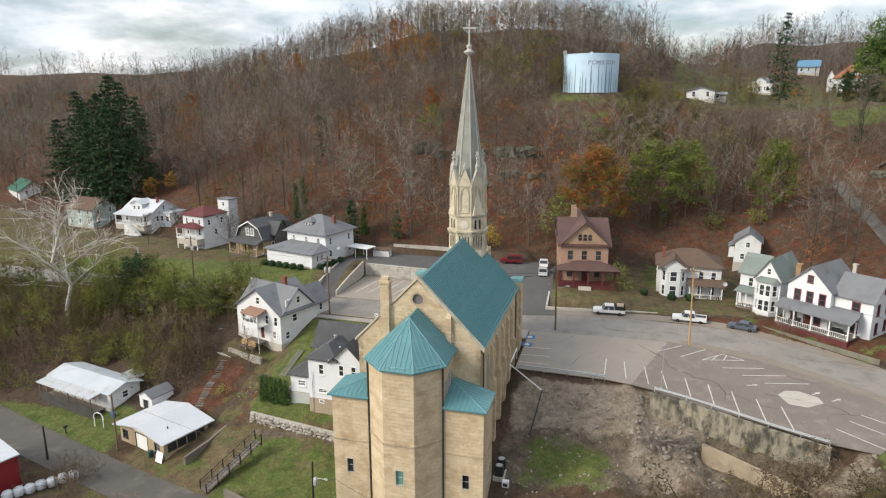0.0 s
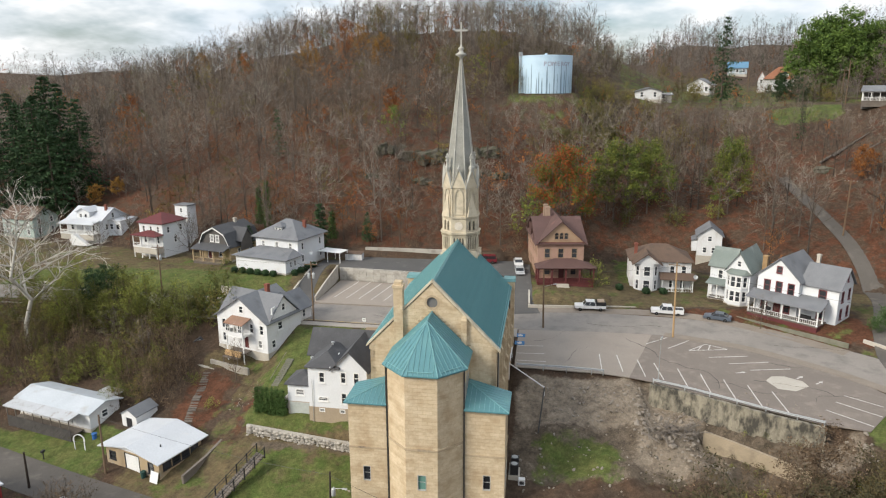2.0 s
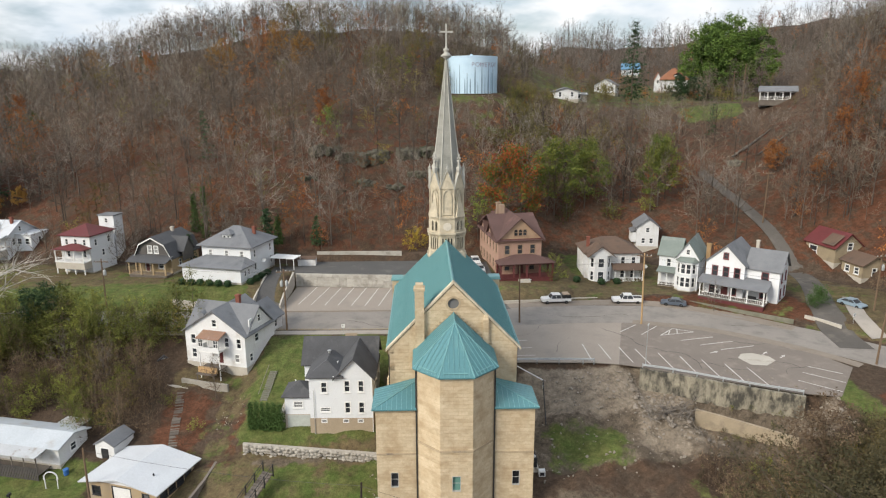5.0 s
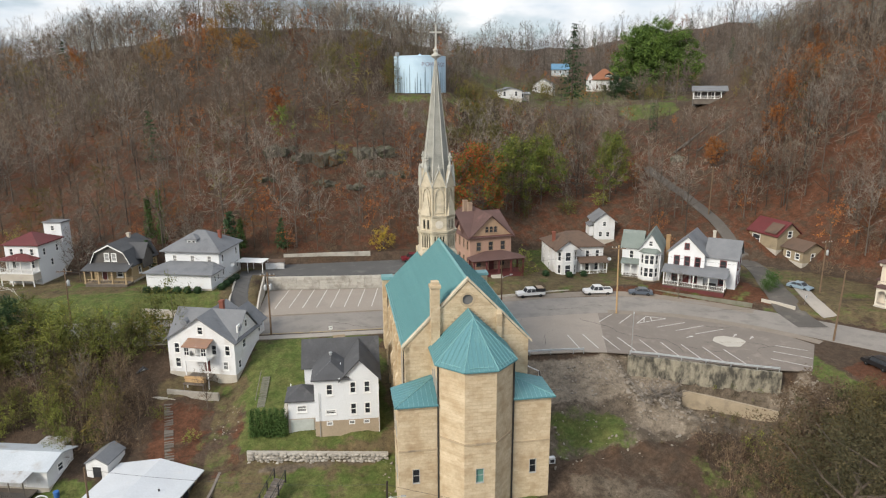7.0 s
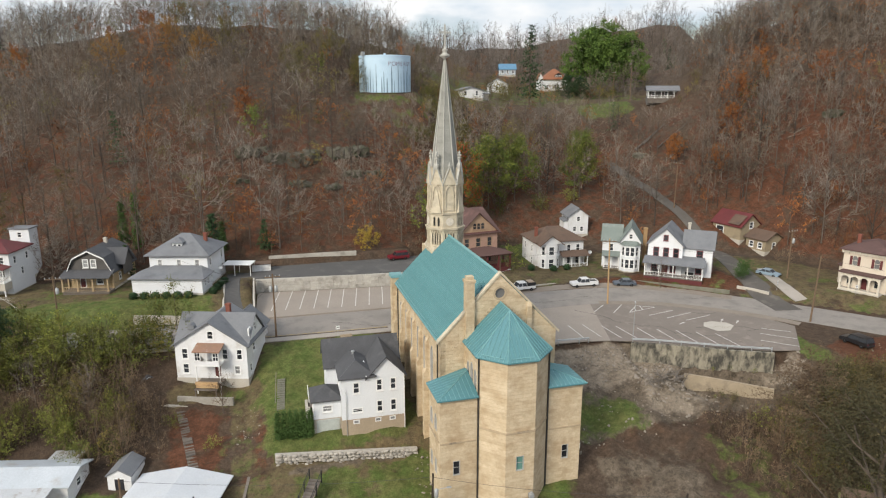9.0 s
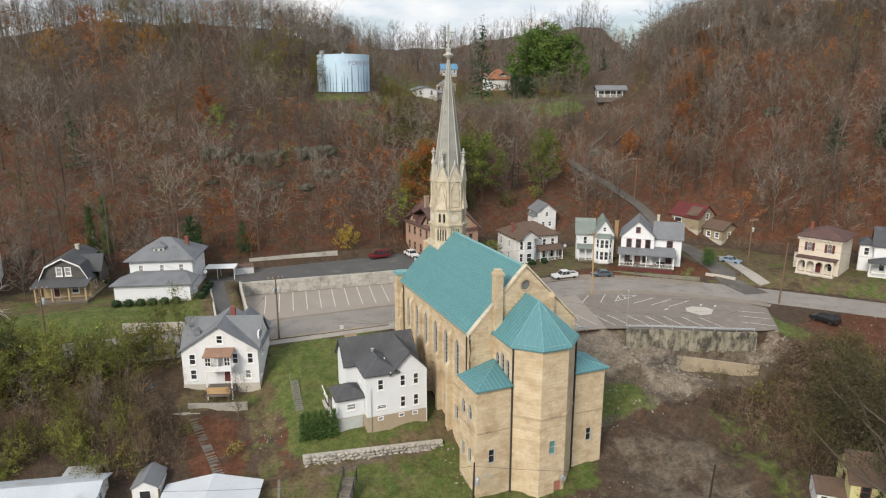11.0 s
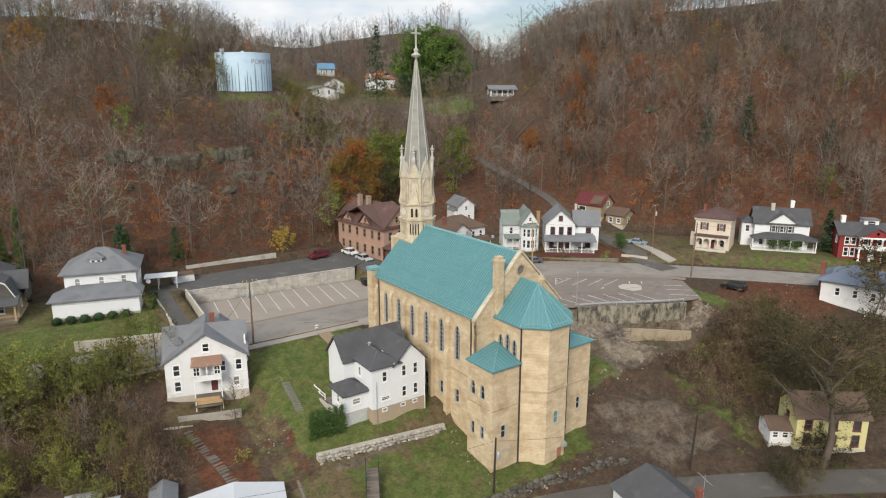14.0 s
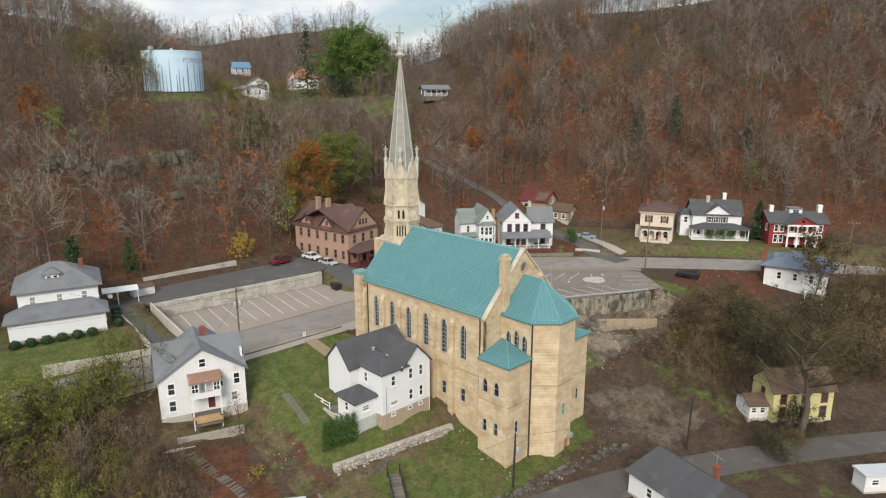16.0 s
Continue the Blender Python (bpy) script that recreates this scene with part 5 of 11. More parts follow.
        g = MB().add([*P, *[p + Vector((0, 0, 0.15)) for p in P], top, Vector((ridge, d, z1 + 1.55))], [(3, 2, 1, 0), (0, 1, 5, 4), (1, 2, 6, 5), (2, 3, 7, 6), (3, 0, 4, 7)] + ([(4, 5, 8), (7, 4, 8, 9), (5, 6, 9, 8), (6, 7, 9)] if s < 0 else [(4, 5, 8), (5, 6, 9, 8), (7, 4, 8, 9), (6, 7, 9)]))
        rf = part("roof", g, TEAL, ch)
        q0, q1 = (P[0], P[1])
        sm = MB()
        for k in range(1, 9):
            x = q0.x + (q1.x - q0.x) * k / 9
            f = abs((x - (q0.x if s < 0 else q1.x)) / (q1.x - q0.x))
            lowz = z1 + 0.17
            yy = c + (top.y - c) * f
            sm.tube((x, c + 0.02, lowz), (x, yy, lowz + 1.4 * f), 0.035, 0.035, 4)
            y = c + (d - c) * k / 9
            fy = min(1.0, (y - c) / (top.y - c))
            ox = q0.x if s < 0 else q1.x
            sm.tube((ox - s * 0.02, y, lowz), (ox + (top.x - ox) * fy, y, lowz + 1.4 * fy), 0.035, 0.035, 4)
        part("seams", sm, TEAL_LIGHT, rf)
        part("hip_cap", MB().tube((a if s < 0 else b, c, z1 + 0.17), (top.x, top.y, top.z + 0.02), 0.07, 0.07, 5), TEAL_LIGHT, rf)
    tower(ch)
    return ch


def octo(r, z, cx=0.0, cy=0.0):
    """Eight corners whose flats, r from the middle, face the four winds and between."""
    k = r / math.cos(math.pi / 8)
    return [(cx + k * math.cos(math.pi / 8 + j * math.pi / 4), cy + k * math.sin(math.pi / 8 + j * math.pi / 4), z) for j in range(8)]


def tower(ch):
    tx, ty = CX + 0.12, 98.1
    T = pose(tx, ty, 0)
    part("tower_base", MB().box(-2.85, 2.85, -2.7, 4.0, -1.5, 15.2), STONE, ch, m=T)
    part("tower_weathering", MB().loft([[(-2.85, -2.7, 15.2), (2.85, -2.7, 15.2), (2.85, 2.85, 15.2), (-2.85, 2.85, 15.2)], [(-2.5, -2.5, 15.9), (2.5, -2.5, 15.9), (2.5, 2.5, 15.9), (-2.5, 2.5, 15.9)]]), STONE_PALE, ch, m=T)
    R = 2.62
    # lower louvre stage, belfry with clock discs, tall arcade
    stages = [(15.3, 18.6, R + 0.12), (18.9, 20.9, R + 0.08), (21.3, 25.9, R - 0.12)]
    for si, (z0, z1, r) in enumerate(stages):
        side = 2 * r * math.tan(math.pi / 8)
        for j in range(8):
            m = T @ pose(0, 0, 0, 0, 0, 45 * j) @ pose(0, -r, z0)
            card = j % 2 == 0
            holes, jobs = [], []
            if si == 0:
                us = (-0.66, -0.22, 0.22, 0.66)
                for u in us:
                    holes.append([(a + u, b + 0.9) for a, b in arch(0.24, 1.9)])
                    jobs.append((u, 0.9, 0.24, 1.9))
            elif si == 1 and not card:
                for u in (-0.38, 0.38):
                    holes.append([(a + u, b + 0.25) for a, b in arch(0.4, 1.5)])
                    jobs.append((u, 0.25, 0.4, 1.5))
            part("tower_wall", plate(rect(side - 0.01, z1 - z0), holes, 0.35), STONE_PALE, ch, m=m)
            for u, v, w, h in jobs:
                window(ch, m @ pose(u, 0, v), "lancet", w, h, STONE_PALE, DARKOPEN, bars="none", casing=0.05, depth=0.26, name="louvre", sill=False, edge=0.01)
            if si == 1 and card:
                part("clock_disc", MB().lathe([(0.0, 0.0), (0.62, 0.0), (0.62, 0.06), (0.55, 0.06), (0.52, 0.04), (0.0, 0.04)], 20), CREAMTRIM, ch, m=m @ pose(0, -0.005, 1.0, 90))
            if si == 2:
                # blind arch, gable with coping and finial
                part("blind_arch", ring_band(arch(1.45, 3.9), grown(arch(1.45, 3.9), -0.14), -0.14, -0.004), STONE_PALE, ch, m=m @ pose(0, 0, 0.35))
                gw = side / 2 + 0.06
                part("gablet", MB().prism_y([(-gw, 4.35), (gw, 4.35), (0, 7.0)], -0.16, 0.5), STONE_PALE, ch, m=m)
                cg = MB()
                for s in (-1, 1):
                    pr = [(s * (gw + 0.05), 4.25), (0, 7.05), (0, 7.3), (s * (gw + 0.12), 4.35)]
                    cg.prism_y(pr if s < 0 else pr[::-1], -0.26, 0.1)
                part("gablet_coping", cg, SPIRE_RIB, ch, m=m)
                if card:
                    part("finial", MB().lathe([(0.07, 7.0), (0.12, 7.2), (0.24, 7.35), (0.10, 7.5), (0.06, 7.75), (0.02, 7.9)], 8), SPIRE_RIB, ch, m=m @ pose(0, -0.05, 0), smooth=True)
                else:
                    # tall cross-shaped finial on its pedestal, and the broach at the gablet's foot
                    part("finial", MB().loft([[(a * w_, b * w_ - 0.05, z_) for a, b in ((-1, -1), (1, -1), (1, 1), (-1, 1))] for w_, z_ in ((0.20, 6.7), (0.30, 7.15), (0.30, 7.45), (0.16, 7.6), (0.12, 8.2), (0.22, 8.35), (0.22, 8.5), (0.10, 8.6), (0.10, 9.15), (0.15, 9.2), (0.02, 9.5))]).box(-0.34, 0.34, -0.13, 0.03, 8.75, 8.98).box(-0.10, 0.10, -0.37, 0.27, 8.75, 8.98), SPIRE_RIB, ch, m=m)
                    part("broach", MB().loft([[(-side / 2 + 0.1, -0.5, 0), (side / 2 - 0.1, -0.5, 0), (side / 2 - 0.1, 0.02, 0), (-side / 2 + 0.1, 0.02, 0)], [(-0.05, -0.05, 3.6), (0.05, -0.05, 3.6), (0.05, 0.02, 3.6), (-0.05, 0.02, 3.6)]]), STONE_PALE, ch, m=m)
                # slim corner shafts with pinnacles
                part("corner_shaft", MB().tube((side / 2, 0, 0.0), (side / 2, 0, 4.6), 0.16, 0.14, 6).tube((side / 2, 0, 4.6), (side / 2, 0, 5.5), 0.17, 0.02, 6), STONE_PALE, ch, m=m)
        for za, zb_, ra in ((z0 - 0.3, z0, r + 0.26), (z0 - 0.42, z0 - 0.3, r + 0.10)):
            part("cornice", MB().loft([octo(ra, za), octo(ra + 0.05, zb_)]), STONE_PALE, ch, m=T)
        part("core", MB().loft([octo(r - 0.36, z0 - 0.4), octo(r - 0.36, z1 + 0.3)]), STONE_TRIM, ch, m=T)
    # dentil row under the belfry
    dn = MB().box(-0.07, 0.07, -R - 0.3, -R - 0.1, 18.2, 18.45).mesh("dentil", STONE_PALE)
    for j in range(8):
        for k in range(7):
            part("dentil", dn, None, ch, m=T @ pose(0, 0, 0, 0, 0, 45 * j) @ pose(-0.9 + 0.3 * k, 0, 0))
    # spire with ribs, knob and cross
    part("spire", MB().loft([octo(2.25, 25.6), octo(0.13, 44.3)]), SPIRE, ch, m=T)
    low, high = octo(2.27, 25.6), octo(0.14, 44.3)
    for a, b in zip(low, high):
        part("spire_rib", MB().tube(a, b, 0.11, 0.05, 5), SPIRE_RIB, ch, m=T)
    part("knob", MB().lathe([(0.13, 44.2), (0.2, 44.5), (0.78, 44.85), (0.82, 44.98), (0.36, 45.25), (0.3, 45.5), (0.42, 45.72), (0.42, 45.85), (0.16, 46.0), (0.14, 46.3)], 14), SPIRE_RIB, ch, m=T, smooth=True)
    part("cross", MB().box(-0.11, 0.11, -0.11, 0.11, 46.2, 49.4).box(-0.95, 0.95, -0.105, 0.105, 48.15, 48.4), SPIRE_RIB, ch, "pale stone cross", m=T @ pose(0, 0, 0, 0, 0, 8))


church()

# ---- houses ----
def at(x, y, z, yaw):
    return pose(x, y, z, 0, 0, yaw)


def rows(us, v, w, h, shape="rect", pane=None):
    return [(u, v, w, h, shape, pane) for u in us]


def rectory():
    h = thing("house", "white two-storey house with dark crossed roofs, tan block basement", "house", at(-38.15, 80.6, -3.75, -1.5))
    block(h, -3.9, 4.75, 0, 10.4, 0, 6.0, SIDING, None, foot=2.6, footmat=TAN,
          wins={"front": rows((-2.3,), 3.8, 0.75, 1.5) + rows((-2.2,), 1.0, 1.3, 0.55) + rows((0.85, 2.75), 3.9, 0.7, 1.6) + rows((0.85, 2.75), 0.75, 0.7, 1.6),
                "left": rows((1.6,), 3.9, 0.7, 1.4), "right": rows((-3, 0, 3), 3.6, 0.8, 1.5)})
    block(h, -5.5, -3.92, 5.2, 10.4, 0, 6.0, SIDING, None, foot=2.6, footmat=TAN)
    # rear wing across the house, front wing towards the lane, and the hip in their angle
    part("rear_gable", plate([(-2.6, 0), (2.6, 0), (0, 2.8)], [], 0.22), SIDING, h, m=pose(-5.5, 7.8, 6.0, 0, 0, -90))
    part("rear_gable", plate([(-2.6, 0), (2.6, 0), (0, 2.8)], [], 0.22), SIDING, h, m=pose(4.75, 7.8, 6.0, 0, 0, 90))
    gable_roof(h, -5.5, 4.75, 5.2, 10.4, 6.02, 2.8, "x", ASPH_DARK, 0.4)
    part("front_gable", plate([(-2.5, 0), (2.5, 0), (0, 2.6)], [], 0.22), SIDING, h, m=pose(2.25, 0, 6.0))
    gable_roof(h, -0.25, 4.75, 0, 8.0, 6.03, 2.62, "y", ASPH_DARK, 0.38)
    hip_roof(h, -3.9, 0.5, 0, 8.0, 6.01, 1.55, ASPH_DARK, 0.38, 0.16)
    part("hip_cap", MB().tube((-4.2, -0.3, 6.15), (-1.7, 2.3, 7.66), 0.07, 0.07, 4).tube((-1.7, 2.3, 7.66), (-1.7, 5.6, 7.66), 0.07, 0.07, 4), ASPH_GREY, h)
    part("valley_flashing", MB().tube((-0.5, -0.35, 6.2), (-0.35, 3.4, 6.95), 0.08, 0.08, 4), WHITE, h)
    part("roof_vent", MB().lathe([(0.16, 0), (0.16, 0.35), (0.26, 0.4), (0.26, 0.5), (0, 0.58)], 8), STEEL, h, m=pose(-1.7, 4.6, 7.6))
    for u in (-2.0, 1.0, 3.0):
        window(h, pose(u, -0.06, -0.62), "rect", 0.7, 0.45, WHITE, GLASS_PALE, bars="none", depth=0.03, casing=0.07, sill=False, name="basement_window")
    # west annex with its hipped roof and the back porch
    block(h, -7.6, -3.93, 1.2, 5.18, 0, 2.6, SIDING, "hip", 1.35, roofmat=ASPH_DARK, foot=2.7, footmat=CONC_PALE, over=0.4, wins={"front": rows((0,), 1.0, 1.2, 0.85, "rect", GLASS_PALE), "left": rows((0,), 1.0, 0.8, 1.2)})
    part("basement_door", MB().box(-7.3, -4.2, 1.06, 1.13, -2.6, -0.15), mat("pale_green_grey_door", (0.50, 0.53, 0.50), None, 0.6, pattern=("boards", 0.3, 2.0)), h)
    part("porch_floor", MB().box(-8.2, -5.53, 5.2, 10.4, -0.2, 0), OLDWOOD, h)
    part("porch_wall", MB().prism_y([(-8.6, -3.4), (-8.0, -3.4), (-8.0, 0.0), (-8.6, 0.0)], 2.0, 10.4), CONC_PALE, h)
    for y in (6.6, 8.4, 10.2):
        part("post", MB().box(-8.1, -7.98, y - 0.06, y + 0.06, 0, 1.05), WHITE, h)
    part("railing", MB().box(-8.1, -8.0, 6.6, 10.2, 0.85, 0.93).box(-8.1, -8.0, 6.6, 10.2, 0.4, 0.46), WHITE, h)
    part("porch_stair", MB().prism_x([(10.4, 0), (12.6, -1.4), (12.6, -1.6), (10.4, -0.2)], -7.9, -6.9), WHITE, h)
    part("service_mast", MB().tube((-3.3, -0.15, -2.4), (-3.3, -0.15, 4.2), 0.04, 0.04, 5), STEEL, h)
    part("downpipe", MB().box(4.66, 4.74, -0.12, -0.03, -2.4, 5.9), WHITE, h)
    return h


def gabled_cottage():
    h = thing("house", "white two-storey cross-gabled house with grey roof and decaying balcony", "house", at(-59.55, 96.95, -2.5, -18.7))
    W = 5.5
    block(h, -W, W, 0, 8.6, 0, 5.35, SIDING_WORN, "gable", 3.6, "y", ASPH_GREY, foot=2.5, footmat=CONC_PALE,
          wins={"front": [(0.1, 6.3, 0.85, 1.2)] + rows((-4.0,), 3.1, 0.85, 1.6) + rows((-4.0,), 0.75, 0.85, 1.5) + rows((2.15, 4.35), 3.1, 0.8, 1.6) + rows((3.9,), 0.75, 0.8, 1.3, "rect", GLASS_PALE) + [(0.9, 0.3, 0.9, 2.0, "door", MAROON)],
                "right": rows((-2.4,), 6.2, 0.7, 1.2) + rows((-1.0,), 3.3, 1.1, 1.3) + rows((-2.8, 2.6), 0.6, 0.9, 1.3)})
    part("side_gable", plate([(-3.55, 0), (3.55, 0), (0, 3.4)], [[(a, b + 1.0) for a, b in rect(0.8, 1.2)]], 0.2), SIDING_WORN, h, m=pose(W + 0.02, 4.3, 5.35, 0, 0, 90))
    window(h, pose(W + 0.02, 4.3, 6.35, 0, 0, 90), "rect", 0.8, 1.2)
    gable_roof(h, -W, W, 0.75, 7.85, 5.5, 3.42, "x", ASPH_GREY, 0.3)
    chimney(h, 1.0, 5.6, 7.5, 10.1, 0.65)
    part("roof_dormer", MB().prism_y([(-0.5, 0), (0.5, 0), (0.5, 0.5), (0, 0.85), (-0.5, 0.5)], 0, 1.6), ASPH_GREY, h, m=pose(-3.6, 1.8, 7.05))
    # two-tier balcony, half open, with a rusty roof
    x0, x1 = -1.75, 2.0
    part("porch_floor", MB().box(x0, x1, -2.0, -0.04, -0.15, 0), OLDWOOD, h)
    part("balcony_floor", MB().box(x0, x1, -2.0, -0.04, 2.75, 2.9), WHITE, h)
    for x in (x0 + 0.1, 0.1, x1 - 0.1):
        part("post", MB().box(x - 0.07, x + 0.07, -1.95, -1.81, -1.8 if x != 0.1 else 2.9, 5.0), WHITE, h)
    part("balcony_wall", MB().box(x0, x1, -1.99, -1.9, 2.9, 3.55), SIDING_WORN, h)
    part("balcony_wall", MB().box(x0 + 0.02, x0 + 0.1, -1.9, -0.05, 2.9, 3.6), SIDING_WORN, h)
    for u in (x0 + 0.5, x1 - 0.5):
        window(h, pose(u, -1.99, 3.62), "rect", 0.85, 1.25, WHITE, GLASS, bars="cross", casing=0.05, depth=0.09, sill=False)
    shed_roof(h, x0, x1, -2.0, -0.05, 5.0, 5.55, mat("rusty_patched_roof", (0.30, 0.17, 0.11), (0.24, 0.15, 0.11), 0.85, 0.9, 8, stain=(0.42, 0.36, 0.31), stain_scale=0.7), 0.2)
    part("board_pile", MB().box(-1.7, 1.6, -2.5, -2.05, 0.0, 0.35).box(-1.4, 1.9, -2.9, -2.5, -0.3, 0.1), NEWWOOD, h)
    part("porch_table", MB().box(-1.6, 1.8, -3.3, -2.6, -0.55, -0.42).box(-1.5, -1.38, -3.2, -3.08, -2.4, -0.55).box(1.58, 1.7, -3.2, -3.08, -2.4, -0.55), OLDWOOD, h)
    # rear wing towards the street
    block(h, -1.0, 4.6, 8.65, 12.6, 0.6, 5.0, SIDING_WORN, "gable", 2.4, "y", ASPH_GREY, foot=2, wins={"right": rows((0,), 2.5, 0.8, 1.3)})
    return h


def hip_house():
    h = thing("house", "white hip-roofed house with broad enclosed front porch", "house", at(-66.9, 130.6, 3.0, -16))
    block(h, -5.6, 5.6, 0, 9.6, 0, 5.9, SIDING, "hip", 3.3, roofmat=ASPH_GREY, over=0.75, foot=1.6,
          wins={"front": rows((-3.6, 0.1, 3.6), 3.75, 0.8, 1.35, "rect", GLASS_PALE), "right": rows((-3.2, 3.2), 3.6, 0.75, 1.5) + rows((-3.2, 3.4), 0.9, 0.75, 1.5), "left": rows((-3, 3), 3.6, 0.8, 1.4)})
    block(h, -6.9, 6.2, -5.2, -0.02, 0, 2.75, SIDING, None, foot=1.6, wins={"right": rows((-0.8, 0.6), 0.95, 0.65, 1.2)})
    z = 2.75
    g = MB().add([(-7.5, -5.8, z), (6.8, -5.8, z), (6.8, 0, z), (-7.5, 0, z), (-7.5, -5.8, z + .16), (6.8, -5.8, z + .16), (6.8, 0, z + .16), (-7.5, 0, z + .16), (-4.6, -0.01, z + 1.25), (4.4, -0.01, z + 1.25)],
                 [(3, 2, 1, 0), (0, 1, 5, 4), (1, 2, 6, 5), (3, 0, 4, 7), (4, 5, 9, 8), (5, 6, 9), (7, 4, 8), (2, 3, 7, 8, 9, 6)])
    part("porch_roof", g, ASPH_GREY, h)
    # roof dormer
    d = part("dormer", plate(rect(1.9, 0.95), [[(a - 0.45, b + 0.2) for a, b in rect(0.6, 0.5)], [(a + 0.45, b + 0.2) for a, b in rect(0.6, 0.5)]], 0.15), SIDING, h, m=pose(-0.6, 1.55, 7.1))
    part("dormer_cheeks", MB().prism_x([(0.0, 0.0), (1.9, 0.9), (0.0, 0.9)], -0.95, -0.9).prism_x([(0.0, 0.0), (1.9, 0.9), (0.0, 0.9)], 0.9, 0.95), SIDING, h, m=pose(-0.6, 1.58, 7.12))
    for u in (-0.45, 0.45):
        window(h, pose(-0.6 + u, 1.55, 7.3), "rect", 0.6, 0.5, WHITE, GLASS, bars="none", casing=0.05, depth=0.1, sill=False)
    hip_roof(h, -1.65, 0.45, 1.45, 3.9, 8.05, 0.8, ASPH_GREY, 0.25, 0.1, name="dormer_roof")
    chimney(h, 3.6, 5.4, 7.2, 9.3, 0.6)
    # carport behind
    part("carport_roof", MB().box(6.2, 12.0, 6.2, 9.6, 2.3, 2.42), WHITE, h)
    for x, y in ((8.6, 6.4), (11.8, 6.4), (8.6, 9.4), (11.8, 9.4)):
        part("post", MB().box(x - 0.06, x + 0.06, y - 0.06, y + 0.06, -0.2, 2.3), WHITE, h)
    part("satellite_dish", MB().lathe([(0.0, 0.0), (0.3, 0.06), (0.42, 0.16), (0.43, 0.17), (0.3, 0.09), (0, 0.03)], 12), STEEL, h, m=pose(7.2, 2.2, 2.9, 60, 0, 30))
    return h


def gambrel_house():
    h = thing("house", "dark-shingled gambrel house with a tan front porch", "house", at(-83.4, 134.8, 2.6, -14))
    w, d, e = 4.2, 10.0, 3.2
    prof = [(-w, e), (w, e), (w - 1.3, e + 2.7), (0, e + 4.2), (-w + 1.3, e + 2.7)]
    block(h, -w, w, 0, d, 0, e, mat("ochre_tan_boards", (0.40, 0.30, 0.17), (0.32, 0.24, 0.14), 0.8, 0.5, 8, pattern=("boards", 0.15, 3.0)), None, foot=1.4, wins={"front": [(-1.6, 0.1, 0.95, 2.0, "door", MAROON)] + rows((1.6,), 0.8, 1.2, 1.4), "right": rows((-2, 2), 1.0, 0.9, 1.3)})
    hs = [[(a + u, b + e + 0.9) for a, b in rect(0.9, 1.5)] for u in (-0.75, 0.75)]
    part("gambrel_wall", plate(prof, hs, 0.2), DARKSIDE, h, m=pose(0, -0.02, 0))
    part("gambrel_wall", plate(prof, [], 0.2), DARKSIDE, h, m=pose(0, d + 0.02, 0, 0, 0, 180))
    for u in (-0.75, 0.75):
        window(h, pose(u, -0.02, e + 0.9), "rect", 0.9, 1.5, WHITE, GLASS_PALE)
    o = [(-w - 0.35, e - 0.3), (-w + 1.2, e + 2.8), (0, e + 4.3), (w - 1.2, e + 2.8), (w + 0.35, e - 0.3)]
    inn = [(x * 1.0, z + 0.17) for x, z in o]
    part("roof", MB().prism_y(o + inn[::-1], -0.5, d + 0.4), ASPH_DARK, h)
    part("verge_trim", MB().prism_y([(x, z - 0.28) for x, z in o] + [(x, z - 0.02) for x, z in o][::-1], -0.56, -0.48), WHITE, h)
    gable_roof(h, 0.5, w + 1.2, 2.6, 6.4, e + 1.2, 2.4, "x", ASPH_DARK, 0.3)
    part("dormer_wall", plate([(-1.9, -1.2), (1.9, -1.2), (1.9, 1.2), (0, 3.5), (-1.9, 1.2)], [], 0.2), DARKSIDE, h, m=pose(w + 1.1, 4.5, e, 0, 0, 90))
    porch(h, -w - 0.2, w + 0.2, -2.6, -0.03, 0.0, 2.5, 4, ASPH_DARK, OLDWOOD, mat("tan_porch_timber", (0.44, 0.33, 0.20), None, 0.7), rise=0.8, skirt=OLDWOOD, post_r=0.13)
    chimney(h, 0.3, 6.8, e + 3.5, e + 5.3, 0.6, CONC_PALE)
    return h


def tiered_house():
    h = thing("house", "white three-level house with red roofs and double porches", "house", at(-101.3, 138.6, 1.8, -14))
    block(h, -3.6, 3.6, 0, 7.5, 0, 7.9, SIDING, "hip", 1.9, roofmat=ROOF_RED, wins={"front": rows((-2.2, 0, 2.2), 5.9, 0.75, 1.3) + rows((-2, 2), 3.2, 0.8, 1.6) + rows((-2, 1.8), 0.4, 0.8, 1.7), "right": rows((-2, 2), 5.6, 0.8, 1.4) + rows((0,), 3.0, 0.8, 1.4)})
    porch(h, -3.6, 3.6, -2.4, -0.02, 2.75, 2.35, 4, ROOF_RED, WHITE, rise=0.8, hip=True)
    for x in (-3.4, -1.1, 1.1, 3.4):
        part("post", MB().box(x - 0.09, x + 0.09, -2.3, -2.12, 0, 2.55), WHITE, h)
    block(h, -1.5, 2.4, 9.5, 12.5, 1.2, 10.6, SIDING, "flat", roofmat=ASPH_GREY, foot=2.0, wins={"front": rows((0,), 7.8, 0.8, 1.0)})
    return h


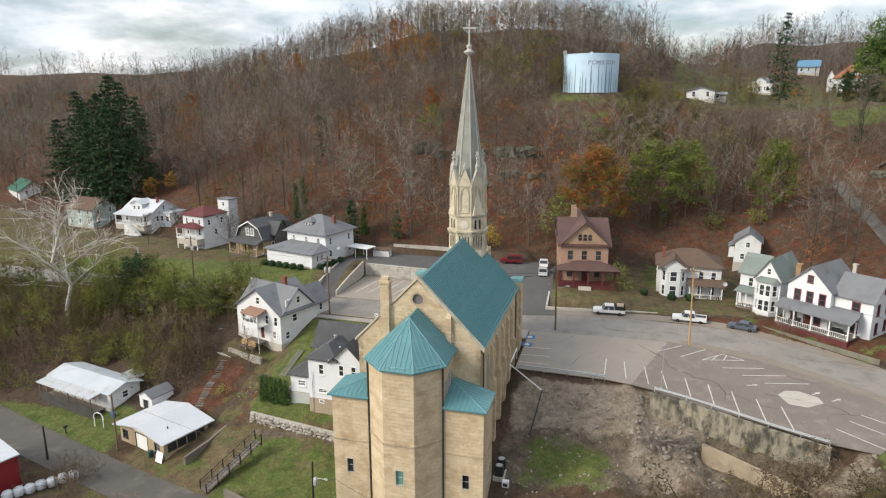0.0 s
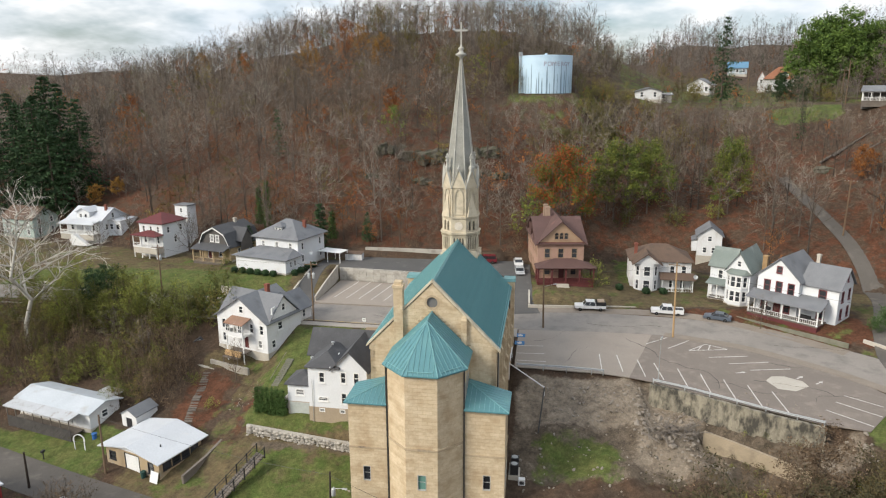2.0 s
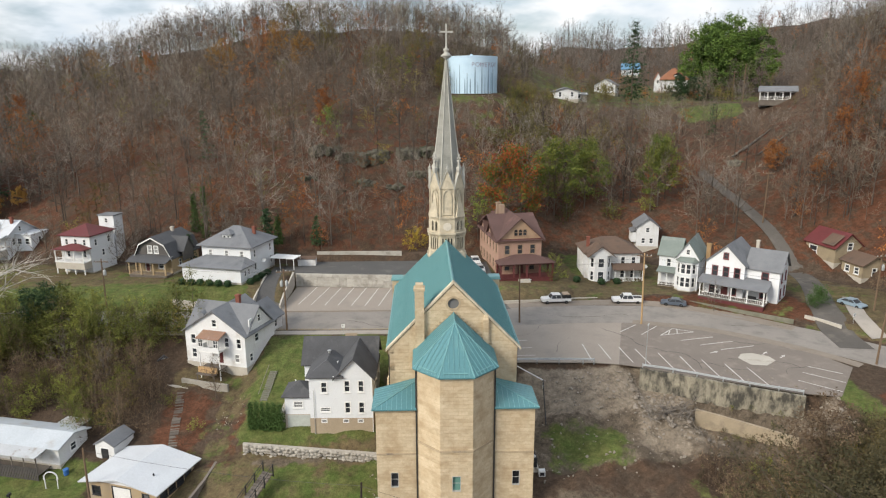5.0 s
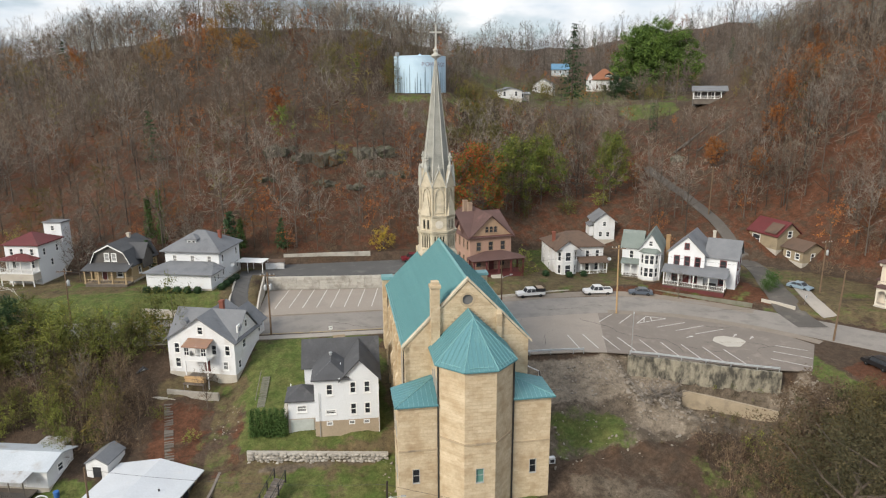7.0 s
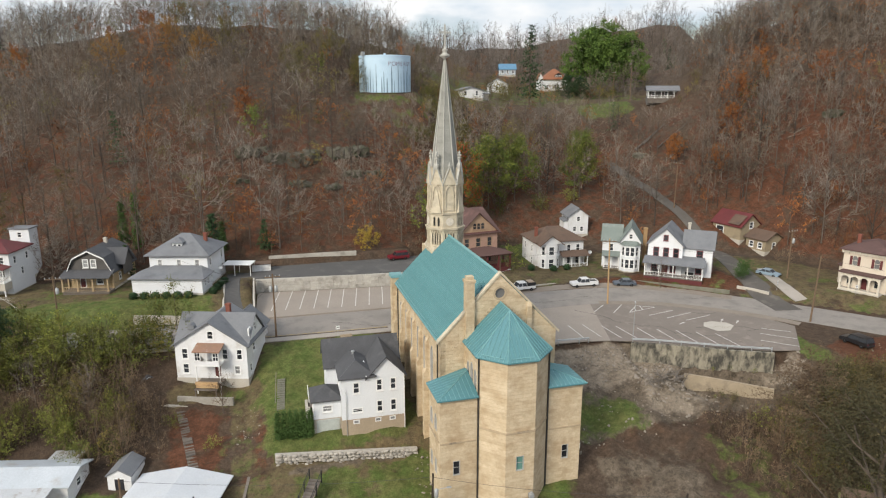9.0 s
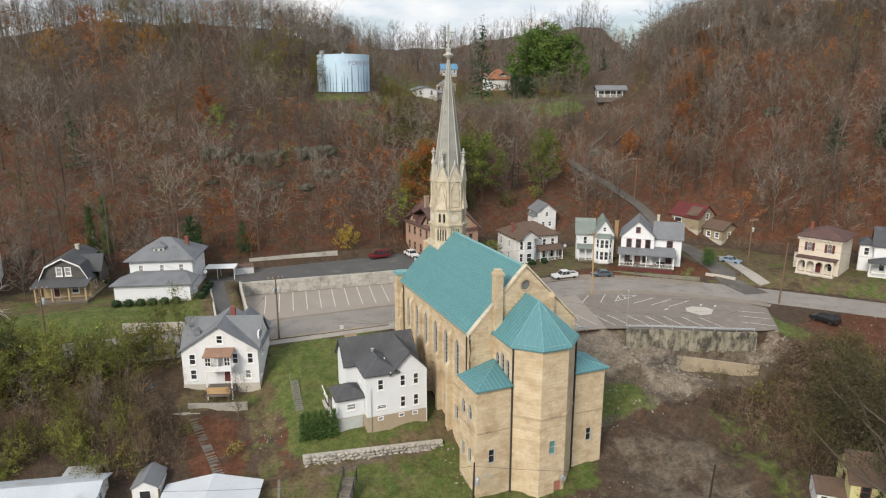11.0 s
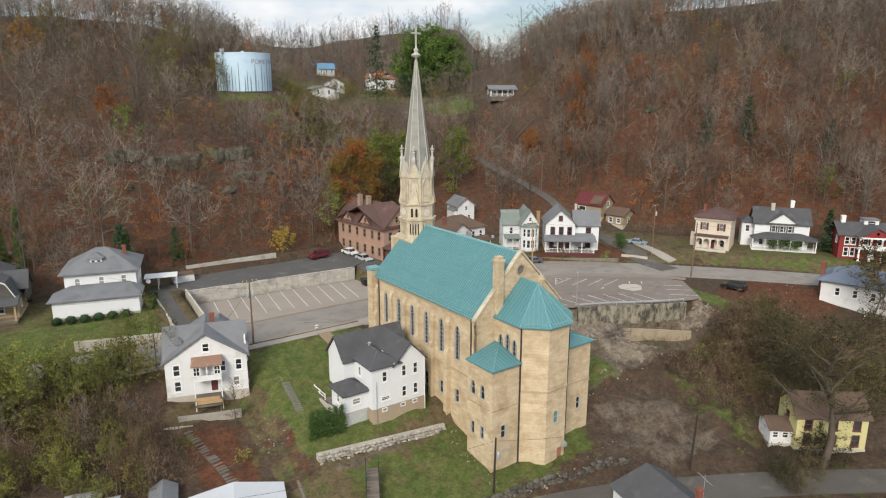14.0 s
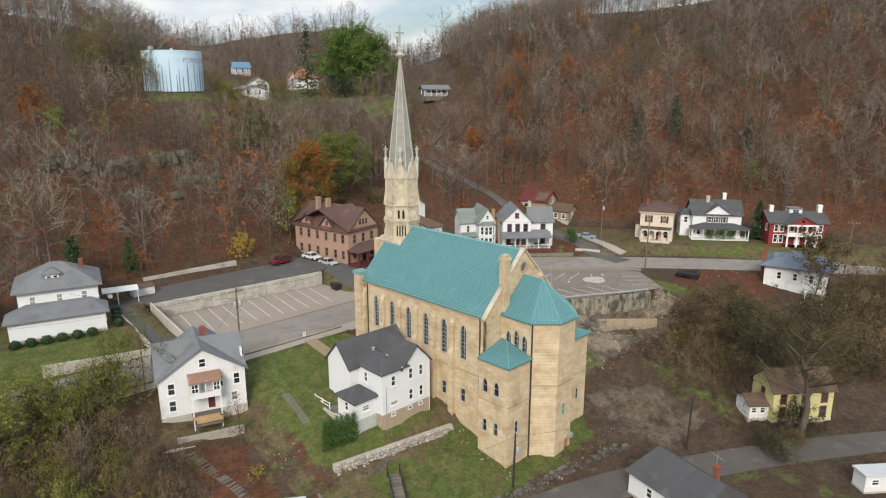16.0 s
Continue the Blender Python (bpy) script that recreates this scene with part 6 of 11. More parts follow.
def bungalow_white():
    h = thing("house", "white house with low pale roof, dormer and outside stairs", "house", at(-129.5, 152.5, 1.2, -8))
    block(h, -5.2, 5.2, 0, 10, 0, 5.6, SIDING, "gable", 2.9, "x", ROOF_WHITE, over=0.7, wins={"front": rows((-3.6, 0, 3.2), 3.2, 0.9, 1.4) + rows((-3.2, 3), 0.5, 0.9, 1.6), "right": rows((-2.5, 2.2), 3.1, 0.9, 1.5) + rows((0,), 6.0, 0.8, 1.2)})
    block(h, -2.6, 1.4, 1.0, 5.0, 5.7, 7.9, SIDING, "gable", 0.9, "y", ROOF_WHITE, over=0.4, foot=0.2, wins={"front": rows((-0.8, 0.8), 0.5, 0.9, 1.1)})
    porch(h, -5.2, 5.4, -2.6, -0.02, 2.8, 2.3, 5, ROOF_WHITE, WHITE, rise=0.6)
    part("outside_stair", MB().prism_y([(-0.5, 0), (4.4, 0), (4.4, 0.2), (0.4, 2.8), (-0.5, 2.8)], -3.9, -2.7), WHITE, h)
    chimney(h, 4.2, 4.0, 6.5, 9.6, 0.6)
    block(h, 5.3, 9.3, 3.0, 9.0, 0, 5.4, SIDING, "flat", roofmat=ROOF_WHITE, wins={"front": rows((-1, 1), 3.2, 1.1, 1.4), "right": rows((0,), 3.2, 0.9, 1.4)})
    return h


def brick_house():
    h = thing("house", "salmon brick house with maroon gabled roof and deep front porch", "house", at(-6.4, 129.6, 2.4, 8))
    tr = mat("maroon_tan_trim", (0.36, 0.25, 0.17), None, 0.7)
    block(h, -4.6, 4.6, 0, 17.0, 0, 7.6, PINKBRICK, "gable", 3.7, "x", ROOF_MAROON, over=0.6, foot=2.0, footmat=MAROON, gables=False,
          wins={"front": rows((-2.7, 0, 2.7), 4.5, 1.05, 1.9) + rows((-2.7, 2.6), 1.0, 1.1, 1.9) + [(0.2, 0.05, 1.1, 2.2, "door", MAROON)],
                "left": rows((-6.6, -4.0, -1.2, 1.6, 4.4, 6.8), 4.6, 0.95, 1.9) + rows((-6.6, -4.0, -1.2, 1.6, 4.4, 6.8), 1.0, 0.95, 1.9),
                "right": rows((-6, -2, 2, 6), 4.6, 0.95, 1.9)}, trim=tr)
    # main ridge runs from front to back, hipped into the cross gables
    gable_roof(h, -4.6, 4.6, 0.0, 17.0, 7.6, 4.3, "y", ROOF_MAROON, 0.6)
    part("front_gable", plate([(-4.6, 0), (4.6, 0), (0, 4.2)], [[(a + u, b + 0.75) for a, b in arch(0.8, 1.35, pointed=False)] for u in (-0.95, 0, 0.95)], 0.3), mat("tan_gable_shingle", (0.44, 0.30, 0.20), None, 0.8), h, m=pose(0, -0.12, 7.6))
    for u in (-0.95, 0, 0.95):
        window(h, pose(u, -0.12, 8.35), "arch", 0.8, 1.35, tr, GLASS)
    part("gable_band", MB().box(-4.9, 4.9, -0.3, -0.13, 7.45, 7.75), MAROON, h)
    for s, y in ((-1, 6.5), (-1, 13.0), (1, 8.0)):
        part("side_gable", plate([(-2.2, 0), (2.2, 0), (0, 2.3)], [[(a, b + 0.5) for a, b in rect(0.8, 1.0)]], 0.25), PINKBRICK, h, m=pose(s * 4.62, y, 7.5, 0, 0, 90 * s))
        window(h, pose(s * 4.62, y, 8.0, 0, 0, 90 * s), "rect", 0.8, 1.0, tr)
        c = MB().prism_x([(y - 2.7, 7.1), (y, 10.0), (y + 2.7, 7.1), (y + 2.7, 7.3), (y, 10.25), (y - 2.7, 7.3)], min(0, s * 5.1), max(0, s * 5.1))
        part("side_roof", c, ROOF_MAROON, h)
    for y in (9.0, 12.2):
        chimney(h, -1.6, y, 10, 13.4, 0.9, mat("tan_chimney_brick", (0.36, 0.26, 0.19), None, 0.9))
    porch(h, -5.0, 6.2, -3.4, -0.05, 0.3, 2.7, 5, ROOF_MAROON, MAROON, MAROON, rise=1.1, skirt=MAROON, hip=True, post_r=0.16)
    steps(h, -1.2, 1.2, -3.4, 0.3, 11, CONC_PALE, 0.36, 0.2)
    return h


def bay_house():
    h = thing("house", "white house with brown roof, full-height bay and side porch", "house", at(13.2, 130.8, 0.6, -2))
    block(h, -5.6, 5.9, 0, 8.5, 0, 5.9, SIDING_WORN, "hip", 2.6, roofmat=ASPH_BROWN, over=0.5, wins={"front": rows((2.2, 4.4), 3.4, 0.85, 1.7) + rows((2.2, 4.3), 0.6, 0.85, 1.8), "left": rows((-2.4, 1.8), 3.4, 0.8, 1.6) + rows((-2.4, 1.8), 0.6, 0.8, 1.6), "right": rows((0,), 3.4, 0.8, 1.6)})
    # the bay
    pl = [(-5.0, 0), (-5.0, -1.2), (-3.9, -2.2), (-1.5, -2.2), (-0.4, -1.2), (-0.4, 0)]
    for k in range(5):
        (xa, ya), (xb, yb) = pl[k], pl[k + 1]
        ln, ang = math.hypot(xb - xa, yb - ya), math.degrees(math.atan2(yb - ya, xb - xa))
        m = pose((xa + xb) / 2, (ya + yb) / 2, 0, 0, 0, ang)
        w = 1.2 if k == 2 else 0.7
        hs = [[(a, b + v) for a, b in rect(w, 1.9)] for v in (0.6, 3.4)] if k in (1, 2, 3) else []
        part("bay_wall", plate(rect(ln, 5.9), hs, 0.2), SIDING_WORN, h, m=m)
        if hs:
            for v in (0.6, 3.4):
                window(h, m @ pose(0, 0, v), "rect", w, 1.9)
    part("foundation", MB().prism([(x, y) for x, y in pl], -1.2, -0.005), CONC_PALE, h)
    gable_roof(h, -5.2, -0.2, -2.3, 4.2, 5.9, 1.9, "y", ASPH_BROWN, 0.4)
    part("bay_gable", plate([(-2.5, 0), (2.5, 0), (0, 1.85)], [], 0.15), SIDING_WORN, h, m=pose(-2.7, -2.24, 5.9))
    porch(h, 0.2, 6.2, -2.2, -0.02, 0.3, 2.4, 4, ASPH_BROWN, OLDWOOD, WHITE, rise=0.7)
    chimney(h, -4.6, 2.6, 6.5, 9.0, 0.6)
    part("satellite_dish", MB().lathe([(0.0, 0.0), (0.3, 0.06), (0.42, 0.16), (0.43, 0.17), (0.3, 0.09), (0, 0.03)], 12), STEEL, h, m=pose(6.4, -2.3, 3.6, 60, 0, 0))
    return h


def narrow_outbuilding():
    h = thing("outbuilding", "narrow white two-storey outbuilding with grey roof", "outbuilding", at(26.1, 147.2, 4.0, -10))
    block(h, -2.5, 2.5, 0, 6.5, 0, 4.6, SIDING_WORN, "gable", 1.9, "y", ASPH_GREY, foot=2.5, wins={"front": rows((-0.9, 0.9), 0.7, 0.8, 1.2) + rows((0,), 3.3, 0.8, 1.1), "right": rows((0,), 2.8, 0.8, 1.1)})
    part("lean_to", MB().box(-3.6, -2.55, 0.3, 4.5, 0.9, 3.2), SIDING_WORN, h)
    part("lean_to_roof", MB().prism_y([(-3.8, 3.15), (-2.52, 3.7), (-2.52, 3.85), (-3.8, 3.3)], 0.1, 4.7), ASPH_GREY, h)
    return h


def green_roof_house():
    h = thing("house", "narrow white house with grey-green roof and canted bay", "house", at(25.3, 121.1, 1.5, -32))
    block(h, -2.1, 2.1, 0, 9.0, 0, 6.4, SIDING, "gable", 3.1, "y", ASPH_GREEN, over=0.4, wins={"front": rows((0,), 7.0, 0.7, 1.0), "right": rows((0,), 3.6, 0.8, 1.6), "left": rows((-2.4,), 3.6, 0.8, 1.6)}, gables=True)
    pl = [(-1.9, 0), (-1.0, -1.1), (1.0, -1.1), (1.9, 0)]
    for k in range(3):
        (xa, ya), (xb, yb) = pl[k], pl[k + 1]
        ln, ang = math.hypot(xb - xa, yb - ya), math.degrees(math.atan2(yb - ya, xb - xa))
        m = pose((xa + xb) / 2, (ya + yb) / 2, 0, 0, 0, ang)
        w = 0.8
        us = (-0.5, 0.5) if k == 1 else (0,)
        part("bay_wall", plate(rect(ln, 5.7), [[(a + u, b + v) for a, b in rect(w, 1.9)] for v in (0.7, 3.4) for u in us], 0.2), SIDING, h, m=m)
        for v in (0.7, 3.4):
            for u in us:
                window(h, m @ pose(u, 0, v), "rect", w, 1.9)
    part("foundation", MB().prism(pl, -1.4, -0.005), CONC_PALE, h)
    part("bay_roof", MB().loft([[(-2.3, 0.0, 5.7), (-1.2, -1.4, 5.7), (1.2, -1.4, 5.7), (2.3, 0.0, 5.7)], [(-1.4, -0.02, 6.5), (-0.7, -0.1, 6.5), (0.7, -0.1, 6.5), (1.4, -0.02, 6.5)]]), ASPH_GREEN, h)
    block(h, -6.0, -2.12, 3.0, 9.0, 0, 5.9, SIDING, "gable", 2.8, "x", ASPH_GREEN, over=0.4, wins={"front": rows((0,), 3.4, 0.8, 1.6)})
    porch(h, -5.6, -2.2, 1.0, 2.98, 0.0, 2.5, 3, ASPH_GREEN, OLDWOOD, WHITE, rise=0.5)
    chimney(h, 3.0, 5.2, 0, 8.6, 0.8, mat("tan_flue_brick", (0.38, 0.25, 0.13), None, 0.9))
    return h


def porch_house():
    h = thing("house", "white house with red-trimmed windows and long front porch", "house", at(32.0, 114.9, 1.5, -40))
    red = mat("red_window_trim", (0.20, 0.07, 0.075), None, 0.6)
    block(h, -5.4, 1.6, 0, 9.0, 0, 6.6, SIDING, "gable", 3.3, "y", ASPH_GREY, over=0.45, wins={"front": rows((-1.8, 0.2, 2.2), 3.9, 0.95, 1.9) + rows((0,), 7.4, 0.8, 1.1) + rows((-2, 1.8), 0.6, 0.95, 1.9) + [(0.2, 0.05, 1.0, 2.1, "door", MAROON)]}, trim=red)
    block(h, 1.62, 7.4, 1.2, 7.6, 0, 6.2, SIDING, "gable", 2.9, "x", ASPH_GREY, over=0.4, wins={"front": rows((0.4,), 3.6, 1.1, 1.9) + rows((0.4,), 0.6, 1.1, 1.9), "right": rows((-1.4, 1.6), 3.7, 0.85, 1.7) + rows((-1.4, 1.6), 0.7, 0.85, 1.7) + rows((0.2,), 7.0, 0.6, 0.9)}, trim=red)
    porch(h, -5.6, 6.0, -2.7, -0.05, 0.25, 2.5, 5, ASPH_GREY, OLDWOOD, WHITE, rise=0.8, skirt=MAROON)
    part("porch_infill", MB().box(1.65, 6.0, -0.04, 1.18, 0.05, 0.25), OLDWOOD, h)
    shed_roof(h, 1.7, 6.0, -0.05, 1.18, 3.75, 4.0, ASPH_GREY, 0.05)
    for x in (-4.3, 2.4):
        part("porch_sofa", MB().box(x, x + 1.7, -0.9, -0.2, 0.3, 0.7).box(x, x + 1.7, -0.35, -0.15, 0.7, 1.1), DARKMETAL, h)
    chimney(h, 2.2, 5.5, 8, 10.6, 0.55, CONC_PALE)
    return h


def italianate_house():
    h = thing("house", "cream Italianate house with maroon hip roof and arched porch", "house", at(60.6, 95.0, 1.9, -66))
    block(h, -4.0, 4.0, 0, 9.0, 0, 7.4, CREAM, "hip", 1.9, roofmat=ROOF_MAROON, over=0.75, wins={"front": rows((-1.9, 1.9), 4.5, 0.95, 1.9, "arch", GLASS_PALE) + rows((-2.4, 2.4), 0.7, 0.95, 1.9) + [(0.2, 0.05, 1.0, 2.2, "door", MAROON)], "left": rows((-2.6, 0.4, 2.8), 4.5, 0.9, 1.8) + rows((-2.6, 0.4, 2.8), 0.8, 0.9, 1.8)}, trim=CREAMTRIM)
    for u in (-2.6, -1.2, 1.2, 2.6):
        part("shutter", MB().box(u - 0.24, u + 0.24, -0.06, -0.01, 4.5, 6.3), MAROON, h)
    part("cornice", MB().box(-4.3, 4.3, -0.35, -0.005, 6.9, 7.39).box(-4.35, -4.005, -0.3, 9.2, 6.9, 7.39), CREAMTRIM, h)
    for u in range(-8, 9, 2):
        part("bracket", MB().box(u * 0.5 - 0.09, u * 0.5 + 0.09, -0.65, -0.36, 6.85, 7.38), CREAMTRIM, h)
    # porch front with arches
    g = plate(rect(7.0, 3.3), [[(a + u, b + 0.3) for a, b in arch(1.35, 2.5, pointed=False)] for u in (-2.5, -0.85, 0.85, 2.5)], 0.18)
    part("porch_arcade", g, CREAMTRIM, h, m=pose(0, -2.2, 0))
    part("porch_floor", MB().box(-3.6, 3.6, -2.3, -0.05, -0.8, 0.0), CONC_PALE, h)
    part("porch_roof", MB().box(-3.8, 3.8, -2.5, -0.02, 3.3, 3.5), ROOF_MAROON, h)
    steps(h, -0.9, 0.9, -2.3, 0.0, 4, CONC_PALE)
    part("side_bay", MB().prism([(-5.2, 2.0), (-5.2, 5.5), (-4.005, 6.2), (-4.005, 1.3)][::-1], 0, 3.6), CREAM, h)
    part("side_bay_roof", MB().prism([(-5.5, 1.8), (-5.5, 5.7), (-4.0, 6.5), (-4.0, 1.0)][::-1], 3.6, 3.8), ROOF_MAROON, h)
    for y in (2.6, 4.6):
        window(h, pose(-5.2, y, 0.9, 0, 0, -90), "arch", 0.8, 2.1, CREAMTRIM, GLASS, depth=0.03, bars="none")
    chimney(h, -2.6, 3.0, 8.0, 10.2, 0.6)
    return h


def wide_porch_house():
    h = thing("house", "white house with dark gabled roof and wraparound porch", "house", at(74.2, 85.3, 1.9, -54))
    block(h, -6.0, 6.0, 0, 8.4, 0, 6.2, SIDING, "gable", 3.0, "x", ASPH_DARK, over=0.5, wins={"front": rows((-1.8, 0, 1.8), 4.0, 0.85, 1.5) + rows((-4.3, -1.6, 1.4, 4.4), 0.7, 0.95, 1.8), "left": rows((-2.4, 2.2), 3.8, 0.85, 1.6) + rows((-2.4, 2.2), 0.8, 0.85, 1.6), "right": rows((0,), 3.8, 0.8, 1.5)})
    for u in (-2.45, -1.15, -0.65, 0.65, 1.15, 2.45):
        part("shutter", MB().box(u - 0.17, u + 0.17, -0.06, -0.01, 4.0, 5.5), DARKTRIM, h)
    gable_roof(h, -3.2, 3.2, -0.3, 4.6, 6.2, 2.4, "y", ASPH_DARK, 0.4)
    part("front_gable", plate([(-3.2, 0), (3.2, 0), (0, 2.35)], [], 0.2), SIDING, h, m=pose(0, -0.3, 6.2))
    porch(h, -6.6, 7.4, -2.9, -0.04, 0.1, 2.5, 6, ASPH_DARK, WHITE, WHITE, rise=1.0, hip=True)
    chimney(h, -1.9, 3.6, 7.6, 10.4, 0.8, CONC_PALE)
    chimney(h, 2.6, 5.4, 7.6, 11.0, 0.8, WHITE)
    block(h, -8.6, -6.02, 2.0, 6.5, 0, 5.6, SIDING, "hip", 1.2, roofmat=ASPH_DARK, wins={"front": rows((0,), 3.4, 0.9, 1.6), "left": rows((-1, 1), 3.4, 0.8, 1.6)})
    return h


def portico_house():
    h = thing("house", "red brick house with white two-storey columned portico", "house", at(80.2, 67.6, 1.9, -50))
    block(h, -6.8, 6.8, 0, 8.0, 0, 5.6, REDBRICK, "gable", 2.1, "x", ASPH_DARK, over=0.5, wins={"front": rows((-5.2, -3.9, 3.9, 5.3), 3.4, 0.9, 1.6) + rows((-5.2, -3.9, 3.9, 5.3), 0.7, 0.9, 1.9) + rows((-1.4, 1.4), 3.4, 0.9, 1.7) + [(0, 0.05, 1.1, 2.2, "door", WHITE)], "right": rows((-2, 2), 3.4, 0.9, 1.6), "left": rows((-2, 2), 3.4, 0.9, 1.6)})
    part("portico_gable", plate([(-3.5, 0), (3.5, 0), (0, 1.8)], [[(u, v + 0.8) for u, v in disc(0.32, 12)]], 0.2), REDBRICK, h, m=pose(0, -2.4, 5.6))
    gable_roof(h, -3.5, 3.5, -2.4, 3.8, 5.62, 1.9, "y", ASPH_DARK, 0.35)
    part("portico_cornice", MB().box(-3.6, 3.6, -2.55, -0.02, 5.2, 5.58), WHITE, h)
    part("porch_floor", MB().box(-3.6, 3.6, -2.6, -0.05, -0.7, 0.0), CONC_PALE, h)
    part("balcony", MB().box(-3.5, 3.5, -2.3, -0.02, 2.6, 2.8).box(-3.5, 3.5, -2.3, -2.22, 2.8, 3.6), WHITE, h)
    for x in (-3.3, -1.1, 1.1, 3.3):
        part("column", MB().lathe([(0.26, 0), (0.26, 0.2), (0.2, 0.25), (0.18, 4.9), (0.27, 5.0), (0.27, 5.19)], 10), WHITE, h, m=pose(x, -2.35, 0), smooth=True)
    chimney(h, -5.4, 4, 6.6, 9.3, 0.9, WHITE)
    chimney(h, 6.2, 4, 6.0, 9.5, 1.0, WHITE)
    block(h, -1.2, 1.8, 3.2, 6.0, 6.7, 8.4, WHITE, "flat", roofmat=ASPH_GREY, foot=0.3, wins={"front": rows((0,), 0.6, 1.6, 1.0)})
    return h


def blue_roof_house():
    h = thing("house", "pale two-storey house with slate-blue hip roof and dormers among scrub", "house", at(52.0, 58.2, -4.3, -76))
    block(h, -6.4, 5.4, 0, 9.4, 0, 7.4, SIDING_WORN, "hip", 2.6, roofmat=ROOF_BLUE, over=0.9, foot=2.5, wins={"left": rows((-2.5, 2.5), 4.8, 0.8, 1.5) + rows((-2.5, 2.5), 1.5, 0.8, 1.5), "front": rows((-3, 0, 3), 4.8, 0.8, 1.5), "back": rows((-3.4, 0, 3.4), 4.8, 0.8, 1.5) + rows((-3.4, 0, 3.4), 1.4, 0.8, 1.5), "right": rows((-2.5, 2.5), 4.8, 0.8, 1.5) + rows((-2.5, 2.5), 1.5, 0.8, 1.5)})
    for x in (-3.6, 3.6):
        block(h, x - 1.3, x + 1.3, 2.6, 6.2, 7.45, 8.5, WHITE, "gable", 0.9, "x", ROOF_BLUE, over=0.25, foot=0.2, wins={"left": rows((0,), 0.3, 0.9, 0.8), "right": rows((0,), 0.3, 0.9, 0.8)})
    part("back_deck", MB().box(1.6, 5.2, -2.2, -0.03, 3.1, 3.35).box(1.6, 5.2, -2.2, -2.1, 3.36, 4.2), WHITE, h)
    for x in (1.8, 5.0):
        part("post", MB().box(x - 0.08, x + 0.08, -2.15, -2.0, -0.5, 3.1), WHITE, h)
    chimney(h, -6.9, 3, -1.5, 10.4, 0.8, BRICKCHIM)
    chimney(h, 4.6, 8.0, 7.5, 10.0, 0.7)
    return h


def yellow_house():
    h = thing("house", "pale yellow two-storey house with brown roof under a bare tree", "house", at(11.6, 43.45, -10.4, -39.6))
    block(h, -4.9, 4.9, 0, 6.0, 0, 4.9, YELLOW, "gable", 2.4, "x", ASPH_BROWN, over=0.4, foot=1.2, wins={"front": rows((-3.3, 0.2, 3.4), 2.9, 0.95, 1.5, "rect") + rows((-3.3, 0.2, 3.4), 0.5, 0.95, 1.6), "left": rows((0,), 2.9, 0.9, 1.4)}, trim=mat("maroon_sash", (0.16, 0.06, 0.06), None, 0.7))
    block(h, -8.0, -4.92, 1.0, 5.0, 0, 2.2, SIDING_WORN, "gable", 1.0, "x", ASPH_BROWN, over=0.3, wins={"front": rows((-0.8, 0.6), 0.9, 0.8, 0.9)})
    return h


def lane_cottage():
    h = thing("house", "white cottage with dark pointed hip roof beside the lane", "house", at(-21.2, 47.2, -11.0, 75))
    block(h, -5.6, 5.2, -3.9, 3.9, 0, 2.9, SIDING, None, foot=1.0, wins={"left": rows((-1.5, 1.5), 0.9, 0.9, 1.3), "right": rows((-1.5, 1.5), 0.9, 0.9, 1.3), "front": rows((-2, 2), 0.9, 0.9, 1.3), "back": rows((-2, 2), 0.9, 0.9, 1.3)})
    z, e = 2.9, 0.5
    g = MB().add([(-5.6 - e, -3.9 - e, z), (5.2 + e, -3.9 - e, z), (5.2 + e, 3.9 + e, z), (-5.6 - e, 3.9 + e, z), (-5.6 - e, 0, z + 3.0), (4.2, 0, z + 3.0)], [(3, 2, 1, 0), (0, 1, 5, 4), (1, 2, 5), (2, 3, 4, 5), (3, 0, 4)])
    part("roof", g, ASPH_DARK, h)
    chimney(h, -4.0, -0.8, 4.5, 7.2, 0.6)
    part("aerial", MB().tube((-2.2, -3.2, 2.0), (-2.2, -3.2, 7.2), 0.03, 0.03, 5).tube((-3.4, -3.2, 6.6), (-1.0, -3.2, 6.9), 0.02, 0.02, 4).tube((-3.2, -2.6, 7.0), (-1.2, -3.8, 6.3), 0.02, 0.02, 4), STEEL, h)
    return h


def barn():
    h = thing("barn", "tan outbuilding with collapsing red metal roof at the hill's foot", "barn", at(58.6, 132.6, 4.4, -80))
    tan = mat("weathered_tan_boards", (0.36, 0.29, 0.19), (0.27, 0.22, 0.15), 0.85, 0.6, 8, stain=(0.18, 0.15, 0.11), stain_scale=0.7)
    block(h, -4.2, 4.2, 0, 6.4, 0, 3.4, tan, "gable", 2.6, "x", ROOF_RED, over=0.5, foot=3.0, wins={"right": [(0.3, 2.6, 1.2, 1.5)], "front": rows((-2.0,), 0.3, 2.2, 2.2)})
    part("patched_roof", MB().box(0.6, 4.0, -0.06, 0.0, 0.0, 3.2), ASPH_BROWN, h, m=pose(0, -0.42, 3.62, -51, 0, 0))
    block(h, 5.2, 10.6, 1.0, 6.6, -1.6, 1.2, tan, "gable", 1.5, "x", ASPH_BROWN, over=0.5, foot=2.2, wins={"front": rows((-1.2, 1.2), 0.6, 1.1, 1.3), "right": rows((0.0,), 0.5, 1.0, 1.4)})
    return h


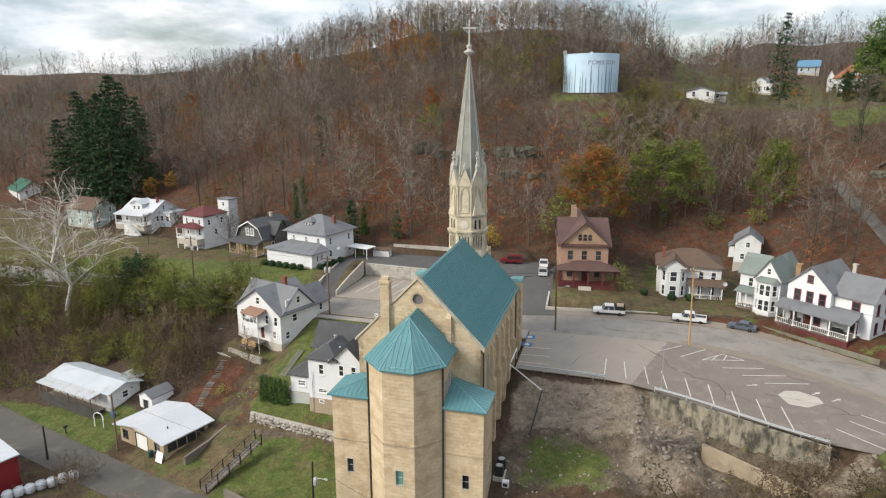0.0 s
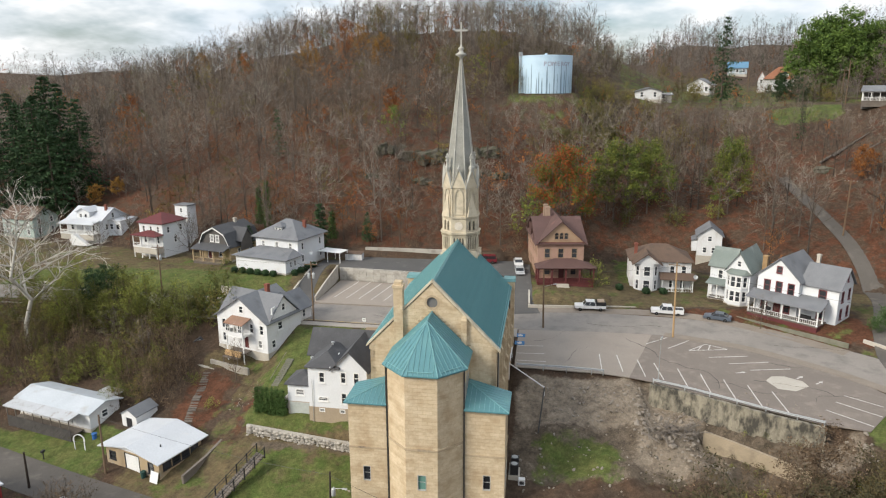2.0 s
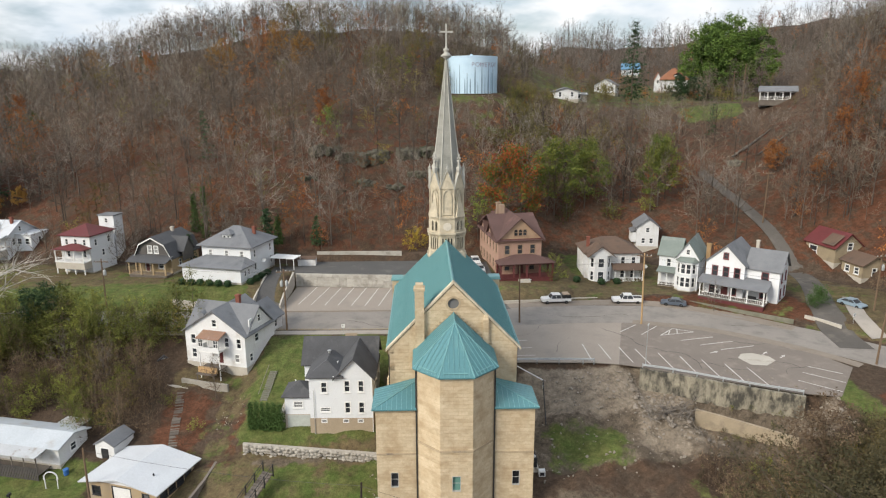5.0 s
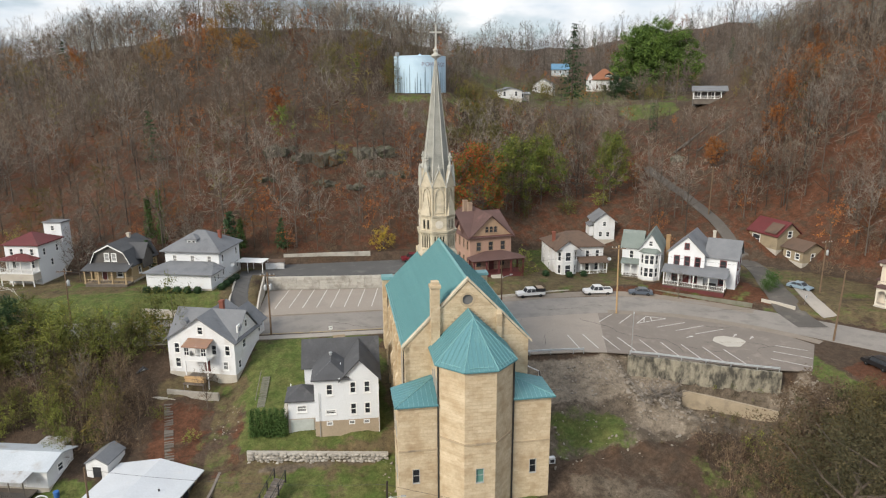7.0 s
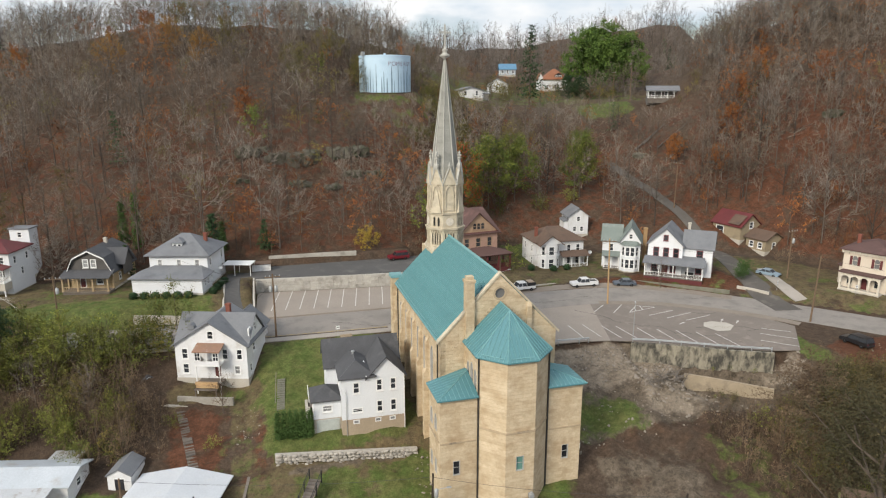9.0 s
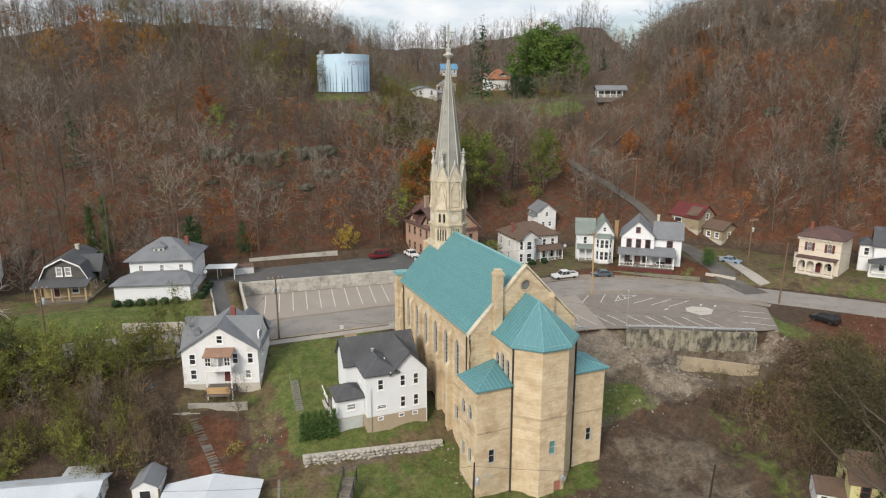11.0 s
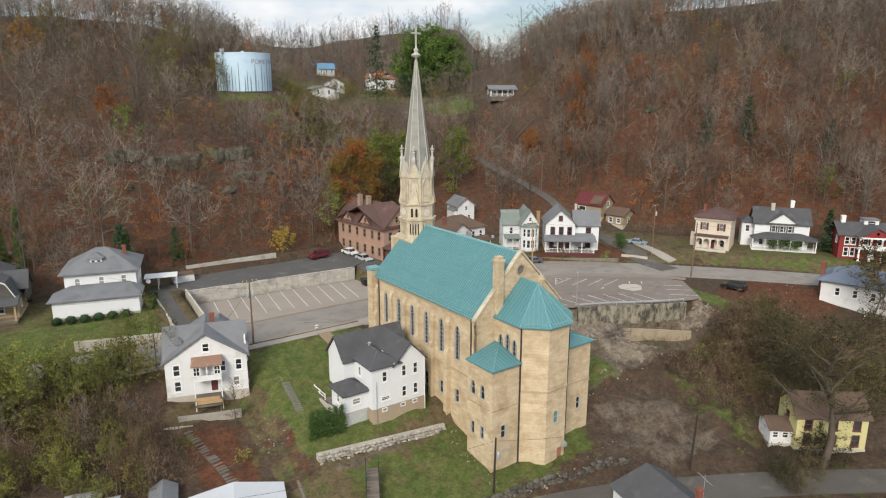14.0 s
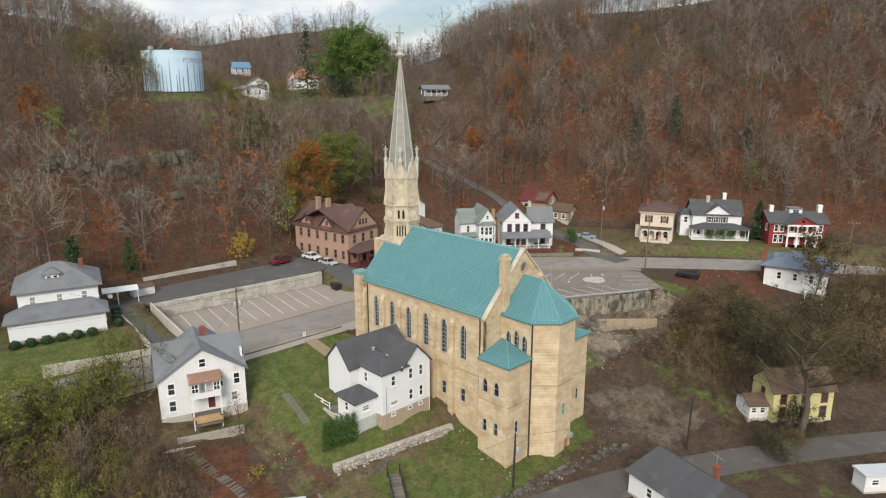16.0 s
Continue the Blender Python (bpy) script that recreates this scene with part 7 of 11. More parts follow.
def garage_shed():
    h = thing("garage", "low tan garage with white metal roof and roll-up door", "garage", at(-64.6, 72.1, -10.9, -17.5))
    tan = mat("patched_tan_wall", (0.42, 0.30, 0.16), (0.36, 0.30, 0.22), 0.85, 0.6, 8, stain=(0.30, 0.28, 0.25), stain_scale=0.6)
    block(h, -5.2, 5.2, 0, 7.4, 0, 2.9, tan, None, foot=1.0, wins={"front": rows((-3.9,), 1.0, 1.1, 1.1) + rows((3.6,), 0.7, 0.9, 1.5, "rect", GLASS_PALE) + [(0.0, 0.02, 2.7, 2.5, "door", WHITE)], "right": rows((-2.4, -0.8, 0.8, 2.4), 1.2, 1.2, 0.9)}, trim=DARKTRIM)
    gable_roof(h, -5.2, 5.2, 0, 7.4, 2.9, 1.0, "y", ROOF_WHITE, 0.75, 0.14)
    part("gable_end", plate([(-5.2, 0), (5.2, 0), (0, 0.95)], [], 0.15), SIDING_WORN, h, m=pose(0, -0.03, 2.9))
    part("roof_pipe", MB().tube((3.2, 2.2, 3.0), (3.2, 2.2, 3.75), 0.1, 0.1, 6), DARKMETAL, h)
    return h


def trailer_home():
    h = thing("mobile_home", "long pale mobile home with metal roof and dark timber porch", "mobile home", at(-83.4, 80.0, -9.2, -13.5))
    block(h, -7.6, 7.6, 0.8, 6.2, 0, 2.6, SIDING_WORN, "gable", 0.75, "x", mat("dull_metal_roof", (0.50, 0.53, 0.56), (0.42, 0.45, 0.48), 0.5, 0.25, 5, stain=(0.32, 0.30, 0.28), stain_scale=0.35, stain_at=(0.55, 0.75)), over=0.5, foot=1.0, wins={"front": rows((-5, -2, 1.5), 0.9, 1.2, 1.0) + [(4.2, 0.05, 0.9, 2.0, "door", WHITE)], "right": rows((0,), 0.9, 1.1, 1.1)})
    part("porch_floor", MB().box(-7.4, 6.2, -1.5, 0.75, -0.35, -0.2), OLDWOOD, h)
    shed_roof(h, -7.4, 6.0, -1.6, 0.9, 2.25, 2.55, ROOF_RUSTY, 0.2)
    for k in range(8):
        part("post", MB().box(-7.3 + k * 1.9 - 0.06, -7.3 + k * 1.9 + 0.06, -1.5, -1.38, -1.2, 2.25), OLDWOOD, h)
    g = MB()
    for k in range(52):
        g.box(-7.3 + k * 0.26, -7.3 + k * 0.26 + 0.16, -1.56, -1.5, -1.1, 0.75)
    part("porch_skirt", g, DARKSIDE, h)
    part("lean_to_roof", MB().box(2.0, 6.0, 6.4, 9.2, 2.35, 2.45), ROOF_RUSTY, h)
    for x, y in ((2.2, 9.0), (5.8, 9.0)):
        part("post", MB().box(x - 0.05, x + 0.05, y - 0.05, y + 0.05, -1.0, 2.35), OLDWOOD, h)
    return h


def red_workshop():
    h = thing("workshop", "red metal workshop with white roof beside the lane", "workshop", at(-80.6, 62.9, -11.2, -197))
    block(h, -6.2, 6.2, 0, 12.0, 0, 4.4, REDMETAL, "gable", 0.9, "y", ROOF_WHITE, over=0.25, foot=0.8, wins={"left": rows((-3,), 1.4, 1.0, 1.0), "front": rows((2.5,), 1.4, 1.0, 1.0)}, trim=WHITE)
    g = MB()
    for k in range(30):
        g.box(-6.1 + k * 0.41, -6.06 + k * 0.41, -0.04, -0.001, 0, 4.3)
    part("ribs", g, REDMETAL, h)
    return h


def small_shed(x, y, z, yaw, w, d, hgt, roofmat, label, wall=None):
    h = thing("shed", label, "shed", at(x, y, z, yaw))
    block(h, -w / 2, w / 2, 0, d, 0, hgt, wall or SIDING_WORN, "gable", w * 0.28, "y", roofmat, over=0.15, foot=0.6, wins={"front": [(0, 0.02, w * 0.4, hgt * 0.8, "door", DARKTRIM)]})
    return h


def plain_house(x, y, z, yaw, w, d, hgt, rise, wall, roofmat, label, ax="x", wx=3):
    h = thing("house", label, "house", at(x, y, z, yaw))
    n = [(-w / 2 + w * (k + 0.5) / wx) for k in range(wx)]
    tall = hgt > 4.0
    fr = rows(n, 0.8, 0.9, 1.5) + (rows(n, 3.6, 0.9, 1.4) if tall else [])
    sd = rows((-d / 4, d / 4), 0.8, 0.9, 1.5) + (rows((-d / 4, d / 4), 3.6, 0.9, 1.4) if tall else [])
    block(h, -w / 2, w / 2, 0, d, 0, hgt, wall, "gable", rise, ax, roofmat, over=0.5, foot=2.5, wins={"front": fr, "left": sd, "right": sd})
    return h


rectory()
gabled_cottage()
hip_house()
gambrel_house()
tiered_house()
bungalow_white()
brick_house()
bay_house()
narrow_outbuilding()
green_roof_house()
porch_house()
italianate_house()
wide_porch_house()
portico_house()
blue_roof_house()
yellow_house()
lane_cottage()
barn()
garage_shed()
trailer_home()
red_workshop()
small_shed(-69.0, 99.8, -4.6, 20, 1.9, 2.2, 1.7, ASPH_DARK, "little white shed with dark roof on the slope")
small_shed(-70.3, 80.3, -9.4, -15, 3.0, 4.0, 2.3, ASPH_GREY, "white shed with grey roof behind the garage")
_hill = lambda x, y: z_at(x, y)
plain_house(-152, 156, 1.2, -10, 11, 8, 5.2, 2.6, mat("pale_green_siding", (0.42, 0.50, 0.46), None, 0.8), ASPH_BROWN, "dull pale house with brown porch roof")
plain_house(-206, 184, 1.0, -30, 14, 9, 5.0, 3.0, SIDING_WORN, ROOF_GREEN, "white house with green metal roof")
plain_house(-246, 226, 3.0, -20, 12, 9, 6.0, 3.4, SIDING, ROOF_MAROON, "white house with maroon roof in the far valley")
plain_house(-275, 262, 3.0, -20, 12, 9, 6.0, 3.0, SIDING_WORN, ASPH_GREY, "weathered house in the far valley")
plain_house(21.5, 222, _hill(21.5, 222) + 0.2, -4, 8.0, 8, 2.5, 1.1, SIDING_WORN, ASPH_GREY, "low white gabled house on the hilltop", "y", 2)
plain_house(26.8, 226, _hill(26.8, 226) + 0.2, -4, 5.0, 4, 1.9, 0.5, CONC_PALE, ASPH_GREY, "small pale shed beside a hilltop house", "x", 1)
plain_house(44, 258, _hill(44, 258) + 0.3, -25, 8, 8, 3.0, 2.2, SIDING, ASPH_GREY, "white gabled house on the hilltop", "y")


def orange_roof_house():
    h = thing("house", "white house with steep orange hip roof on the hilltop", "house", at(76, 272, _hill(76, 272) + 0.3, -14))
    block(h, -5.2, 5.2, 0, 9, 0, 4.4, SIDING, "hip", 4.4, roofmat=ROOF_ORANGE, over=0.6, foot=2.5, wins={"front": rows((-3.4, 0, 3.4), 0.8, 0.9, 1.5), "left": rows((-2, 2), 0.8, 0.9, 1.5)})
    block(h, -0.2, 3.0, 0.4, 3.4, 4.5, 6.4, DARKTRIM, "gable", 0.9, "y", ROOF_ORANGE, over=0.3, foot=0.2, wins={"front": rows((-0.8, 0.8), 0.5, 0.9, 1.1)})
    block(h, -7.4, -5.22, 1.0, 5.0, 0, 5.0, SIDING, "gable", 2.2, "y", ROOF_ORANGE, over=0.3, foot=2.5, wins={"front": rows((0,), 3.0, 0.8, 1.3)})


orange_roof_house()
plain_house(74, 325, _hill(74, 325) + 0.3, -15, 8, 6, 3.0, 2.4, mat("pale_blue_siding", (0.46, 0.53, 0.58), None, 0.7), mat("bright_blue_roof", (0.12, 0.25, 0.38), None, 0.6), "pale house with bright blue roof on the hilltop")


def porch_cabin():
    h = thing("cabin", "low grey cabin with a white-posted porch on the wooded hill", "cabin", at(77, 191, _hill(77, 191) + 0.2, -28))
    grey = mat("grey_cabin_boards", (0.16, 0.15, 0.14), None, 0.8)
    block(h, -5.2, 5.2, 0, 6, 0, 2.4, grey, "gable", 1.3, "x", ASPH_GREY, over=0.5, foot=2.2, footmat=grey, wins={"front": rows((-3.4, 0.6, 3.2), 0.8, 0.9, 1.2), "left": rows((0,), 0.8, 0.9, 1.2)})
    porch(h, -5.2, 3.0, -2.4, -0.02, 0.0, 2.1, 5, ASPH_GREY, OLDWOOD, rise=0.5, skirt=OLDWOOD)


porch_cabin()


def fallen_logs():
    """Felled trunks lying on the cleared slope beside the hill lane."""
    for k, (x0, y0, x1, y1, r) in enumerate(((55.5, 171.0, 66.0, 174.6, 0.28), (58.5, 171.5, 67.5, 175.5, 0.22), (60.0, 166.5, 71.0, 169.0, 0.24))):
        single("fallen_log", MB().tube((x0, y0, z_at(x0, y0) + 0.5), (x1, y1, z_at(x1, y1) + 0.5), r, r * 0.6, 7), OLDWOOD, "grey felled trunk lying on the leafy slope", "log")


fallen_logs()

# ---- walls, rails and small works ----
def wall_run(name, pts, top, h, thick, material, label, category="retaining wall", follow=False):
    """A wall along a line; top may be one height or one for each point."""
    tops = top if isinstance(top, (list, tuple)) else [top] * len(pts)
    g = MB()
    rings = []
    for k, p in enumerate(pts):
        a, b = Vector((*pts[max(k - 1, 0)], 0)), Vector((*pts[min(k + 1, len(pts) - 1)], 0))
        d = (b - a).normalized()
        s = Vector((-d.y, d.x, 0)) * thick / 2
        z1 = tops[k]
        z0 = z1 - h
        rings.append([(p[0] - s.x, p[1] - s.y, z0), (p[0] + s.x, p[1] + s.y, z0), (p[0] + s.x, p[1] + s.y, z1), (p[0] - s.x, p[1] - s.y, z1)])
    g.loft(rings)
    return single(name, g, material, label, category, kind="structure")


LOTWALL = [(5.4, 86.7), (9.5, 84.9), (14.5, 82.2), (19.5, 79.4), (24.6, 76.9)]
wall_run("retaining_wall", LOTWALL, 0.12, 3.6, 0.5, WALLCON, "tall stained concrete retaining wall below the car park")
wall_run("retaining_wall", [(11.6, 80.9), (14.5, 79.2), (18.0, 77.0), (22.6, 74.0)], [-3.5, -3.7, -4.0, -4.4], 3.6, 0.4, mat("tan_old_concrete", (0.40, 0.33, 0.24), (0.33, 0.27, 0.19), 0.9, 0.5, 8, world=True, stain=(0.20, 0.165, 0.125), stain_scale=0.4), "tan old concrete wall on the rubble slope")
wall_run("retaining_wall", [(4.0, 74.6), (9.0, 73.0), (15.0, 70.6)], [-6.6, -6.9, -7.4], 1.6, 0.3, CONC_PALE, "low broken concrete wall on the slope")
wall_run("retaining_wall", [(-50.0, 140.9), (-40, 140.8), (-31.2, 140.6)], 5.1, 3.0, 0.4, CONCRETE, "stained concrete wall behind the upper car park")
wall_run("retaining_wall", [(-56.2, 70.2), (-55.2, 74.8), (-54.6, 78.2)], [-9.6, -9.2, -8.6], 2.6, 0.35, OLDWOOD, "dark timber retaining wall beside the garage")
wall_run("retaining_wall", [(-69.6, 95.6), (-66.2, 94.4), (-63.0, 93.2)], [-4.8, -4.8, -4.8], 2.0, 0.4, CONC_PALE, "short pale concrete wall on the slope")
wall_run("retaining_wall", [(-64.5, 94.9), (-60.5, 93.4), (-56.6, 92.2)], [-3.9, -3.9, -3.9], 2.0, 0.4, RUBBLE, "pale stone wall below the gabled house")
wall_run("retaining_wall", [(-46.8, 65.4), (-43.0, 64.2), (-38.0, 62.8)], [-9.9, -10.0, -10.2], 1.8, 0.35, OLDWOOD, "dark low wall beside the lane steps")
wall_run("kerb_wall", [(-73.5, 117.4), (-66, 116.2), (-58.8, 115.4)], [1.9, 1.5, 1.0], 2.2, 0.3, CONC_PALE, "low concrete wall along the front lawn")
wall_run("kerb_wall", [(-58.7, 115.6), (-58.7, 122), (-58.7, 129)], [1.0, 2.2, 3.3], 2.4, 0.3, CONC_PALE, "stepped wall beside the driveway")
wall_run("kerb_wall", [(-53.2, 115.4), (-53.3, 121), (-53.2, 129.8)], [1.2, 2.2, 3.6], 3.0, 0.3, CONC_PALE, "sloping wall between driveway and car park")
wall_run("kerb_wall", [(-12.4, 117.6), (-11.0, 117.6), (-4, 118.4), (4, 119.3), (7.5, 119.6)], [0.7, 0.7, 0.6, 0.6, 0.5], 1.2, 0.3, CONC_PALE, "low stone kerb wall along the front yards")
wall_run("kerb_wall", [(-12.2, 118), (-12.4, 124), (-12.8, 131)], [0.9, 1.8, 2.6], 1.8, 0.3, CONC_PALE, "low wall beside the brick house's yard")
wall_run("kerb_wall", [(24.2, 115.9), (29.3, 111.6), (34.0, 107.7), (38.0, 104.4)], [0.8, 0.85, 0.9, 0.9], 1.3, 0.3, MOSSY, "low mossy concrete wall before the porch house")
wall_run("kerb_wall", [(40.6, 105.6), (42.4, 103.6), (44.4, 101.0)], [1.3, 1.2, 1.0], 1.5, 0.35, CONC_PALE, "short concrete garden wall at the corner")
wall_run("kerb_wall", [(53.6, 98.2), (58.5, 92), (63.5, 85.2), (69, 77.6)], [0.75, 0.75, 0.75, 0.75], 1.0, 0.3, CONC_PALE, "low wall along the front lawns")


def block_wall():
    """Upper car park's wall of large concrete blocks."""
    w = single("retaining_wall", MB().loft([[(-52.9, 130.35, -0.2), (-52.9, 130.85, -0.2), (-52.9, 130.85, 3.0), (-52.9, 130.35, 3.0)], [(-19.4, 127.05, -0.2), (-19.4, 127.55, -0.2), (-19.4, 127.55, 3.0), (-19.4, 127.05, 3.0)]]), CONCRETE, "long wall of pale concrete blocks between two car parks", "retaining wall", kind="structure")
    a, b = Vector((-52.9, 130.32, 0.32)), Vector((-19.4, 127.02, 0.32))
    d = (b - a)
    n, ang = 22, math.degrees(math.atan2(d.y, d.x))
    ln = d.length / n
    me = MB().loft([[(0.03, -0.03, 0.03), (ln - 0.03, -0.03, 0.03), (ln - 0.03, -0.03, 0.63), (0.03, -0.03, 0.63)], [(0.0, 0.03, 0.0), (ln, 0.03, 0.0), (ln, 0.03, 0.66), (0.0, 0.03, 0.66)]]).mesh("block", CONC_BLOCK)
    for r in range(4):
        for k in range(n):
            p = a + d * (k / n)
            part("block", me, None, w, m=pose(p.x, p.y - 0.03, p.z + 0.67 * r, 0, 0, ang))


block_wall()


def concrete_panels():
    """Cast joints on the tall wall."""
    for (xa, ya), (xb, yb) in zip(LOTWALL, LOTWALL[1:]):
        ang, ln = math.degrees(math.atan2(yb - ya, xb - xa)), math.hypot(xb - xa, yb - ya)
        n = max(1, round(ln / 2.6))
        for k in range(n):
            t = (k + 0.5) / n
            single("pilaster_strip", MB().box(-0.04, 0.04, -0.275, -0.252, -3.4, 0.1), WALLCON, "cast rib on the concrete wall", "retaining wall", at(xa + (xb - xa) * t, ya + (yb - ya) * t, 0, ang), kind="structure")


concrete_panels()


def guardrail(pts, z, label):
    h = thing("guardrail", label, "guardrail", at(pts[0][0], pts[0][1], z, 0))
    ox, oy = pts[0]
    line = spline(pts, 1.0)
    acc = 9
    for k, p in enumerate(line):
        if k:
            acc += (p - line[k - 1]).length
        if acc > 3.2 or k == len(line) - 1:
            acc = 0
            part("post", MB().box(-0.06, 0.06, -0.06, 0.06, -0.3, 0.72), STEEL, h, m=pose(p.x - ox, p.y - oy, 0))
    prof = [(0.0, 0.40), (0.09, 0.46), (0.02, 0.53), (0.02, 0.57), (0.09, 0.64), (0.0, 0.70), (-0.03, 0.70), (-0.03, 0.40)]
    rings = []
    for k, p in enumerate(line):
        d = (line[min(k + 1, len(line) - 1)] - line[max(k - 1, 0)]).normalized()
        s = Vector((d.y, -d.x, 0))
        rings.append([(p.x - ox + s.x * (a + 0.08), p.y - oy + s.y * (a + 0.08), b) for a, b in prof])
    part("rail", MB().loft(rings), STEEL, h)
    return h


guardrail([(5.8, 86.9), (9.7, 85.2), (14.6, 82.5), (19.6, 79.7), (24.5, 77.4)], 0.1, "galvanised steel guardrail on top of the concrete wall")
guardrail([(-13.2, 89.9), (-6, 89.7), (-0.8, 89.3)], 0.05, "galvanised steel guardrail along the pale car park")


def paint_lines():
    lines = [((7.0, 94.3), (7.5, 88.4)), ((10.1, 92.6), (10.4, 86.2)), ((13.0, 91.2), (13.1, 84.6)), ((15.8, 89.7), (15.9, 83.0)), ((18.6, 88.1), (18.7, 81.4)), ((21.3, 86.6), (21.5, 80.1)), ((4.7, 95.2), (5.1, 89.2)),
             ((-0.8, 96.8), (-0.9, 90.0)), ((1.8, 96.6), (2.1, 90.4)), ((6.9, 102.0), (10.6, 105.3)), ((10.1, 100.6), (14.0, 104.5)), ((13.1, 100.1), (16.3, 103.2)), ((16.3, 103.2), (19.2, 101.4)), ((13.1, 100.1), (19.2, 101.4)),
             ((14.6, 100.5), (15.5, 102.3)), ((16.2, 100.8), (16.9, 102.8)), ((15.6, 97.7), (21.5, 99.0)), ((18.0, 95.6), (23.9, 97.0)), ((20.5, 93.6), (26.4, 94.9)),
             ((30.4, 86.7), (34.0, 83.9)), ((28.5, 84.6), (32.6, 81.0)), ((26.4, 82.0), (30.4, 78.2)), ((-13.4, 95.3), (-9.2, 95.6)), ((-13.4, 92.5), (-9.0, 92.5)), ((-13.4, 98.4), (-9.4, 98.8))]
    for k in range(11):
        f = k / 10
        lines.append(((-48.4 + 25.6 * f, 129.6 - 2.4 * f), (-50.3 + 25.6 * f, 118.2 - 2.4 * f)))
    for k, ((xa, ya), (xb, yb)) in enumerate(lines):
        z = 0.312 if k >= len(lines) - 11 else 0.048
        ln, ang = math.hypot(xb - xa, yb - ya), math.degrees(math.atan2(yb - ya, xb - xa))
        single("stall_line", MB().box(0, ln, -0.07, 0.07, 0, 0.006), LINE, "worn white stall line on the asphalt", "road marking", at(xa, ya, z, ang), "stall lines", "structure")
    for x, y in ((-13.2, 99.6), (-13.2, 103.0)):
        b = single("bay_marking", MB().box(-0.8, 0.8, -0.8, 0.8, 0, 0.006), BLUEPAINT, "blue painted accessible bay sign", "road marking", at(x, y, 0.049, 0), kind="structure")
        part("symbol", MB().lathe([(0.28, 0.0), (0.42, 0.0), (0.42, 0.006), (0.28, 0.006)], 14).box(-0.08, 0.08, -0.1, 0.6, 0, 0.006), LINE, b, m=pose(0, 0, 0.008))
    g = MB().prism([(21.6, 90.2), (22.4, 87.6), (24.6, 87.2), (26.8, 89.0), (26.6, 90.6), (24.6, 92.0), (22.8, 91.8)], 0, 0.006)
    single("asphalt_patch", g, CONC_PALE, "pale irregular patch on the car park", "road marking", at(0, 0, 0.046, 0), kind="structure")
    for x, y, a in ((18.8, 92.5, 20), (26.5, 91.8, 40), (28.6, 90.4, 40)):
        single("arrow_marking", MB().prism([(-0.7, -0.08), (0.3, -0.08), (0.3, -0.3), (0.9, 0), (0.3, 0.3), (0.3, 0.08), (-0.7, 0.08)], 0, 0.006), LINE, "worn white arrow on the asphalt", "road marking", at(x, y, 0.049, a), kind="structure")


paint_lines()


def lamp_post():
    t = thing("lamp_post", "slim grey lamp post at the car park's edge", "lamp post", at(6.7, 88.3, 0.04, 0))
    part("pole", MB().tube((0, 0, -0.2), (0, 0, 6.2), 0.06, 0.04, 8), STEEL, t)
    part("base_plate", MB().box(-0.18, 0.18, -0.18, 0.18, 0.0, 0.05), STEEL, t)
    part("lamp_head", MB().loft([[(-0.12, -0.1, 6.2), (0.55, -0.1, 6.28), (0.55, 0.1, 6.28), (-0.12, 0.1, 6.2)], [(-0.1, -0.07, 6.32), (0.5, -0.07, 6.36), (0.5, 0.07, 6.36), (-0.1, 0.07, 6.32)]]), STEEL, t, m=pose(0, 0, 0, 0, 0, 60))


lamp_post()


def white_handrail():
    h = thing("handrail", "bent white pipe handrail with a dark drainpipe beside the church", "handrail", at(-14.0, 89.3, 0, 0))
    pts = [(-0.2, 6.2, 0.9), (-0.3, 0.3, 0.7), (4.9, -3.6, -1.0)]
    for a, b in zip(pts, pts[1:]):
        part("pipe", MB().tube(a, b, 0.09, 0.09, 6), WHITE, h)
    part("drainpipe", MB().tube((4.9, -3.6, -1.0), (4.2, -10.4, -4.4), 0.09, 0.09, 6), DARKMETAL, h)
    for p in pts:
        part("post", MB().tube((p[0], p[1], p[2]), (p[0], p[1], z_at(-14.0 + p[0], 89.3 + p[1]) - 0.1), 0.06, 0.06, 6), WHITE, h)


white_handrail()


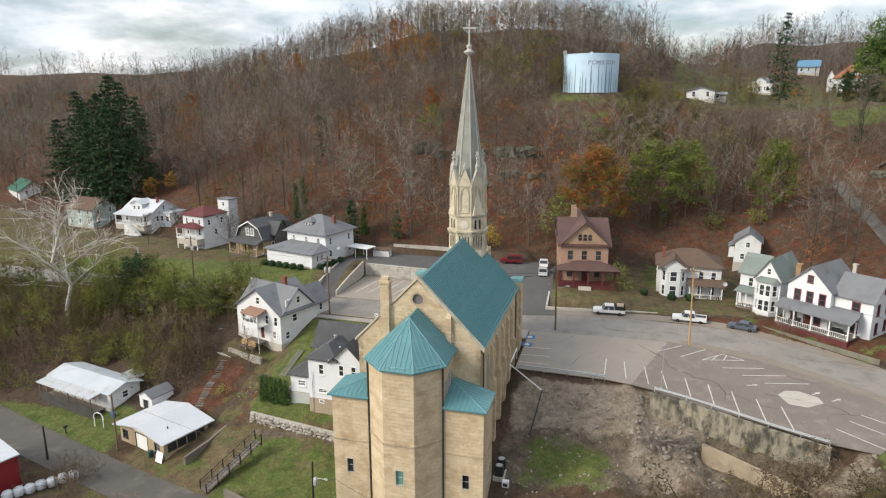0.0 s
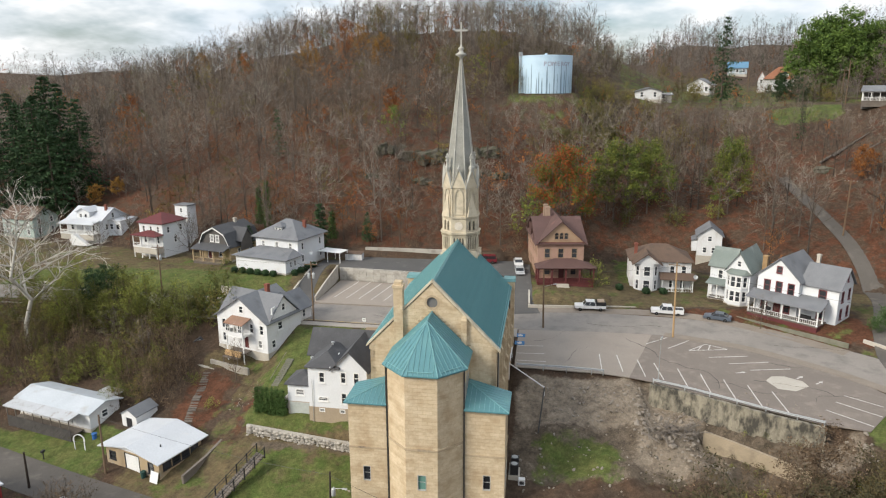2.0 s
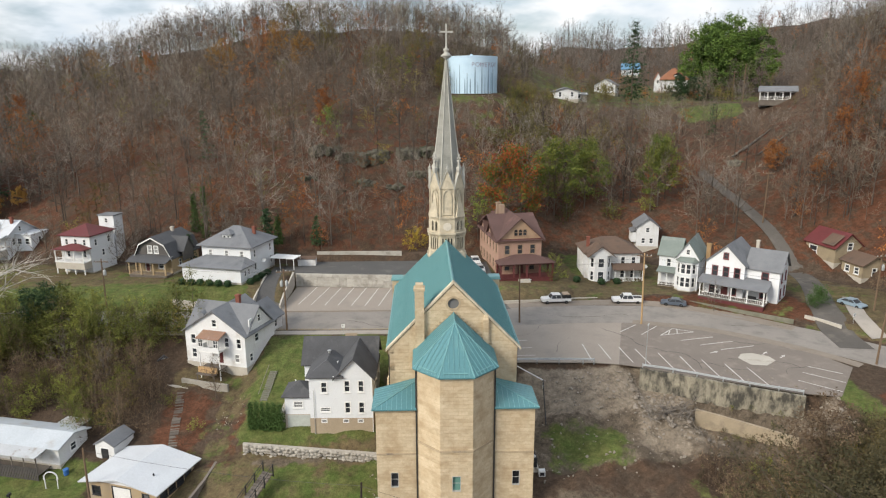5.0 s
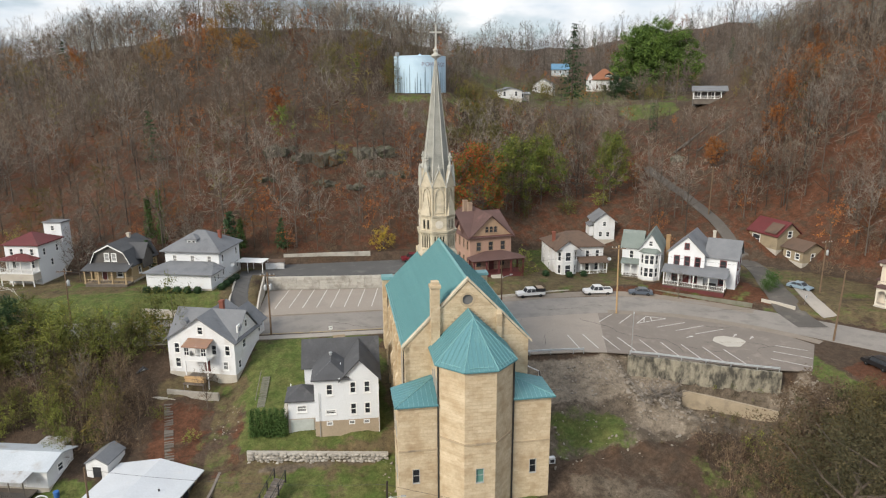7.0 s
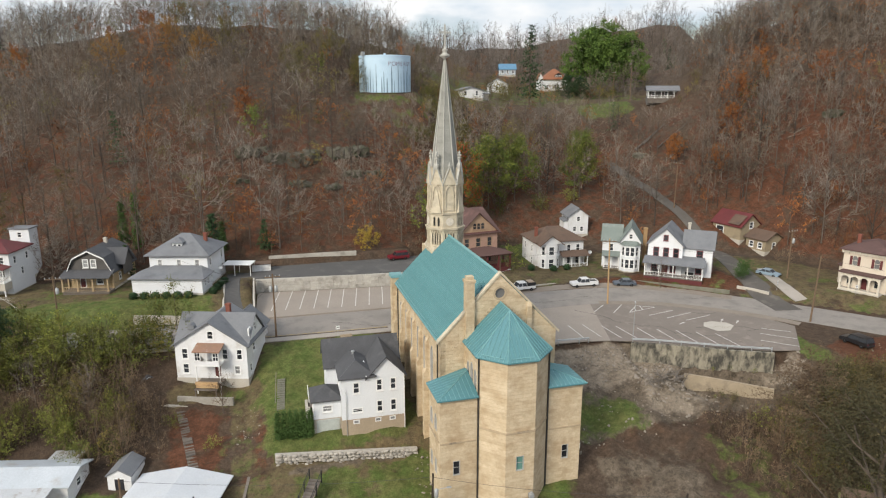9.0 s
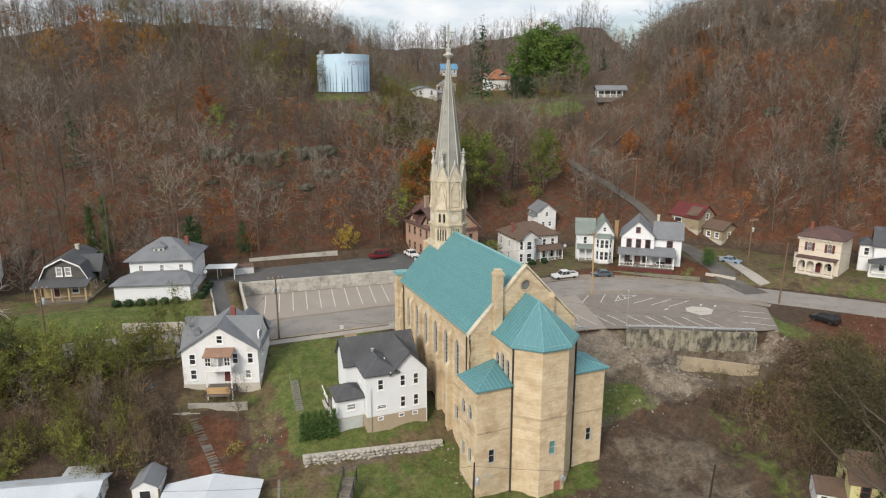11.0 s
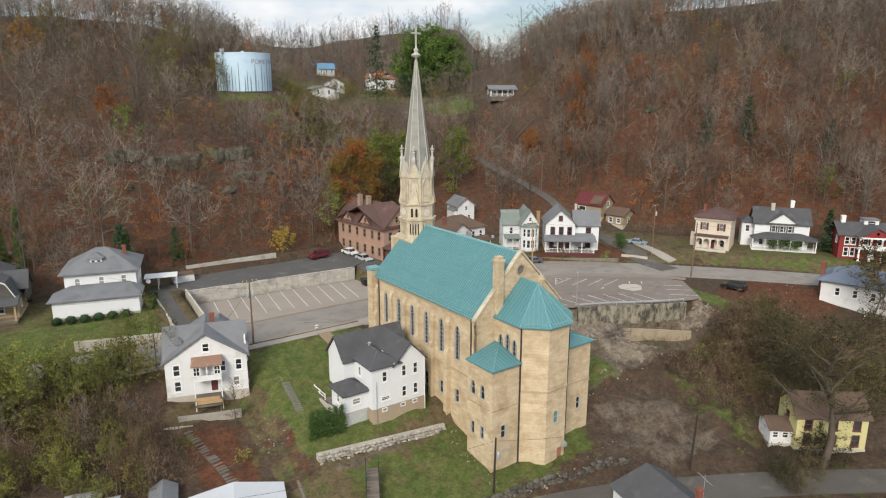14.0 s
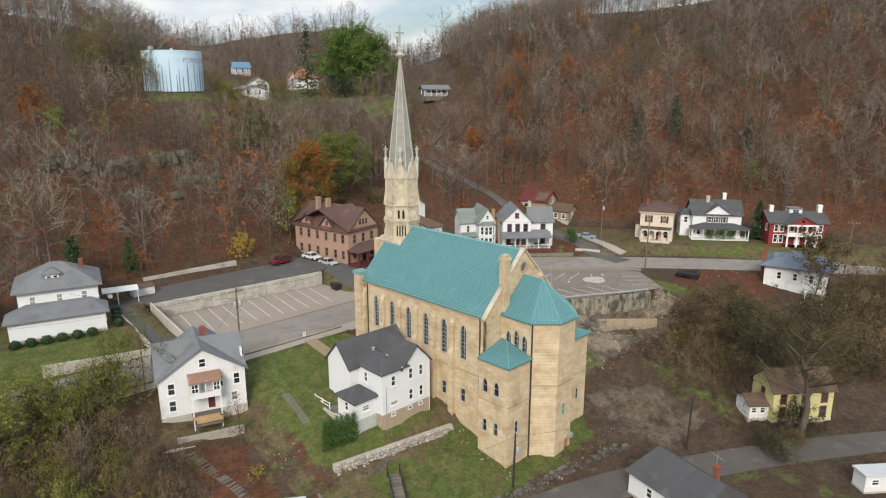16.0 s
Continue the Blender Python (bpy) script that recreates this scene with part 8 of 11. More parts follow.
def utility_pole(x, y, z, h, arm=1, yaw=0.0, lean=0.0, wood=None, lamp=None, can=0, label="weathered wooden utility pole with crossarm"):
    t = thing("utility_pole", label, "utility pole", at(x, y, z, yaw) @ pose(0, 0, 0, 0, lean, 0), "utility poles")
    part("pole", MB().tube((0, 0, -0.8), (0, 0, h), 0.17, 0.11, 8), wood or POLEWOOD, t)
    for k in range(arm):
        zz = h - 0.5 - 1.1 * k
        part("crossarm", MB().box(-1.25, 1.25, -0.2, -0.1, zz - 0.07, zz + 0.07), POLEWOOD, t)
        for u in (-1.1, -0.45, 0.45, 1.1):
            part("insulator", MB().lathe([(0.04, 0), (0.07, 0.05), (0.05, 0.12), (0.07, 0.17), (0.03, 0.24)], 6), STEEL, t, m=pose(u, -0.15, zz + 0.07))
    for k in range(can):
        part("transformer", MB().lathe([(0.0, 0.0), (0.26, 0.0), (0.27, 0.05), (0.27, 0.85), (0.2, 0.95), (0.06, 1.0), (0.05, 1.12)], 10), STEEL, t, m=pose(0.42 if k == 0 else -0.42, -0.1, h - 3.0), smooth=True)
    if lamp:
        zl, ang = lamp
        part("lamp_arm", MB().tube((0, 0, zl), (1.7, 0, zl + 0.35), 0.04, 0.03, 5), STEEL, t, m=pose(0, 0, 0, 0, 0, ang))
        part("lamp_head", MB().loft([[(1.6, -0.12, zl + 0.3), (2.2, -0.14, zl + 0.34), (2.2, 0.14, zl + 0.34), (1.6, 0.12, zl + 0.3)], [(1.65, -0.08, zl + 0.45), (2.15, -0.1, zl + 0.46), (2.15, 0.1, zl + 0.46), (1.65, 0.08, zl + 0.45)]]), STEEL, t, m=pose(0, 0, 0, 0, 0, ang))
    return t


utility_pole(-49.8, 104.9, 0.0, 11.0, 1, 0, 0, lamp=None, can=2)
utility_pole(-9.5, 107.3, 0, 10.4, 0, 0, -1.0, lamp=(7.4, 10), label="tall brown utility pole with street lamp")
utility_pole(11.7, 105.7, 0, 12.8, 1, -25, -1.2, wood=NEWWOOD, label="pale new wooden utility pole with crossarm")
utility_pole(41.0, 87.0, 0, 12.0, 0, -45, 1.5, label="leaning wooden utility pole at the kerb")
utility_pole(67.6, 53.5, 0.2, 11.6, 1, -50, 2.5)
utility_pole(-8.3, 52.6, -10.6, 7.6, 0, 0, 4.0, POLEDARK, label="dark short leaning pole on the slope")
utility_pole(-76.4, 67.0, -11.2, 5.2, 0, 0, 0.5, POLEDARK, label="short dark pole beside the lane")
utility_pole(-68.3, 71.4, -10.9, 8.6, 0, 0, 0.5, label="wooden pole at the garage corner", lamp=None, can=0)
utility_pole(-33.8, 64.2, -10.6, 7.4, 0, 0, 1.5, POLEDARK, lamp=(5.2, -10), can=1, label="slim dark pole with lamp and transformer by the church")
utility_pole(52.0, 145.0, z_at(52, 145) - 0.2, 12.2, 1, -20, 0.5)
utility_pole(53.5, 106.5, 1.0, 11.0, 1, 10, 0.0, can=1)
utility_pole(-84.0, 113.5, 0.4, 10.5, 1, 0, 0.5, can=1)
utility_pole(96.0, 252.0, z_at(96, 252) - 0.2, 12, 1, 30)
utility_pole(84.0, 236.0, z_at(84, 236) - 0.2, 11, 1, 10)
utility_pole(73.0, 205.0, z_at(73, 205) - 0.2, 12, 0, 10)
utility_pole(62.0, 262.0, z_at(62, 262) - 0.2, 12, 1, 10)


def wires():
    spans = [((-49.8, 104.9, 10.6), (-9.5, 107.3, 10.0)), ((-49.8, 104.9, 10.5), (-84, 113.5, 10.4)), ((-9.5, 107.3, 10.1), (11.7, 105.7, 12.2)), ((11.7, 105.7, 12.3), (41.2, 87.0, 11.6)), ((41.2, 87, 11.6), (67.8, 53.5, 11.2)),
             ((-49.8, 104.9, 9.4), (-66, 128, 8.4)), ((-49.8, 104.9, 9.4), (-57, 101, 4.5)), ((53.5, 106.5, 11.2), (52, 145, z_at(52, 145) + 11.6)), ((41.2, 87, 11.4), (53.5, 106.5, 11.2)), ((-33.8, 64.2, -3.6), (-8.0, 52.6, -3.4)), ((-33.8, 64.2, -3.6), (-68.3, 71.4, -2.6)), ((-8, 52.6, -3.4), (20, 36, -2.5))]
    t = thing("overhead_wires", "thin dark sagging overhead wires between poles", "wires")
    for a, b in spans:
        a, b = Vector(a), Vector(b)
        g = MB()
        n = 9
        pts = [a.lerp(b, k / n) - Vector((0, 0, 4 * 0.022 * (b - a).length * (k / n) * (1 - k / n))) for k in range(n + 1)]
        side = (b - a).cross(Vector((0, 0, 1))).normalized() * 0.017
        up = Vector((0, 0, 0.017))
        g.loft([[p - side - up * 0.6, p + side - up * 0.6, p + up] for p in pts])
        part("wire", g, DARKMETAL, t)


wires()


def stairs_with_rails():
    """Timber steps from the lane up to the lawn."""
    t = thing("outdoor_stairs", "weathered timber steps with dark rails climbing from the lane", "stairs", at(-50.4, 66.0, -11.2, -28))
    n = 20
    me = MB().box(-0.75, 0.75, 0, 0.4, -0.25, 0).mesh("tread", OLDWOOD)
    for k in range(n):
        part("tread", me, None, t, m=pose(0, 0.42 * k, 0.2 + 0.19 * k))
    for s in (-1, 1):
        part("handrail", MB().tube((s * 0.8, 0, 1.2), (s * 0.8, 0.42 * n, 1.2 + 0.19 * n), 0.05, 0.05, 5).tube((s * 0.8, 0, 0.75), (s * 0.8, 0.42 * n, 0.75 + 0.19 * n), 0.035, 0.035, 5), DARKMETAL, t)
        for k in range(0, n + 1, 4):
            part("post", MB().box(s * 0.8 - 0.06, s * 0.8 + 0.06, 0.42 * k - 0.06, 0.42 * k + 0.06, 0.19 * k - 0.4, 0.19 * k + 1.35), DARKMETAL, t)
    # stepped path to the gabled house
    p = thing("garden_steps", "worn stepped stone path up the slope", "steps", at(-61.2, 79.6, 0, 12))
    for k in range(26):
        y = 0.52 * k
        wx, wy = -61.2 - y * math.sin(radians(12)), 79.6 + y * math.cos(radians(12))
        part("step", MB().box(-0.6, 0.6, y - 0.2, y + 0.22, -0.3, 0.06), OLDWOOD, p, m=pose(0, 0, z_at(wx, wy)))
    # concrete steps from the street to the rectory lawn
    c = thing("garden_steps", "tan concrete steps from the street to the lawn", "steps", at(-38.6, 102.9, 0.15, 4))
    steps(c, -1.0, 1.0, 0.0, 0.15, 12, mat("tan_step_concrete", (0.36, 0.28, 0.19), None, 0.9), 0.45, 0.10)
    # mossy steps beside the lawn
    l = thing("garden_steps", "old mossy concrete steps with a rusty rail on the lawn", "steps", at(-49.6, 93.0, z_at(-49.6, 93.0) + 0.3, -4))
    steps(l, -0.55, 0.55, 0, 0.0, 14, MOSSY, 0.42, 0.15)
    part("handrail", MB().tube((-0.7, 0, 0.9), (-0.7, -5.8, -1.2), 0.05, 0.05, 5), OLDWOOD, l)


stairs_with_rails()


def stone_pile_wall():
    """Dry rubble wall below the rectory, stone by stone."""
    rnd = random.Random(5)
    w = single("retaining_wall", MB().loft([[(-51.2, 79.3, -9.0), (-51.2, 79.8, -9.0), (-51.2, 79.8, -6.7), (-51.2, 79.3, -6.7)], [(-32.6, 76.5, -9.4), (-32.6, 77.0, -9.4), (-32.6, 77.0, -7.0), (-32.6, 76.5, -7.0)]]), RUBBLE, "rough pale rubble stone wall below the white house", "retaining wall", kind="structure")
    shapes = []
    for k in range(6):
        bm = bmesh.new()
        bmesh.ops.create_icosphere(bm, subdivisions=1, radius=0.5)
        for v in bm.verts:
            v.co *= rnd.uniform(0.8, 1.15)
            v.co.x *= 1.3
            v.co.z *= 0.75
        me = bpy.data.meshes.new("stone")
        bm.to_mesh(me)
        bm.free()
        me.materials.append(RUBBLE)
        shapes.append(me)
    a, b = Vector((-51.2, 79.25, 0)), Vector((-32.6, 76.45, 0))
    for r in range(5):
        for k in range(34):
            f = (k + rnd.uniform(0.2, 0.8)) / 34
            p = a.lerp(b, f)
            sc = rnd.uniform(0.42, 0.7)
            part("stone", shapes[rnd.randrange(6)], None, w, m=Matrix.Translation((p.x, p.y - rnd.uniform(0, 0.12) - (4 - r) * 0.05, -8.45 - 0.4 * f + 0.40 * r + rnd.uniform(-0.08, 0.08))) @ Euler((rnd.uniform(-.3, .3), rnd.uniform(-.3, .3), rnd.uniform(-.4, .2))).to_matrix().to_4x4() @ Matrix.Diagonal((sc, sc, sc, 1)))
    # tumbled stones on the bare slopes
    spots = [(-12, 26, 70, 87, 420, 0.10, 0.5), (3, 13, 76, 85, 260, 0.12, 0.8), (-6, 6, 82, 88, 120, 0.12, 0.6), (-33.5, -31.5, 62, 78, 46, 0.15, 0.4), (-57, -53, 84, 91, 36, 0.12, 0.35), (24, 29, 71, 77.5, 60, 0.2, 0.7), (-30, -12, 61.0, 62.5, 40, 0.15, 0.4), (36, 52, 66, 76, 50, 0.12, 0.35)]
    vs, fs = [], []
    for x0, x1, y0, y1, n, s0, s1 in spots:
        for k in range(n):
            x, y = rnd.uniform(x0, x1), rnd.uniform(y0, y1)
            s = s0 + (s1 - s0) * rnd.random() ** 3
            me = shapes[rnd.randrange(6)]
            m = Matrix.Translation((x, y, z_at(x, y) + s * 0.1)) @ Euler((rnd.uniform(-1, 1), rnd.uniform(-1, 1), rnd.uniform(0, 6))).to_matrix().to_4x4() @ Matrix.Diagonal((s, s, s, 1))
            o = len(vs)
            vs += [tuple(m @ v.co) for v in me.vertices]
            fs += [tuple(o + i for i in p.vertices) for p in me.polygons]
    g = MB()
    g.v, g.f = vs, fs
    single("loose_stones", g, mat("tumbled_stone", (0.31, 0.27, 0.225), (0.22, 0.19, 0.155), 0.95, 1.0, 8), "loose pale stones scattered over bare slopes", "stones", kind="stuff")


stone_pile_wall()


def lane_stone_wall():
    """A low broken wall of dark rubble between the lane and the church's lawn."""
    rnd = random.Random(33)
    line = spline([(-38, 63.4), (-33, 62.6), (-28, 61.9), (-23.5, 60.6), (-18, 59.6), (-14.5, 58.4)], 0.55)
    w = thing("stone_wall", "low broken wall of dark rubble along the lane", "wall", kind="structure")
    dark = mat("dark_lichened_stone", (0.125, 0.112, 0.094), (0.06, 0.055, 0.047), 0.95, 1.2, 9, bump=0.5, rand=0.45)
    shapes = []
    for k in range(5):
        bm = bmesh.new()
        bmesh.ops.create_icosphere(bm, subdivisions=1, radius=0.5)
        for v in bm.verts:
            v.co *= rnd.uniform(0.78, 1.15)
            v.co.x *= 1.35
            v.co.z *= 0.7
        me = bpy.data.meshes.new("stone")
        bm.to_mesh(me)
        bm.free()
        me.materials.append(dark)
        shapes.append(me)
    for k, p in enumerate(line):
        d = line[min(k + 1, len(line) - 1)] - line[max(k - 1, 0)]
        a = math.atan2(d.y, d.x)
        for r in range(4):
            if r > 1 and noise.noise(Vector((k * 0.21, r * 0.6, 4.0))) > 0.12:
                continue
            sc = rnd.uniform(0.35, 0.95)
            part("stone", shapes[rnd.randrange(5)], None, w, m=Matrix.Translation((p.x + rnd.uniform(-.15, .15), p.y + rnd.uniform(-.12, .12) + 0.08 * r, z_at(p.x, p.y) - 0.05 + 0.27 * r)) @ Euler((rnd.uniform(-.3, .3), rnd.uniform(-.3, .3), a + rnd.uniform(-.3, .3))).to_matrix().to_4x4() @ Matrix.Diagonal((sc, sc, sc, 1)))


lane_stone_wall()


def water_tank():
    cx, cy, z0, z1, r = -11.0, 208.8, 38.6, 49.45, 8.0
    t = thing("water_tank", "pale blue steel water tank with dark mildew streaks on the hill", "water tank", at(cx, cy, z0, 0))
    H = z1 - z0
    part("shell", MB().lathe([(r, 0), (r, H), (r - 0.1, H + 0.12), (r * 0.5, H + 0.35), (0.3, H + 0.45)], 64), TANKMAT, t, smooth=False)
    part("top_rim", MB().lathe([(r + 0.01, H - 0.15), (r + 0.09, H - 0.15), (r + 0.09, H + 0.05), (r + 0.01, H + 0.05)], 64), TANKMAT, t)
    rnd = random.Random(3)
    for k in range(46):
        a = 2 * math.pi * k / 46 + rnd.uniform(-0.05, 0.05)
        hgt, w = (rnd.uniform(0.5, 0.82) if k % 2 else rnd.uniform(0.2, 0.6)) * H, rnd.uniform(0.12, 0.26) if k % 2 else rnd.uniform(0.08, 0.2)
        g = MB()
        ringsL = []
        for j in range(7):
            z = hgt * j / 6
            ww = w * (1 - 0.75 * (j / 6) ** 2.0) * rnd.uniform(0.85, 1.1) + 0.02
            ringsL.append([((r + 0.012) * math.cos(a + s * ww / r), (r + 0.012) * math.sin(a + s * ww / r), z) for s in (-1, 0, 1)])
        vs = [p for q in ringsL for p in q]
        g.add(vs, [(3 * j + c, 3 * j + c + 1, 3 * j + c + 4, 3 * j + c + 3) for j in range(6) for c in (0, 1)])
        part("streak", g, TANKSTREAK, t)
    part("ladder", MB().box(-0.25, -0.2, -0.3, -0.2, 0, H + 1.2).box(0.2, 0.25, -0.3, -0.2, 0, H + 1.2).box(-0.5, 0.5, -0.8, 0.0, H, H + 1.1), STEEL, t, m=pose(0, 0, 0, 0, 0, -62) @ pose(0, -r, 0))
    part("vent", MB().lathe([(0.35, H + 0.4), (0.35, H + 0.7), (0.5, H + 0.75), (0.1, H + 0.95)], 10), TANKMAT, t)
    # the town's name round the shell
    word = "POMEROY"
    for k, ch in enumerate(word):
        cu = bpy.data.curves.new("letter", "FONT")
        cu.body, cu.size, cu.extrude, cu.align_x = ch, 1.75, 0.01, "CENTER"
        tmp = bpy.data.objects.new("letter", cu)
        me = bpy.data.meshes.new_from_object(tmp)
        bpy.data.objects.remove(tmp)
        me.materials.append(mat("faded_lettering", (0.34, 0.30, 0.38), None, 0.6) if k == 0 else bpy.data.materials["faded_lettering"])
        a = 28 + (k - 3) * 9.6
        part("letter", me, None, t, m=pose(0, 0, 0, 0, 0, a) @ pose(0, -r - 0.03, H - 3.0, 90, 0, 0))


water_tank()


# ---- vehicles ----
def vehicle(kind, x, y, z, yaw, paint, label, dark_bed=False):
    t = thing("car" if kind != "pickup" else "pickup_truck", label, "car" if kind != "pickup" else "pickup truck", at(x, y, z, yaw), "parked vehicles")
    pm = bpy.data.materials.get("paint_" + paint[0]) or mat("paint_" + paint[0], paint[1], tuple(c * 0.92 for c in paint[1]), 0.3, 0.5, 6, bump=0.02, spec=0.6)
    L, W = {"sedan": (4.6, 1.8), "suv": (4.7, 1.9), "pickup": (5.6, 1.95)}[kind]
    if kind == "sedan":
        low = [(-L / 2, 0.35), (L / 2, 0.35), (L / 2, 0.62), (L / 2 - 0.15, 0.78), (1.0, 0.92), (-1.6, 0.98), (-L / 2 + 0.05, 0.9)]
        cab = [(1.05, 0.92), (0.35, 1.40), (-0.95, 1.43), (-1.75, 0.97)]
    elif kind == "suv":
        low = [(-L / 2, 0.4), (L / 2, 0.4), (L / 2, 0.75), (L / 2 - 0.15, 0.92), (1.15, 1.02), (-L / 2 + 0.05, 1.05)]
        cab = [(1.15, 1.02), (0.55, 1.66), (-1.95, 1.68), (-2.25, 1.05)]
    else:
        low = [(-L / 2, 0.5), (L / 2, 0.5), (L / 2, 0.85), (L / 2 - 0.15, 1.02), (1.2, 1.08), (-L / 2, 1.08)]
        cab = [(1.25, 1.08), (0.75, 1.75), (-0.75, 1.78), (-0.95, 1.08)]
    h = W / 2
    g = MB().loft([[(px, -h + 0.02, pz) for px, pz in low], [(px, -h, pz * 0.98 + 0.01) for px, pz in low], [(px, h, pz * 0.98 + 0.01) for px, pz in low], [(px, h - 0.02, pz) for px, pz in low]])
    part("body", g, pm, t)
    s = 0.82
    part("cabin_glass", MB().loft([[(px, -h * (0.96 if pz < 1.2 else s), pz) for px, pz in cab], [(px, h * (0.96 if pz < 1.2 else s), pz) for px, pz in cab]]), GLASS, t)
    tops = [p for p in cab if p[1] > 1.2]
    xa, xb, zt = max(p[0] for p in tops), min(p[0] for p in tops), max(p[1] for p in tops)
    part("roof_panel", MB().box(xb - 0.05, xa + 0.05, -h * s - 0.02, h * s + 0.02, zt - 0.04, zt + 0.04), pm, t)
    for sy in (-1, 1):
        for q0, q1 in ((cab[0], cab[1]), (cab[3], cab[2]), (((cab[0][0] + cab[3][0]) / 2, cab[0][1]), ((xa + xb) / 2, zt))):
            part("pillar", MB().tube((q0[0], sy * h * 0.955, q0[1]), (q1[0], sy * (h * s + 0.01), q1[1]), 0.045, 0.04, 4), pm, t)
        part("mirror", MB().box(cab[0][0] - 0.25, cab[0][0] - 0.12, sy * (h + 0.02) - 0.08, sy * (h + 0.02) + 0.08, cab[0][1] + 0.02, cab[0][1] + 0.17), pm, t)
        part("headlight", MB().box(L / 2 - 0.12, L / 2 + 0.012, sy * h * 0.72 - 0.2, sy * h * 0.72 + 0.2, low[2][1] - 0.12, low[2][1]), CHROME, t)
        part("taillight", MB().box(-L / 2 - 0.012, -L / 2 + 0.1, sy * h * 0.8 - 0.13, sy * h * 0.8 + 0.13, 0.72, 0.9), MAROON, t)
    if kind == "pickup":
        bedmat = DARKMETAL if dark_bed else pm
        part("bed", MB().box(-L / 2 + 0.06, -1.05, -h + 0.03, -h + 0.1, 1.0, 1.28 if not dark_bed else 1.75).box(-L / 2 + 0.06, -1.05, h - 0.1, h - 0.03, 1.0, 1.28 if not dark_bed else 1.75).box(-L / 2, -L / 2 + 0.07, -h + 0.03, h - 0.03, 1.0, 1.28 if not dark_bed else 1.6).box(-1.1, -1.02, -h + 0.03, h - 0.03, 1.0, 1.3 if not dark_bed else 1.85), bedmat, t)
        part("bed_floor", MB().box(-L / 2 + 0.07, -1.1, -h + 0.1, h - 0.1, 1.085, 1.11), DARKMETAL, t)
        if dark_bed:
            part("load", MB().box(-L / 2 + 0.3, -1.3, -h + 0.15, h - 0.15, 1.12, 1.9), mat("plywood_load", (0.42, 0.33, 0.25), None, 0.85), t)
    tyre = MB().lathe([(0.2, -0.1), (0.32, -0.1), (0.34, -0.06), (0.34, 0.06), (0.32, 0.1), (0.2, 0.1)], 14).mesh("tyre", RUBBER)
    rim = MB().lathe([(0.0, -0.105), (0.21, -0.09), (0.21, 0.09), (0.0, 0.105)], 10).mesh("rim", CHROME)
    for px in (L / 2 - 0.95, -L / 2 + 0.95):
        for sy in (-1, 1):
            w = part("wheel", tyre, None, t, m=pose(px, sy * (h - 0.1), 0.34, 90, 0, 0))
            part("rim", rim, None, w)
    part("bumper", MB().box(L / 2 - 0.05, L / 2 + 0.06, -h + 0.08, h - 0.08, 0.38, 0.55), DARKMETAL, t)
    part("bumper", MB().box(-L / 2 - 0.06, -L / 2 + 0.05, -h + 0.08, h - 0.08, 0.38, 0.55), DARKMETAL, t)
    return t


vehicle("pickup", -1.0, 118.0, 0.08, 182, ("white", (0.72, 0.72, 0.72)), "white pickup truck with loaded black dump bed at the kerb", True)
vehicle("pickup", 12.6, 117.2, 0.08, 175, ("white", (0.72, 0.72, 0.72)), "white pickup truck parked on leaf-strewn verge")
vehicle("sedan", 20.9, 115.3, 0.1, 160, ("steel", (0.09, 0.11, 0.14)), "dark blue-grey car parked at the kerb")
vehicle("sedan", -14.6, 131.5, 2.7, 276, ("silver", (0.45, 0.46, 0.47)), "silver car parked on the side street")
vehicle("sedan", -15.1, 137.0, 3.06, 276, ("white", (0.72, 0.72, 0.72)), "white car parked on the side street")
vehicle("suv", -22.2, 138.2, 3.1, 185, ("maroon", (0.16, 0.012, 0.02)), "dark red car parked on the upper car park")
vehicle("suv", 39.9, 76.4, z_at(39.9, 76.4) + 0.02, 98, ("black", (0.018, 0.018, 0.02)), "black sport utility vehicle on a gravel verge")
vehicle("sedan", 51.4, 109.4, 1.45, 296, ("paleblue", (0.25, 0.33, 0.40)), "pale blue-grey car parked on the hill lane")


def hedge_ball(r=0.8):
    rnd = random.Random(8)
    g = MB()
    for k in range(420):
        v = Vector((rnd.gauss(0, 1), rnd.gauss(0, 1), rnd.gauss(0, 1))).normalized() * r * rnd.uniform(0.75, 1.04)
        v.z = v.z * 0.85 + r * 0.8
        a, b = Vector((rnd.gauss(0, 1), rnd.gauss(0, 1), rnd.gauss(0, 1))).normalized() * 0.16, Vector((rnd.gauss(0, 1), rnd.gauss(0, 1), rnd.gauss(0, 1))).normalized() * 0.16
        g.add([v - a, v + b, v + a], [(0, 1, 2)])
    return g.mesh("foliage", L_DARK)


def hedges():
    me = hedge_ball()
    core = MB().lathe([(0.1, 0.0), (0.5, 0.25), (0.66, 0.7), (0.5, 1.15), (0.05, 1.35)], 10).mesh("hedge_core", L_DARK)
    M = at(-66.9, 130.6, 3.0, -16)
    spots = [M @ pose(-6.2 + k * 2.05, -6.6, 0) for k in range(6)] + [M @ pose(7.9, -4.5 + k * 2.2, 0) for k in range(4)] + [at(5.2, 127.6, 0.6, 0), at(10.2, 127.0, 0.6, 0), at(13.4, 127.0, 0.6, 0)]
    for k, m in enumerate(spots):
        x, y = m.translation.x, m.translation.y
        t = thing("round_shrub", "clipped round evergreen shrub in front of a house", "shrub", at(x, y, z_at(x, y) - 0.05, 37 * k), "clipped shrubs")
        part("foliage", me, None, t)
        part("inner_foliage", core, None, t)


hedges()


